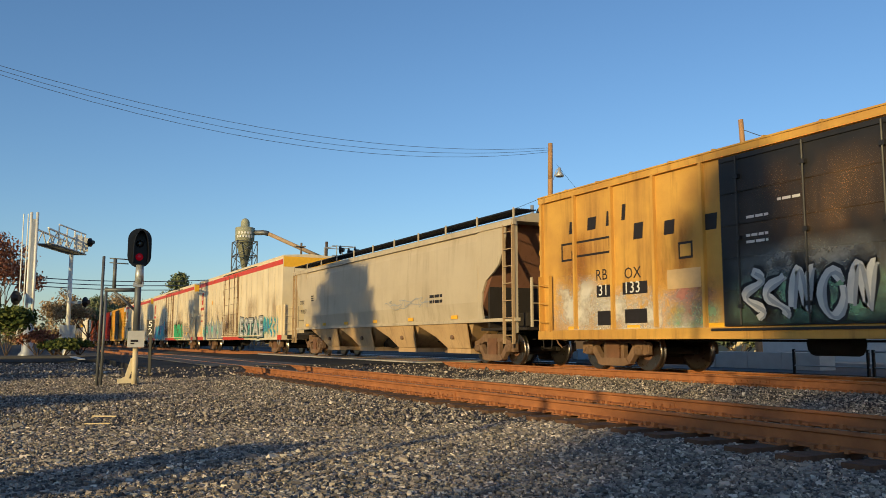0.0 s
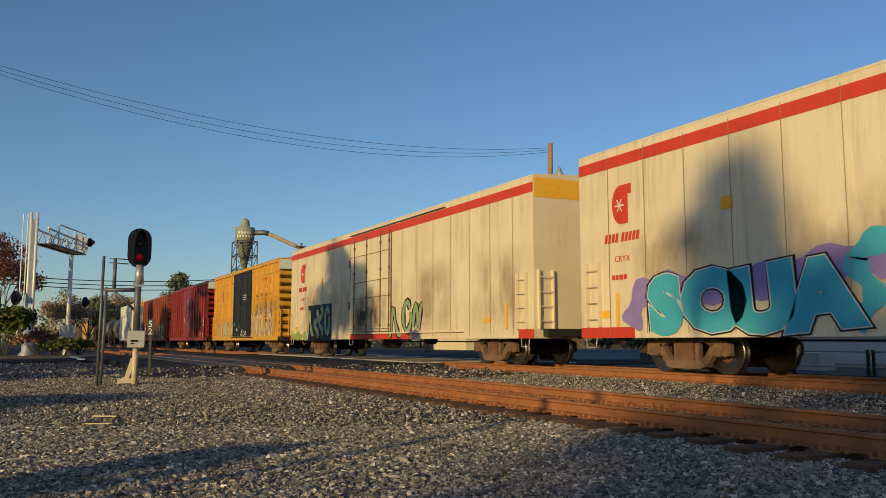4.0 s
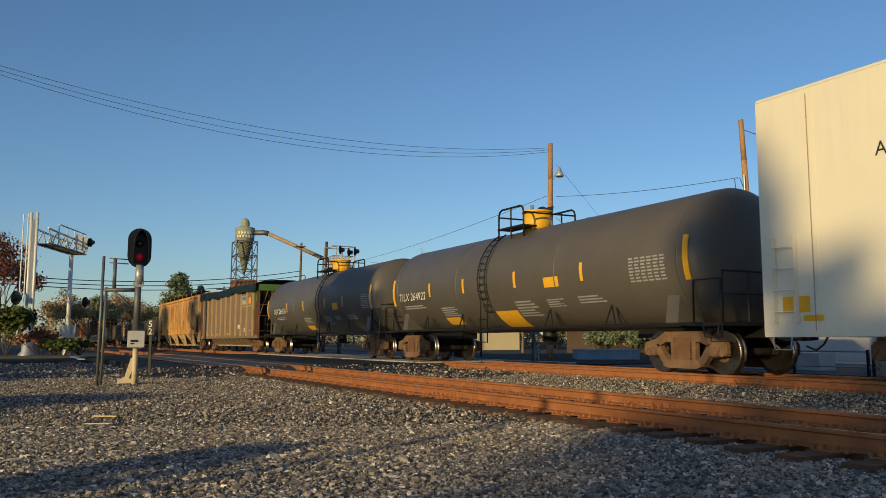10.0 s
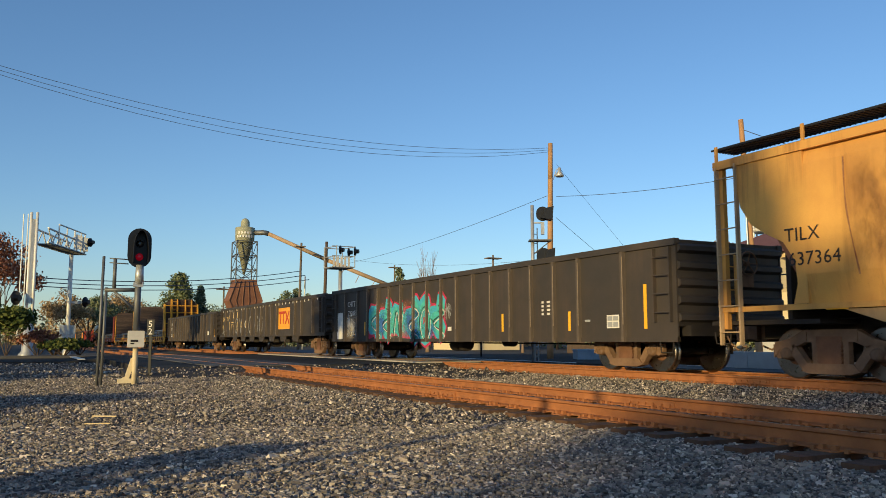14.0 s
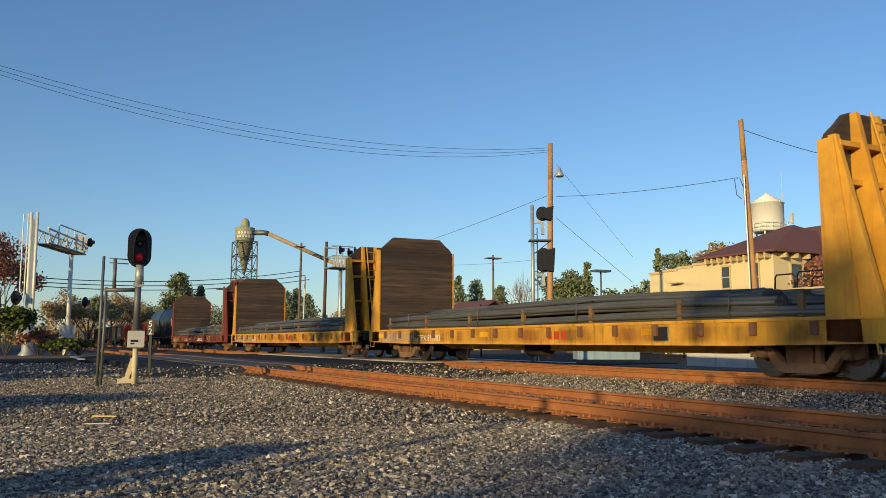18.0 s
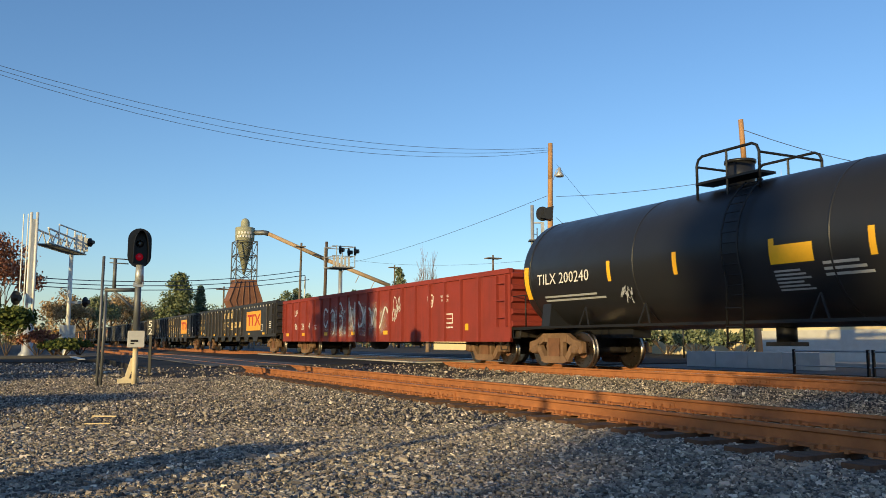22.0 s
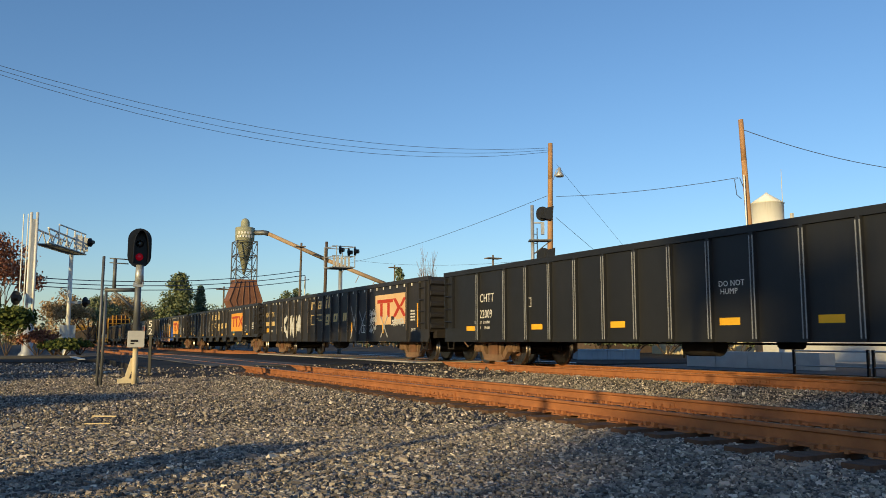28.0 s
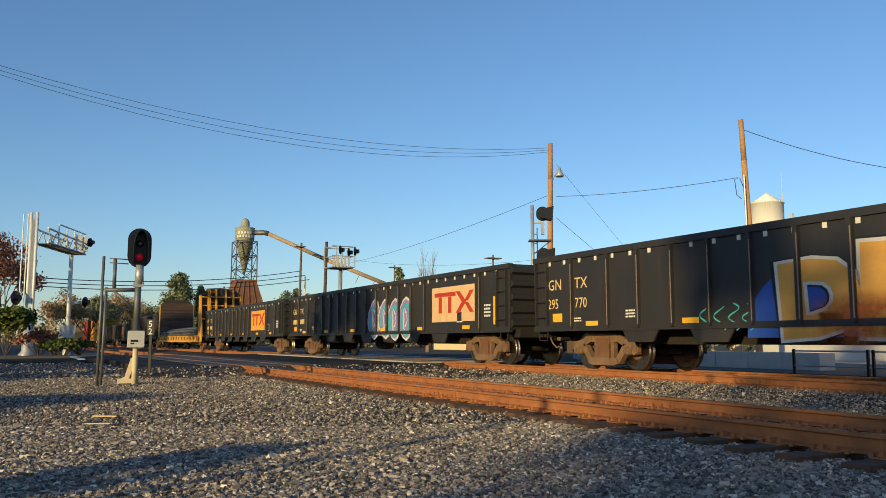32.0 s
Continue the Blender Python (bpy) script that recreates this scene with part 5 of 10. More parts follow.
# ---- the cars in their order ----
rbox, h = boxcar("boxcar", "weathered yellow boxcar with a dark rusted sliding door", 0.38, 1.345, 4.36, M["yellow_old"], ribs=12, door=(-2.29, 1.6), door_mat=M["door_black"])
cit, h = covered_hopper("covered_hopper", "dusty grey-beige four-bay covered grain hopper", 1.414, 2.561, 3.97, M["hop_grey"], bay_mat=M["hop_bay"])
CRYO = []
for tf, tr in ((2.668, 3.91), (4.029, 5.246), (5.361, 6.58)):
    CRYO.append(reefer("refrigerator_car", "cream refrigerator boxcar with red stripes and sprayed lettering", tf, tr, 5.05, M["cryo"], M["cryo_red"], M["reflector"], door=(-2.5, 1.55)))
fbox, h = boxcar("boxcar", "yellow high-cube boxcar with black plug doors and spray paint", 6.701, 7.596, 4.97, M["yellow_car"], ribs=16, door=(-2.11, 2.09), door_mat=M["door_black"], end_top=M["white_mark"], rails=(1.9, 3.07, 4.35))
scfx, h = boxcar("boxcar", "clean maroon high-cube boxcar with welded side panels", 7.721, 8.616, 4.95, M["maroon"], ribs=16, door=(-2.04, 1.77), end_top=M["white_mark"], rails=(1.68, 2.96, 4.3))
coer, h = boxcar("boxcar", "rusty orange-brown boxcar with dark streaks and spray paint", 8.743, 9.644, 4.84, M["oxide"], ribs=13, door=(-1.95, 1.97))
armn, h = reefer("refrigerator_car", "clean white refrigerator boxcar with a yellow end band", 9.791, 10.941, 5.05, M["white_car"], None, M["reflector"], unit=True, door=(-1.84, 2.09))
tk1, h = tank_car("tank_car", "dusty black tank car with yellow valve housing", 11.003, 11.927, M["tank_black"], dome_mat=M["reflector"], barrel=15.6, dome_x=-0.38, ladder_x=-0.88, rail=(0.6, 0.75))
tk2, h = tank_car("tank_car", "dusty black tank car with yellow valve housing", 11.958, 12.882, M["tank_black"], dome_mat=M["reflector"], barrel=15.6, dome_x=-0.07, ladder_x=1.2, rail=(0.73, 0.8))
til, h = covered_hopper("covered_hopper", "rust-stained tan covered hopper with roof walkways", 13.87, 15.001, 4.08, M["hop_tan"], bay_mat=M["hop_bay"])
gA, h, yA = gondola("gondola", "black high-sided gondola with bright sprayed lettering", 15.066, 16.238, 2.78, M["gon_black"], notched=False, marks=False, rib_mat=M["rib_worn"])
gB, h, yB = gondola("gondola", "weathered black gondola with yellow sign panel", 16.293, 17.479, 2.76, M["gon_black"], rib_mat=M["rib_worn"])
gC, h, yC = gondola("gondola", "weathered black gondola with ribbed sides", 17.55, 18.695, 2.68, M["gon_black"], notched=False, marks=False, rib_mat=M["rib_worn"])
fl1, h1 = bulkhead_flat("bulkhead_flatcar", "yellow bulkhead flatcar with dark plank end walls", 18.790, 19.998, M["flat_yellow"])
fl2, h2 = bulkhead_flat("bulkhead_flatcar", "yellow bulkhead flatcar with dark plank end walls", 20.071, 21.291, M["flat_yellow"])
fl3, h3 = bulkhead_flat("bulkhead_flatcar", "rusty red bulkhead flatcar with dark plank end walls", 21.362, 22.588, M["flat_red"])
for n, (t, hh) in enumerate(((19.394, h1), (20.681, h2), (21.975, h3))):
    bar_load(t, hh, 1.09, n + 3, [-hh + 1.9 + (2 * hh - 3.8) * k / 6 for k in range(7)])
tk3, h = tank_car("tank_car", "shiny black tank car with white markings", 22.575, 23.435, M["tank_new"], barrel=14.7, dome_x=-0.8, ladder_x=0.4, rail=(0.25, 1.4), dome_r=0.3)
gR, h, yR = gondola("gondola", "rusty red gondola with white sprayed lettering", 23.429, 24.655, 2.66, M["gon_red"], notched=False, marks=False, stakes=[(-9.2 + 1.083 * k) * 0.952 for k in range(18)])
GON = []
for tf, tr, nm in ((24.727, 25.896, "D"), (25.97, 27.125, "E"), (27.18, 28.363, "F"), (29.713, 30.876, "H"), (30.933, 32.12, "I"), (32.185, 33.36, "J"), (33.429, 34.594, "K"), (34.65, 35.76, "L")):
    GON.append(gondola("gondola", "black gondola with white tie pads and a %s sign panel" % ("cream" if nm in "FHK" else "yellow"), tf, tr, 2.80, M["gon_fleet"], rib_mat=M["gon_fleet"], notched=nm != "H"))
gG, h, yG = gondola("gondola", "nearly new black gondola with white side stakes", 28.438, 29.647, 2.80, M["gon_black_new"], notched=False, marks=False, stakes=[-8.26] + [-6.81 + 1.0476 * k for k in range(14)] + [8.26])

# pale worn edges along the side stakes of the new gondola
edge = shared("stake_edge", lambda: boxes((-0.008, 0.008, -0.012, 0.0, 0.72, 2.62)), M["sp_silver"])
for ob in [o for o in gG.children if o.name.startswith("side_stake") and o.matrix_basis.translation.y < 0]:
    for dx in (-0.038, 0.038):
        part("worn_edge", edge, None, gG, at=pose(ob.matrix_basis.translation.x + dx, -yG - 0.087, 0))
# duller pale strips along the +x edge of the older gondolas' stakes
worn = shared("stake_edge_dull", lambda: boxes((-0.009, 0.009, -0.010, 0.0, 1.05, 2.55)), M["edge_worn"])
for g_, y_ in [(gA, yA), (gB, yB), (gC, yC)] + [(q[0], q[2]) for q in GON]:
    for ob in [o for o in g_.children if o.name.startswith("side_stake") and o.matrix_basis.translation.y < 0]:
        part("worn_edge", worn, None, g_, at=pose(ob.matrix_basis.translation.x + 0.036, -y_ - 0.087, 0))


def coal_hopper(name, label, tf, tr, top=3.95):
    c, L = car(name, label, "open hopper", tf, tr)
    h = L / 2
    m = M["coal_grey"]
    zs = 0.98
    for s in (-1, 1):
        part("side_sheet", boxes((-h, h, min(s * (W - 0.06), s * (W - 0.02)), max(s * (W - 0.06), s * (W - 0.02)), zs, top)), m, c)
        part("side_sill", boxes((-h - 0.9, h + 0.9, min(s * (W - 0.14), s * W), max(s * (W - 0.14), s * W), zs - 0.14, zs + 0.06)), m, c)
        part("top_chord", boxes((-h, h, min(s * (W - 0.1), s * (W + 0.04)), max(s * (W - 0.1), s * (W + 0.04)), top - 0.12, top)), m, c)
    rib = shared("hopper_post", lambda: rib_mesh(zs, top - 0.1, 0.036), M["coal_post"])
    n = 10
    for k in range(n + 1):
        x = -h + 0.1 + (L - 0.2) * k / n
        part("side_post", rib, None, c, at=pose(x, -W + 0.02, 0))
        part("side_post", rib, None, c, at=pose(x, W - 0.02, 0, rz=180))
    for s in (-1, 1):
        bm = bmesh.new()
        prism(bm, [(s * (h - 1.6), zs), (s * (h + 0.9), top - 0.4), (s * (h + 0.9), top - 0.32), (s * (h - 1.75), zs)], -W + 0.07, W - 0.07, "y")
        part("slope_sheet", bm, M["underframe"], c)
        part("end_band", boxes((min(s * (h + 0.88), s * (h + 0.95)), max(s * (h + 0.88), s * (h + 0.95)), -W + 0.02, W - 0.02, top - 0.42, top - 0.06)), M["green_paint"], c, "green painted end band")
        for y0, y1 in ((-W + 0.02, -W + 0.05), (W - 0.05, W - 0.02)):
            bm = bmesh.new()
            prism(bm, [(s * h, top - 0.06), (s * (h + 0.95), top - 0.06), (s * (h + 0.95), top - 0.42), (s * h, 2.2)], y0, y1, "y")
            part("end_gusset", bm, M["green_paint"], c, "green painted gusset")
        for y in (-W + 0.1, -0.75, 0.75, W - 0.1):
            bm = bmesh.new()
            box(bm, min(s * (h + 0.82), s * (h + 0.9)), max(s * (h + 0.82), s * (h + 0.9)), y - 0.03, y + 0.03, zs, top - 0.1)
            part("end_post", bm, M["rust_bin"], c)
        for zq in (1.25, 2.1, 2.75):
            part("end_rail", boxes((min(s * (h + 0.85), s * (h + 0.88)), max(s * (h + 0.85), s * (h + 0.88)), -W + 0.12, W - 0.12, zq - 0.015, zq + 0.015)), M["rust_bin"], c)
        for yq in (-1.0, -0.4, 0.35, 0.95):
            bm = bmesh.new()
            tube(bm, (s * (h + 0.86), yq, top - 0.45), (s * (h + 0.2), yq - 0.35, 1.9), 0.018, seg=5)
            part("tie_rod", bm, M["edge_worn"], c, "pale worn tie rod")
        part("end_platform", boxes((min(s * h, s * (h + 1.0)), max(s * h, s * (h + 1.0)), -W + 0.1, W - 0.1, zs - 0.1, zs)), M["underframe"], c)
        bm = bmesh.new()
        tube(bm, (s * (h + 0.3), -W + 0.03, zs), (s * (h - 0.35), -W + 0.0, top - 0.5), 0.03, seg=6)
        part("end_brace", bm, m, c)
        ladder(c, s * (h + 0.6) - 0.22, s * (h + 0.6) + 0.22, zs, top - 0.3, -W + 0.05, M["rust_bin"], 5)
        coupler(c, s * (h + 1.1))
        truck(c, s * (h - 1.25))
    # tarpaulin rolled over the load
    bm = bmesh.new()
    nx, prof = 28, [(-W - 0.14, -0.4), (-W - 0.12, 0.03), (-1.2, 0.15), (-0.5, 0.22), (0.5, 0.24), (1.2, 0.15), (W + 0.12, 0.03), (W + 0.14, -0.4)]
    rows = []
    for i in range(nx + 1):
        x = -h - 0.95 + (L + 1.9) * i / nx
        rows.append([bm.verts.new((x, y, top + z + 0.05 * math.sin(i * 1.1 + j) * (0.4 + 0.6 * (j in (0, 7))) + 0.04 * math.sin(i * 0.43))) for j, (y, z) in enumerate(prof)])
    for a, b in zip(rows[:-1], rows[1:]):
        for j in range(len(prof) - 1):
            bm.faces.new((a[j], a[j + 1], b[j + 1], b[j])).smooth = True
    bmesh.ops.solidify(bm, geom=bm.faces[:], thickness=0.015)
    part("tarpaulin", bm, M["tarp"], c, "dark green rumpled tarpaulin")
    # one long trough below the sill with slanting stiffeners
    bm = bmesh.new()
    xa, xb = -h + 1.9, h - 1.9
    lo = [(xa + 0.5, -0.95), (xb - 0.35, -0.95), (xb - 0.35, 0.95), (xa + 0.5, 0.95)]
    hi = [(xa, -W + 0.14), (xb, -W + 0.14), (xb, W - 0.14), (xa, W - 0.14)]
    lv = [bm.verts.new((x, y, 0.42)) for x, y in lo]
    hv = [bm.verts.new((x, y, zs - 0.14)) for x, y in hi]
    for i in range(4):
        bm.faces.new((hv[i], hv[(i + 1) % 4], lv[(i + 1) % 4], lv[i]))
    bm.faces.new(lv)
    bm.faces.new(hv[::-1])
    part("hopper_trough", bm, m, c)
    for k in range(8):
        x = xa + 0.9 + (xb - xa - 1.8) * k / 7
        bm = bmesh.new()
        tube(bm, (x + 0.3, -W + 0.16, zs - 0.15), (x, -0.98, 0.44), 0.03, seg=5)
        part("trough_stiffener", bm, M["coal_post"], c)
    part("trough_lip", boxes((xa + 0.45, xb - 0.3, -1.0, -0.9, 0.36, 0.44)), M["coal_post"], c)
    part("panel_seam", boxes((h - 2.6, h, -W + 0.0, -W + 0.02, 2.7, 2.76)), M["coal_post"], c)
    part("centre_sill", boxes((-h - 1.0, h + 1.0, -0.2, 0.2, 0.7, 0.95)), M["underframe"], c)
    return c, h


coal, h = coal_hopper("open_hopper", "dusty grey-brown open hopper under a dark green tarpaulin", 12.99, 13.79)


# ---- lettering, signs and sprayed paint on the cars ----
def panel(c, a, b, material, y, name="sign_panel", label=""):
    """A flat plate between two corners of (x, z) on the near side."""
    return plate(c, name, min(a[0], b[0]), max(a[0], b[0]), min(a[1], b[1]), max(a[1], b[1]), material, -y, label)


def words(c, body, a, height, material, y, wide=1.0):
    lettering(c, body, a[0], a[1], height * 1.4, material, -y, wide)


def skew_blocks(c, spots, material, y, lean=0.12, name="logo_block"):
    """Leaning blocks that stand for a painted name."""
    for x, z, w, hh in spots:
        bm = bmesh.new()
        prism(bm, [(x, z), (x + w, z), (x + w + lean * hh, z + hh), (x + lean * hh, z + hh)], -y - 0.005, -y, "y")
        part(name, bm, material, c)


def pool_sign(c, a, b, back, mark, y):
    """A sign plate with a bar, two stems and two chevrons."""
    x0, x1, z0, z1 = a[0], b[0], a[1], b[1]
    # the sign's sheets lie between its end stakes, with no stakes across it
    for ob in [o for o in c.children if o.name.startswith(("side_stake", "worn_edge"))]:
        q = ob.matrix_basis.translation
        if q.y < 0 and x0 - 0.08 < q.x < x1 + 0.08:
            bpy.data.objects.remove(ob)
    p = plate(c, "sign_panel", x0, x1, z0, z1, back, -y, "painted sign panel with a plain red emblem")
    w, hh = x1 - x0, z1 - z0
    X = lambda u: x0 + w * u
    Z = lambda v: z0 + hh * v
    yy = -y - 0.008
    for q in ((0.07, 0.58, 0.72, 0.84), (0.17, 0.25, 0.25, 0.715), (0.40, 0.48, 0.25, 0.715)):
        part("emblem_bar", boxes((X(q[0]), X(q[1]), yy, yy + 0.003, Z(q[2]), Z(q[3]))), mark, p)
    for u in (0.58, ):
        bm = bmesh.new()
        prism(bm, [(X(u), Z(0.24)), (X(u + 0.09), Z(0.24)), (X(u + 0.24), Z(0.54)), (X(u + 0.09), Z(0.84)), (X(u), Z(0.84)), (X(u + 0.14), Z(0.54))], yy, yy + 0.003, "y")
        part("emblem_chevron", bm, mark, p)
    for v0, v1 in ((0.56, 0.84), (0.52, 0.24)):
        bm = bmesh.new()
        prism(bm, [(X(0.78), Z(v0)), (X(0.86), Z(v0)), (X(0.985), Z(v1)), (X(0.9), Z(v1))], yy - 0.001, yy + 0.002, "y")
        part("emblem_stroke", bm, mark, p)


def fleet_blocks(c, x, z, material, y):
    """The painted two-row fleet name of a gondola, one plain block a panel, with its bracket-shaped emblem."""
    skew_blocks(c, [(x, z + 0.6, 0.17, 0.36), (x + 0.26, z + 0.85, 0.24, 0.11), (x + 0.98, z + 0.6, 0.46, 0.36), (x + 2.0, z + 0.6, 0.17, 0.36), (x + 2.09, z + 1.02, 0.17, 0.08), (x + 2.33, z + 0.6, 0.17, 0.5),
                    (x + 2.0, z - 0.13, 0.5, 0.46), (x + 3.03, z, 0.48, 0.34), (x + 4.19, z, 0.17, 0.34), (x + 4.41, z + 0.02, 0.2, 0.32)], material, y, 0.22)
    # the dark slots in the broad blocks
    skew_blocks(c, [(x + 1.14, z + 0.67, 0.12, 0.07), (x + 1.1, z + 0.81, 0.14, 0.06), (x + 2.2, z + 0.1, 0.12, 0.13), (x + 2.05, z - 0.04, 0.26, 0.05), (x + 3.21, z + 0.09, 0.12, 0.16)], M["gon_fleet"], y + 0.005, 0.22, "logo_slot")
    for q in ((x, x + 0.05, z - 0.1, z + 0.37), (x + 0.06, x + 1.58, z + 0.32, z + 0.37), (x + 0.06, x + 0.6, z - 0.1, z - 0.05), (x + 0.55, x + 0.6, z - 0.04, z + 0.22), (x + 0.61, x + 1.05, z + 0.17, z + 0.22), (x + 1.02, x + 1.07, z + 0.08, z + 0.16), (x + 1.08, x + 1.58, z + 0.08, z + 0.13)):
        part("emblem_line", boxes((q[0], q[1], -y - 0.005, -y, q[2], q[3])), material, c)


def reflectors(c, xs, z, y, material=None, w=0.42, hh=0.11):
    for x in xs:
        plate(c, "reflector", x - w / 2, x + w / 2, z, z + hh, material or M["reflector"], -y)


Y0 = W + 0.012
# weathered yellow boxcar
yb = W - 0.07
skew_blocks(rbox, [(*(-7.32, 3.30), 0.2, 0.3), (*(-6.59, 3.31), 0.32, 0.3), (*(-5.88, 3.33), 0.1, 0.34), (*(-5.33, 3.39), 0.12, 0.36),
                   (*(-4.94, 2.91), 0.3, 0.36), (*(-3.97, 2.90), 0.3, 0.3), (*(-2.84, 2.86), 0.34, 0.32)], M["dark_mark"], yb)
a, b = (-7.65, 2.64), (-5.74, 3.18)
bm = bmesh.new()
for q in ((a[0], a[0] + 0.05, a[1], b[1] - 0.12), (a[0], b[0], b[1] - 0.14, b[1] - 0.09), (a[0], a[0] + 0.45, a[1], a[1] + 0.05), (a[0] + 0.42, a[0] + 0.47, a[1], b[1] - 0.3), (a[0] + 0.62, b[0], b[1] - 0.48, b[1] - 0.43), (b[0] - 0.05, b[0], b[1] - 0.48, b[1] - 0.1)):
    box(bm, q[0], q[1], -yb - 0.005, -yb, q[2], q[3])
part("emblem", bm, M["dark_mark"], rbox)
words(rbox, "RB", (-6.30, 2.09), 0.26, M["dark_mark"], yb)
words(rbox, "OX", (-5.28, 2.06), 0.26, M["dark_mark"], yb)
panel(rbox, (-6.27, 1.69), (-5.62, 1.97), M["dark_mark"], yb, "number_patch")
panel(rbox, (-5.34, 1.71), (-4.52, 1.98), M["dark_mark"], yb, "number_patch")
words(rbox, "31", (-6.21, 1.73), 0.26, M["white_mark"], yb + 0.005)
words(rbox, "133", (-5.30, 1.74), 0.26, M["white_mark"], yb + 0.005)
for q in (((-6.25, 1.04), (-5.78, 1.37)), ((-5.28, 1.07), (-4.55, 1.38))):
    panel(rbox, *q, M["dark_mark"], yb, "data_panel", "dark data stencil panel")
cloud(rbox, -2.2, 1.6, 1.0, 2.5, "mist_silver", Y0 + 0.052)
cloud(rbox, -2.2, 1.6, 0.95, 1.9, "mist_green", Y0 + 0.054)
cloud(rbox, -2.3, 1.6, 2.2, 4.0, "mist_dust", Y0 + 0.053, "rust_stain", "rusty bloom on the dark door")
spray(rbox, -1.9, 0.95, 1.05, 1.95, [("sp_black", 0.34, 0), ("sp_white", 0.2, 0), ("sp_silver", 0.08, 0.2)], Y0 + 0.055, 7, 5)
cloud(rbox, -8.0, -4.6, 0.85, 2.0, "mist_white", yb + 0.002)
cloud(rbox, -6.9, -2.4, 0.8, 1.75, "mist_white", yb + 0.0025)
cloud(rbox, -8.2, -2.4, 0.72, 1.0, "mist_white", W + 0.026)
cloud(rbox, -8.2, -5.9, 0.85, 2.3, "mist_white", yb + 0.0027)
cloud(rbox, -5.6, -2.6, 0.85, 1.9, "mist_white", yb + 0.0029)
cloud(rbox, -4.2, -2.3, 1.0, 2.0, "mist_pink", yb + 0.003)
cloud(rbox, -4.0, -2.3, 0.85, 1.5, "mist_green", yb + 0.0035)
panel(rbox, (-3.9, 1.75), (-2.95, 2.15), M["sp_sand"], yb + 0.003, "data_panel", "faded pale data panel")
panel(rbox, (-3.55, 2.35), (-3.15, 2.7), M["dark_mark"], yb, "data_frame")
panel(rbox, (-3.5, 2.4), (-3.2, 2.65), M["yellow_old"], yb + 0.005, "data_panel")
for x_ in (-7.9, -4.4, 3.0, 5.6):
    cloud(rbox, x_, x_ + 1.5, 1.6, 3.4, "mist_rust", yb + 0.001, "rust_stain", "rust-brown stain")
for k, q in enumerate(((-1.63, 2.93), (-0.92, 3.16), (-1.65, 2.47), (-1.65, 2.59))):
    bars(rbox, q[0], q[1], 0.5, 0.09, 1, M["white_mark"], -Y0 - 0.05, k)
reflectors(rbox, (-7.2, -5.0, -2.6, 3.2, 5.5), 0.92, yb)
# beige hopper
words(cit, "CITX", (-8.98, 2.39), 0.2, M["dark_mark"], W)
words(cit, "702037", (-8.86, 1.96), 0.2, M["dark_mark"], W)
reflectors(cit, (-8.0, -5.6, -2.9, 0.2, 3.4, 6.6), 1.36, W - 0.06)
bars(cit, -7.3, 2.5, 0.35, 0.3, 3, M["dark_mark"], -W - 0.002, 4)
bars(cit, 5.0, 1.9, 0.9, 0.35, 2, M["dark_mark"], -W - 0.002, 6)
scrawl(cit, 1.2, 5.4, 1.75, 2.15, "sp_silver", W, 8, 3, 0.035)
# three cream refrigerator cars
yc = W - 0.008


def cryo_marks(c, h, logo):
    x, z = logo
    bm = bmesh.new()
    arc = [(x + 0.3 + 0.3 * math.cos(a_), z + 0.44 + 0.44 * math.sin(a_)) for a_ in [math.pi * (0.5 + k / 14) for k in range(15)]]
    prism(bm, [*arc, (x + 0.54, z), (x + 0.54, z + 0.66), (x + 0.66, z + 0.66), (x + 0.66, z + 0.88)], -yc - 0.006, -yc, "y")
    e = part("emblem", bm, M["cryo_red"], c, "red rounded emblem with a white star")
    bm = bmesh.new()
    for k in range(3):
        ca, sa = math.cos(k * 1.047) * 0.16, math.sin(k * 1.047) * 0.16
        ribbon(bm, [(x + 0.26 - ca, z + 0.42 - sa), (x + 0.26 + ca, z + 0.42 + sa)], 0.035, -yc - 0.009)
    part("emblem_star", bm, M["white_mark"], e)
    skew_blocks(c, [(x - 0.3 + k * 0.125 + (0.08 if k > 3 else 0), z - 0.4, 0.085, 0.2) for k in range(9)], M["cryo_red"], yc, 0.25, "name_block")
    words(c, "CRYX", (x + 0.05, z - 0.85), 0.14, M["cryo_red"], yc)
    bars(c, x - 0.05, z - 1.25, 0.55, 0.2, 1, M["cryo_red"], -yc, 4)
    reflectors(c, (-h + 0.9, -h + 2.6, h - 2.4), 1.2, yc, None, 0.35, 0.16)
    for xx in (-h + 1.35, h - 1.35):
        plate(c, "reflector", xx - 0.05, xx + 0.05, 1.0, 1.75, M["reflector"], -yc)
    panel(c, (-6.3, 3.2), (-6.0, 3.45), M["reflector"], yc, "notice_plate", "small yellow notice plate")


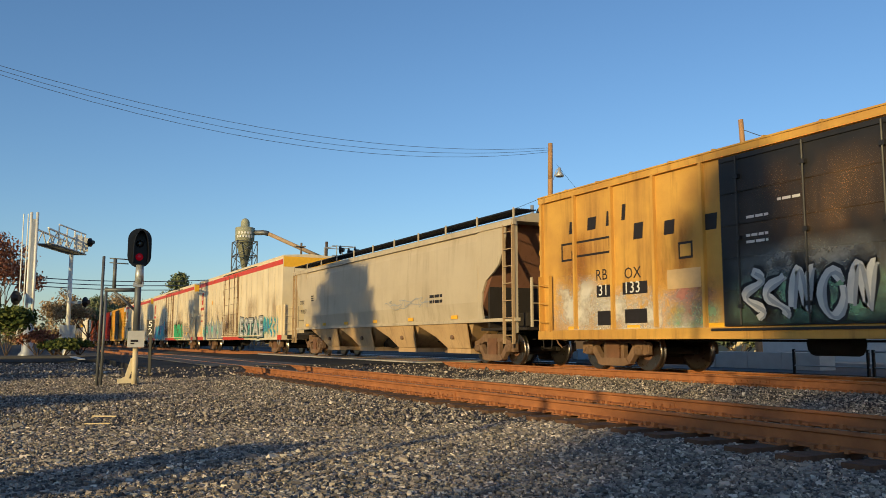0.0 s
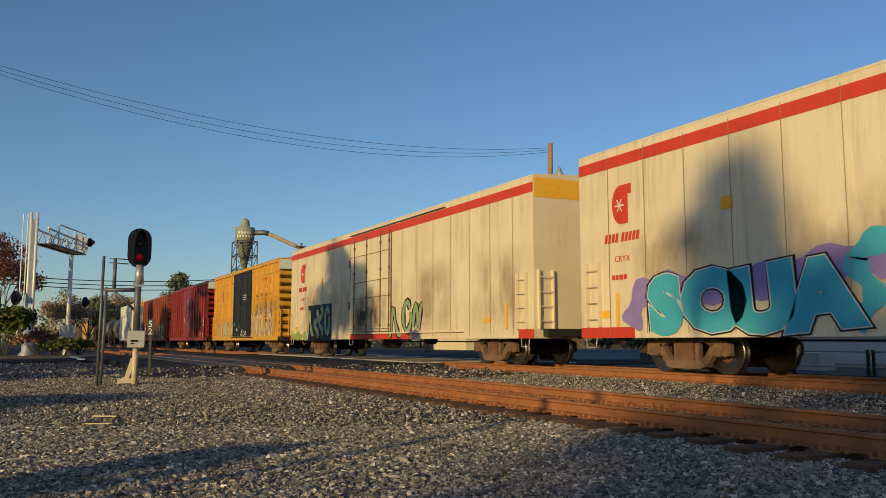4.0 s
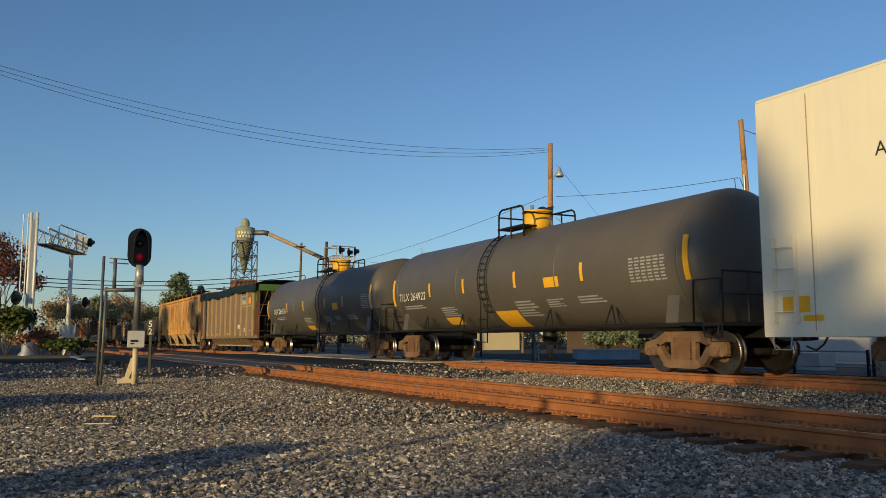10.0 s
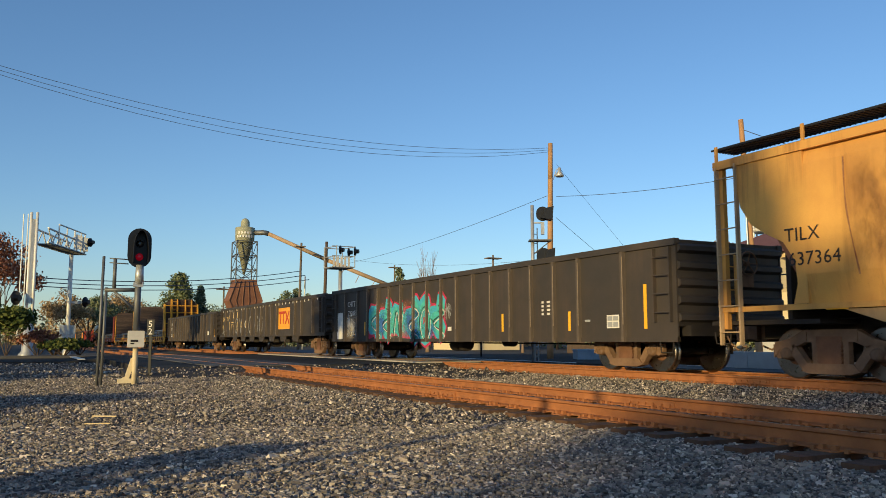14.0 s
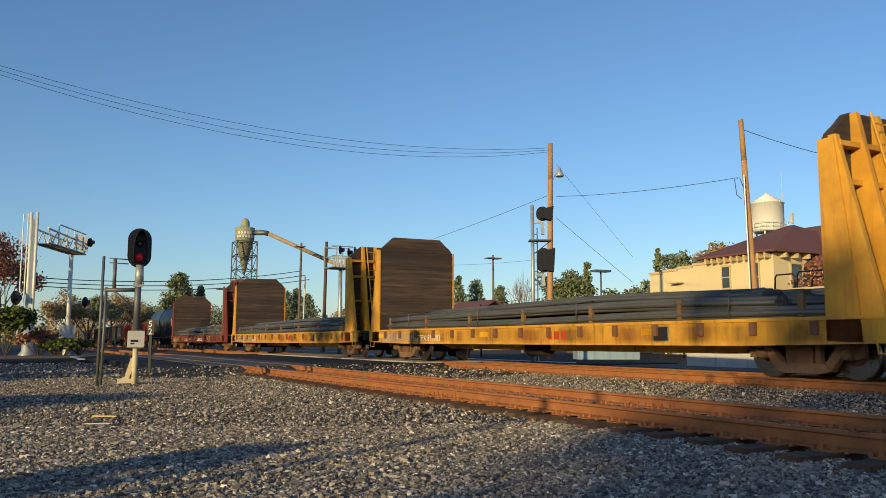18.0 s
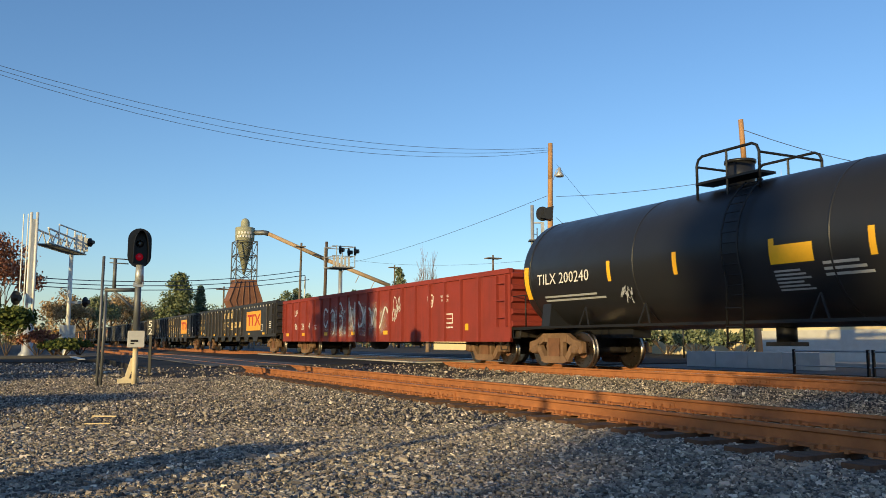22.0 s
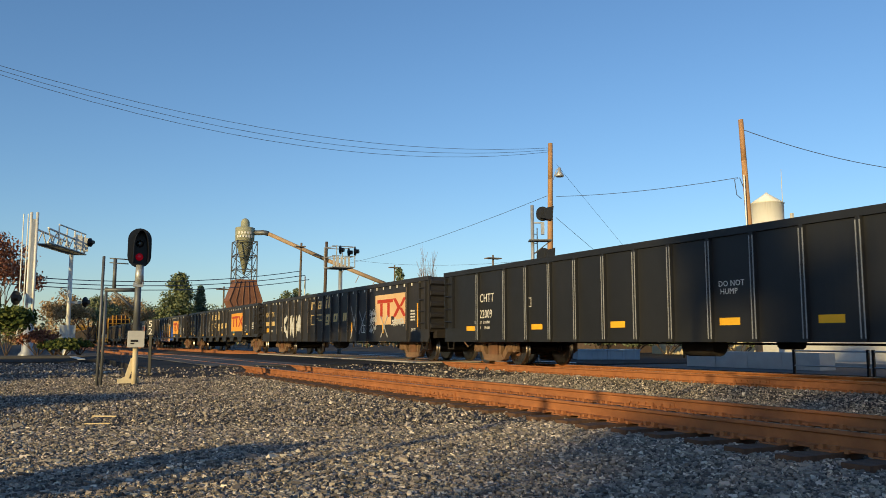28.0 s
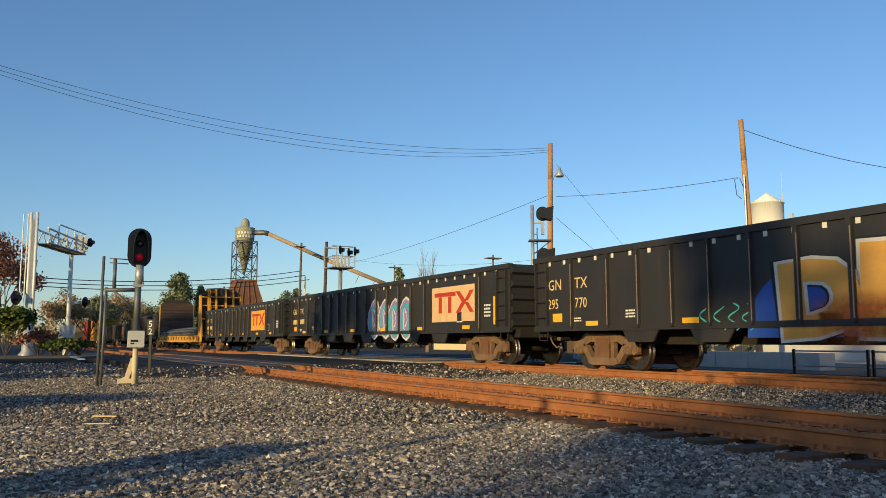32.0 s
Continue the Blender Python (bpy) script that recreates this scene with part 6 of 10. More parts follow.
(c1, h1_), (c2, h2_), (c3, h3_) = CRYO
cryo_marks(c1, h1_, (-9.86, 3.32))
cryo_marks(c2, h2_, (-9.56, 3.30))
cryo_marks(c3, h3_, (-9.24, 3.41))
cloud(c1, -9.0, -1.9, 0.9, 2.0, "mist_teal", yc + 0.002)
for k in range(3):
    x_ = -7.5 + k * 1.75
    zz = [(x_, 0.86), (x_ + 0.28, 1.25), (x_ - 0.1, 2.25), (x_ + 0.55, 1.72), (x_ + 0.9, 1.75), (x_ + 1.45, 2.4), (x_ + 1.25, 1.3), (x_ + 1.55, 0.86)]
    for m_, grow, dy in (("sp_black", 0.06, 0.004), ("sp_silver", 0.0, 0.007)):
        bm = bmesh.new()
        cxm = x_ + 0.75
        prism(bm, [(cxm + (a - cxm) * (1 + grow), 1.4 + (b - 1.4) * (1 + grow)) for a, b in zz], -yc - dy - 0.001, -yc - dy, "y")
        part("sprayed_letter", bm, M[m_], c1, "spiky grey sprayed letter with dark outline")
    strokes(c1, "sp_black", 0.05, yc + 0.008, [[(x_ + 0.4, 1.0), (x_ + 0.6, 1.5), (x_ + 0.95, 1.4), (x_ + 1.05, 1.0)]])
panel(c1, (1.85, 0.84), (7.7, 1.5), M["sp_black"], yc, "paint_field", "black sprayed backing")
cloud(c1, 1.2, 9.3, 0.78, 2.0, "mist_teal", yc + 0.005)
tag(c1, "ESTAE", 1.95, 7.55, 0.98, 2.02, [("sp_black", 0.095), ("sp_silver", 0.06), ("sp_white", -0.02)], yc + 0.008, 14)
spray(c1, (7.48, 0.72)[0], h1_ - 0.4, 0.9, 2.0, [("sp_teal", 0.24, 0), ("sp_blue", 0.07, 0.1)], yc, 15, 5)
scrawl(c1, (-9.16, 0.76)[0], (-7.40, 0.75)[0], 0.9, 1.9, "sp_teal", yc, 16, 3, 0.08)
strokes(c2, "sp_lilac", 0.75, yc + 0.001, [[(-9.0, 1.0), (-8.6, 1.7), (-7.6, 1.8), (-6.0, 1.7), (-4.4, 1.9), (-3.0, 2.0), (-2.4, 1.5), (-2.1, 1.1)]])
tag(c2, "SOUA", -8.5, -3.5, 0.96, 2.0, [("sp_black", 0.12), ("sp_white", 0.1), ("sp_cyan", 0.085)], yc + 0.004, 22)
strokes(c2, "sp_cyan", 0.5, yc + 0.004, [[(-3.6, 0.95), (-3.2, 1.4), (-3.5, 2.0), (-2.9, 2.35)]])
cloud(c2, 1.8, 7.0, 0.78, 2.5, "mist_black", yc + 0.002)
tag(c2, "RGN", 2.4, 5.9, 0.98, 2.08, [("sp_black", 0.105), ("sp_lime", 0.09), ("sp_green", 0.078)], yc + 0.004, 23)
strokes(c2, "sp_green", 0.3, yc + 0.004, [[(2.4, 0.95), (4.0, 0.93), (5.9, 0.98), (6.4, 1.2), (6.6, 1.55)]])
cloud(c2, 6.2, 10.2, 0.95, 2.2, "mist_silver", yc + 0.002)
for k in range(6):
    bars(c2, (6.51, 0.73)[0] + 0.1, 1.0 + k * 0.18, 3.0, 0.05, 1, M["sp_sand"], -yc, 30 + k)
spray(c2, (6.96, 0.73)[0], (10.01, 0.72)[0], 0.85, 1.25, [("sp_black", 0.36, 0), ("sp_silver", 0.3, 0)], yc, 24, 2)
panel(c3, (-8.04, 0.70), ((-6.02, 0.70)[0] + 1.2, 2.3), M["sp_black"], yc, "paint_field", "dark sprayed background field")
spray(c3, (-7.95, 0.70)[0], (-6.02, 0.70)[0] + 1.0, 0.85, 2.2, [("sp_blue", 0.4, 0), ("sp_lime", 0.3, 0), ("sp_white", 0.05, 0.3)], yc + 0.004, 25, 4)
spray(c3, -h3_ + 0.3, -h3_ + 2.6, 0.80, 1.05, [("sp_lime", 0.3, 0)], yc, 27, 4)
spray(c3, -1.0, 4.2, 0.85, 2.1, [("sp_black", 0.4, 0), ("sp_lime", 0.22, 0), ("sp_silver", 0.08, 0.2)], yc, 26, 6)
for c_, sd in ((c1, 501), (c2, 502), (c3, 503)):
    for k in range(4):
        x_ = -2.2 + k * 1.05
        scrawl(c_, x_, x_ + 0.35, 0.95, 1.6 + 0.3 * (k % 2), "rust_mark", yc + 0.03, sd + 10 * k, 2, 0.045, "brown rust stain")
for c_ in (c1, c2, c3):
    cloud(c_, -2.6, 1.7, 0.95, 2.6, "mist_brown", W + 0.061, "grime_stain", "brown grime on the door")
    cloud(c_, -2.4, 0.6, 1.0, 2.0, "mist_soot", W + 0.0625, "grime_stain", "dark grime on the door")
    for k in range(5):
        cloud(c_, -9.5 + k * 4.2, -6.0 + k * 4.2, 0.8, 3.4, "mist_dust", yc + 0.001, "grime_stain", "faint brown grime")
# yellow high-cube boxcar
yb = W - 0.07
for pts, m in (([(0, 0), (0.18, 0), (0.5, 0.42), (0.18, 0.84), (0, 0.84), (0.3, 0.42)], "logo_blue"), ([(0.84, 0), (0.66, 0), (0.36, 0.42), (0.66, 0.84), (0.84, 0.84), (0.54, 0.42)], "ttx_red")):
    o = (-6.02 + (0.12 if m == "ttx_red" else -0.12), 3.17)
    bm = bmesh.new()
    prism(bm, [(o[0] + x * 0.85, o[1] + z * 1.15) for x, z in pts], -yb - 0.006 - (0.003 if m == "ttx_red" else 0), -yb, "y")
    part("emblem_arrow", bm, M[m], fbox)
words(fbox, "next", (-7.36, 3.64), 0.15, M["dark_mark"], yb)
words(fbox, "load", (-7.36, 3.41), 0.15, M["dark_mark"], yb)
words(fbox, "any", (-4.53, 3.69), 0.15, M["dark_mark"], yb)
words(fbox, "road", (-4.53, 3.49), 0.15, M["dark_mark"], yb)
sp = (2 * 7.937 - 0.2) / 16
for k, (hi, lo) in enumerate((("FB", "50"), ("OX", "64"), ("", "10"))):
    xq = -7.837 + (k + 0.5) * sp - 0.2 + (0.12 if k == 0 else 0.0)
    if hi:
        words(fbox, hi, (xq, 2.31), 0.24, M["dark_mark"], yb, 1.1)
    words(fbox, lo, (xq, 1.92), 0.24, M["dark_mark"], yb, 1.1)
o, e = (4.37, 3.59), (6.23, 4.10)
skew_blocks(fbox, [(o[0], o[1] + 0.45, 0.95, 0.14), (o[0] + 0.22, o[1], 0.15, 0.45), (o[0] + 0.68, o[1], 0.15, 0.45)], M["ttx_red"], yb, 0.0)
for u in (1.02, 1.3):
    bm = bmesh.new()
    prism(bm, [(o[0] + u, o[1]), (o[0] + u + 0.15, o[1]), (o[0] + u + 0.4, o[1] + 0.3), (o[0] + u + 0.15, o[1] + 0.6), (o[0] + u, o[1] + 0.6), (o[0] + u + 0.25, o[1] + 0.3)], -yb - 0.005, -yb, "y")
    part("emblem_chevron", bm, M["ttx_red"], fbox)
words(fbox, "Railcar Pooling Experts", (3.14, 3.14), 0.235, M["dark_mark"], yb, 0.95)
for k, tx in enumerate(("CLOSE AND LOCK", "DOORS BEFORE", "MOVING CAR")):
    q = (0.51, 3.36)
    words(fbox, tx, (q[0] + k * 0.06, q[1] - k * 0.13), 0.075, M["white_mark"], W + 0.061)
for k, (px_, pz) in enumerate(((0.2, 1.6), (0.9, 1.3), (1.6, 1.5), (2.2, 1.2))):
    bars(fbox, -1.9 + px_, pz, 0.24, 0.18, 3, M["white_mark"], -W - 0.062, 60 + k)
cloud(fbox, -7.2, -2.2, 0.8, 2.2, "mist_silver", yb + 0.002)
cloud(fbox, 1.9, 8.3, 0.75, 2.9, "mist_silver", yb + 0.002)
cloud(fbox, 2.3, 8.0, 1.4, 3.2, "mist_soot", yb + 0.0015)
for q in ((2.4, 1.0), (3.5, 1.1), (4.6, 0.9), (5.7, 1.1), (6.7, 1.0)):
    strokes(fbox, "sp_white", 0.07, yb + 0.03, [[(q[0], 0.9), (q[0] + 0.15, q[1] + 0.9), (q[0] + 0.5, q[1] + 1.2), (q[0] + 0.75, q[1] + 0.5), (q[0] + 1.0, 0.9)], [(q[0] + 0.3, 1.0), (q[0] + 0.45, 1.6), (q[0] + 0.65, 1.3)]])
spray(fbox, (-6.83, 0.74)[0], (-2.39, 0.73)[0], 0.86, 1.95, [("sp_silver", 0.30, 0), ("sp_white", 0.16, 0.1), ("sp_lime", 0.05, 0.2)], yb, 61, 9)
spray(fbox, (1.80, 0.74)[0], (7.76, 0.73)[0], 0.86, 2.3, [("sp_black", 0.4, 0), ("sp_silver", 0.34, 0.1), ("sp_sand", 0.2, 0.2), ("sp_white", 0.10, 0)], yb, 62, 12)
spray(fbox, 0.2, 1.6, 0.95, 1.3, [("sp_white", 0.08, 0)], W + 0.06, 63, 3)
reflectors(fbox, (-6.8, 2.6, 4.6, 6.6), 0.92, yb)
# maroon boxcar
for k, (hi, lo) in enumerate((("SC", "11"), ("FX", "54"), ("", "74"))):
    xq = -7.837 + (k + 0.5) * sp - 0.2 + (0.12 if k == 0 else 0.0)
    if hi:
        words(scfx, hi, (xq, 2.51), 0.22, M["white_mark"], yb, 1.1)
    words(scfx, lo, (xq, 2.03), 0.22, M["white_mark"], yb, 1.1)
for k, tx in enumerate(("CLOSE AND LOCK", "DOOR BEFORE", "MOVING CAR")):
    words(scfx, tx, (0.0 + k * 0.1, 3.86 - k * 0.15), 0.085, M["white_mark"], W + 0.062)
for k, (x, z, w_, hh, n) in enumerate(((-1.75, 2.75, 0.22, 0.3, 4), (0.0, 1.98, 0.35, 0.06, 1), (-0.9, 2.45, 0.5, 0.05, 1), (0.95, 1.75, 0.4, 0.2, 3), (5.78, 1.78, 0.14, 0.66, 7), (6.12, 1.78, 0.18, 0.66, 7), (5.9, 0.86, 0.22, 0.2, 3), (5.03, 1.1, 0.3, 0.26, 4), (-6.55, 1.45, 0.3, 0.2, 2), (-5.6, 1.45, 0.3, 0.2, 2), (-6.2, 0.95, 0.25, 0.12, 2), (-4.4, 0.95, 0.5, 0.12, 2), (-2.6, 1.0, 0.2, 0.1, 1), (-1.2, 1.9, 0.5, 0.05, 1))):
    bars(scfx, x, z, w_, hh, n, M["white_mark"], -(W + 0.062 if -2.04 < x < 1.7 else yb), 70 + k)
panel(scfx, (-0.55, 2.02), (-0.3, 2.25), M["white_mark"], W + 0.061, "data_panel")
panel(scfx, (0.24, 2.33), (0.34, 2.43), M["sp_orange"], W + 0.061, "notice_plate")
bm = bmesh.new()
prism(bm, [(-0.78 + 0.09 * math.cos(k * math.tau / 18), 2.36 + 0.09 * math.sin(k * math.tau / 18)) for k in range(18)], -W - 0.066, -W - 0.061, "y")
part("round_mark", bm, M["white_mark"], scfx)
for k in range(7):
    cloud(scfx, -8.0 + k * 2.3, -5.4 + k * 2.3, 0.75, 1.9, "mist_rust", yb + 0.001, "grime_stain", "faint brown dust")
panel(scfx, (5.92, 1.12), (6.2, 1.25), M["white_mark"], yb, "data_panel")
for x in (-7.3, -4.9, 2.4, 4.92):
    plate(scfx, "reflector", x - 0.05, x + 0.05, 1.1, 1.6, M["reflector"], -yb)
for x in (-1.7, 1.4):
    plate(scfx, "reflector", x - 0.05, x + 0.05, 1.3, 1.85, M["reflector"], -W - 0.061)
panel(scfx, (-4.25, 2.05), (-4.0, 2.3), M["white_mark"], yb, "data_panel")
# rusty boxcar
panel(coer, (-7.21, 2.27), (-6.35, 2.49), M["white_mark"], yb, "number_patch")
words(coer, "COER", (-7.18, 2.28), 0.2, M["dark_mark"], yb + 0.005, 0.95)
for q in (((-7.07, 1.83), (-6.46, 2.07)), ((-6.02, 1.79), (-5.39, 2.04))):
    panel(coer, *q, M["white_mark"], yb, "number_patch")
words(coer, "171", (-7.03, 1.84), 0.2, M["dark_mark"], yb + 0.005, 0.9)
words(coer, "741", (-5.99, 1.80), 0.2, M["dark_mark"], yb + 0.005, 0.9)
for k, (x_, z_, w_) in enumerate(((-5.0, 3.0, 1.5), (-3.2, 2.6, 1.2), (-1.6, 2.9, 1.6), (0.3, 2.4, 1.4), (2.2, 2.0, 1.7), (3.9, 2.2, 1.8), (5.9, 2.4, 1.5), (-7.6, 2.6, 1.6))):
    cloud(coer, x_, x_ + w_, z_ - 0.9, 4.6, "mist_soot", (W + 0.0625 if -1.9 < x_ < 1.9 else yb + 0.001), "soot_stain", "dark soot stain")
cloud(coer, -7.6, -1.9, 0.8, 2.2, "mist_white", yb + 0.002)
cloud(coer, -6.9, -3.0, 0.85, 1.7, "mist_orange", yb + 0.0025)
cloud(coer, 1.9, 7.2, 0.75, 2.4, "mist_green", yb + 0.002)
cloud(coer, 2.1, 4.4, 0.9, 2.2, "mist_blue", yb + 0.0025)
cloud(coer, 5.4, 7.6, 0.85, 1.9, "mist_orange", yb + 0.0028)
cloud(coer, 2.4, 6.6, 0.8, 1.8, "mist_teal", yb + 0.003)
spray(coer, (-7.51, 0.66)[0], (-1.95, 0.66)[0], 0.86, 1.9, [("sp_sand", 0.1, 0), ("sp_silver", 0.05, 0.4)], yb + 0.004, 81, 9)
strokes(coer, "sp_white", 0.06, yb + 0.088, [[(2.1, 1.1), (2.15, 2.1), (2.4, 1.6), (2.7, 1.0)], [(3.0, 2.1), (3.5, 1.9), (3.9, 2.15), (4.6, 1.95), (5.2, 2.2), (5.6, 1.8), (5.9, 2.25)]])
strokes(coer, "sp_teal", 0.3, yb + 0.005, [[(2.9, 1.0), (3.2, 1.7), (3.7, 1.9)], [(5.3, 1.0), (5.5, 1.6), (5.8, 1.9)], [(3.4, 0.95), (4.6, 0.9), (6.4, 0.95)]])
strokes(coer, "sp_blue", 0.2, yb + 0.009, [[(2.25, 1.9), (2.4, 1.4), (2.8, 1.1)], [(3.7, 1.95), (4.3, 1.9)]])
strokes(coer, "sp_orange", 0.16, yb + 0.012, [[(2.6, 1.0), (2.65, 1.5)], [(6.1, 1.2), (6.2, 1.7)]])
panel(coer, (4.02, 1.05), (5.11, 1.58), M["dark_mark"], yb + 0.012, "data_panel", "black data stencil panel")
q = (4.34, 1.13)
part("data_frame", boxes((q[0], q[0] + 0.4, -yb - 0.02, -yb - 0.017, q[1], q[1] + 0.04), (q[0], q[0] + 0.4, -yb - 0.02, -yb - 0.017, q[1] + 0.33, q[1] + 0.37), (q[0], q[0] + 0.04, -yb - 0.02, -yb - 0.017, q[1], q[1] + 0.37), (q[0] + 0.36, q[0] + 0.4, -yb - 0.02, -yb - 0.017, q[1], q[1] + 0.37)), M["white_mark"], coer)
panel(coer, (-3.49, 1.14), (-2.73, 1.52), M["dark_mark"], yb + 0.01, "data_panel")
panel(coer, (0.41, 1.55), (0.67, 1.83), M["sp_orange"], W + 0.061, "notice_plate")
panel(coer, (0.70, 1.51), (1.11, 1.81), M["dark_mark"], W + 0.061, "data_panel")
for k, q in enumerate(((-2.66, 2.63), (-0.74, 2.47), (0.30, 2.32), (5.53, 2.01), (5.91, 1.93))):
    bars(coer, q[0], q[1], 0.16, 0.4, 5, M["sp_sand"], -(W + 0.062 if k in (0, 1, 2) else yb), 84 + k)
scrawl(coer, (6.49, 2.15)[0], (6.91, 2.11)[0], 2.2, 2.6, "sp_silver", yb, 85, 2, 0.03)
# white refrigerator car
yc = W - 0.015
words(armn, "ARMN", (-7.87, 3.60), 0.235, M["dark_mark"], yc, 0.95)
words(armn, "112298", (-6.04, 3.66), 0.235, M["dark_mark"], yc, 0.9)
for k, tx in enumerate(("CLOSE AND LOCK", "DOOR BEFORE", "MOVING CAR")):
    words(armn, tx, (0.35 + k * 0.05, 2.75 - k * 0.16), 0.08, M["dark_mark"], W + 0.056)
words(armn, "BUILDING AMERICA", (7.52, 3.13), 0.2, M["dark_mark"], yc, 0.8)
o, e = (8.25, 3.47), (8.96, 4.10)
sw, sh = e[0] - o[0], e[1] - o[1]
bm = bmesh.new()
prism(bm, [(o[0] + sw * u, o[1] + sh * v) for u, v in ((0.5, 0.0), (0.82, 0.1), (0.98, 0.3), (0.92, 0.55), (1.0, 0.82), (0.85, 0.88), (0.75, 1.0), (0.5, 0.93), (0.25, 1.0), (0.15, 0.88), (0.0, 0.82), (0.08, 0.55), (0.02, 0.3), (0.18, 0.1))], -yc - 0.004, -yc, "y")
sd = part("shield_emblem", bm, M["white_mark"], armn, "shield with blue top and red stripes")
part("shield_top", boxes((o[0] + sw * 0.06, o[0] + sw * 0.94, -yc - 0.008, -yc - 0.004, o[1] + sh * 0.55, o[1] + sh * 0.9)), M["shield_blue"], sd)
for k in range(5):
    u = 0.14 + k * 0.155
    part("shield_stripe", boxes((o[0] + sw * u, o[0] + sw * (u + 0.08), -yc - 0.008, -yc - 0.004, o[1] + sh * (0.06 if 0 < k < 4 else 0.16), o[1] + sh * 0.55)), M["cryo_red"], sd)
reflectors(armn, ((-9.15, 1.16)[0], (-5.91, 1.12)[0], (-2.80, 1.07)[0], (3.51, 0.98)[0], (6.72, 0.93)[0]), 1.02, yc, None, 0.4, 0.1)
panel(armn, (-9.77, 1.17), (-9.21, 1.45), M["reflector"], yc, "notice_plate")
panel(armn, (9.67, 1.18), ((9.92, 1.41)[0] + 0.3, (9.92, 1.41)[1]), M["reflector"], yc, "notice_plate")
panel(armn, (9.38, 1.00), ((9.90, 1.09)[0] + 0.2, (9.90, 1.09)[1]), M["reflector"], yc, "reflector")
for k, q in enumerate(((7.25, 0.80), (8.55, 1.21), (6.43, 3.80), (6.38, 1.92), (7.88, 0.80))):
    bars(armn, q[0], q[1], 0.35 if k < 2 else 0.12, 0.25, 3, M["sp_silver"], -yc, 90 + k)


def on_tank(c, x0, x1, a0, a1, material, r, zc, name="marking", label=""):
    """A patch that follows the barrel: a0 and a1 are degrees up from level on the near side."""
    bm = bmesh.new()
    n = 6
    pts = []
    for k in range(n + 1):
        a = radians(a0 + (a1 - a0) * k / n)
        pts.append((-math.cos(a) * (r + 0.004), zc + math.sin(a) * (r + 0.004)))
    for p, q in zip(pts[:-1], pts[1:]):
        v = [bm.verts.new((x, *s)) for x, s in ((x0, p), (x1, p), (x1, q), (x0, q))]
        bm.faces.new(v)
    part(name, bm, material, c, label)


def print_block(c, x0, x1, a0, a1, rows):
    """Rows of small print on the barrel, too small to read."""
    for i in range(rows):
        d = (a1 - a0) / rows
        on_tank(c, x0, x1 - (x1 - x0) * 0.12 * (i % 3), a0 + i * d, a0 + i * d + d * 0.5, M["sp_silver"], 1.5, 2.44)


for c, dx, num, bars_x, panels, prints in (
        (tk1, -0.36, "264922", (-4.1, -1.8, 1.13, 4.15), ((2.53, 3.18, -15, -5), (-0.34, 0.83, -66, -37), (-3.63, -2.67, -55, -42)), ((-3.55, -2.51, -40, -26, 5), (0.91, 1.94, -46, -25, 6), (2.45, 3.19, -36, -26, 4), (3.81, 4.83, -34, -25, 3))),
        (tk2, 0.42, "264956", (-4.2, -1.55, 1.53, 3.8), ((2.52, 3.18, -16, -5), (-2.0, -1.0, -55, -43)), ((-1.85, -0.73, -38, -25, 4), (1.04, 2.07, -43, -25, 5), (2.45, 3.23, -35, -26, 4), (4.0, 5.0, -35, -25, 3)))):
    for x in bars_x:
        on_tank(c, x + dx - 0.06, x + dx + 0.06, -12, 5, M["reflector"], 1.5, 2.44, "reflector")
    for x in (-7.36, 7.3):
        on_tank(c, x - 0.08, x + 0.08, -20, 16, M["reflector"], 1.5, 2.44, "reflector")
    words(c, "TILX " + num, (-6.46 + dx, 2.06), 0.27, M["white_mark"], 1.507)
    print_block(c, -6.2 + dx, -4.6 + dx, -26, -20, 2)
    for x0, x1, a0, a1 in panels:
        on_tank(c, x0 + dx, x1 + dx, a0, a1, M["reflector"], 1.5, 2.44, "notice_panel", "yellow notice panel")
    for q in prints:
        print_block(c, q[0] + dx, q[1] + dx, *q[2:])
    for i in range(6):
        print_block(c, 5.9 + dx + i * 0.2, 6.06 + dx + i * 0.2, -18, 4, 8)
for x in (-6.75, -3.33, -1.18, 1.3, 3.28, 6.75):
    w_ = 0.1 if abs(x) > 6 else 0.06
    on_tank(tk3, x - w_, x + w_, -26 if abs(x) > 6 else -15, 7 if abs(x) > 6 else 3, M["reflector"], 1.5, 2.44, "reflector")
words(tk3, "TILX 200240", (-6.23, 2.12), 0.28, M["white_mark"], 1.507)
on_tank(tk3, 1.36, 2.16, -15, -2, M["reflector"], 1.5, 2.44, "notice_panel", "yellow notice panel")
print_block(tk3, -6.08, -3.64, -30, -22, 2)
print_block(tk3, 1.27, 2.01, -35, -18, 6)
print_block(tk3, 2.31, 3.21, -26, -14, 3)
scrawl(tk3, -2.98, -2.5, 1.5, 1.95, "sp_silver", 1.44, 95, 2, 0.03)
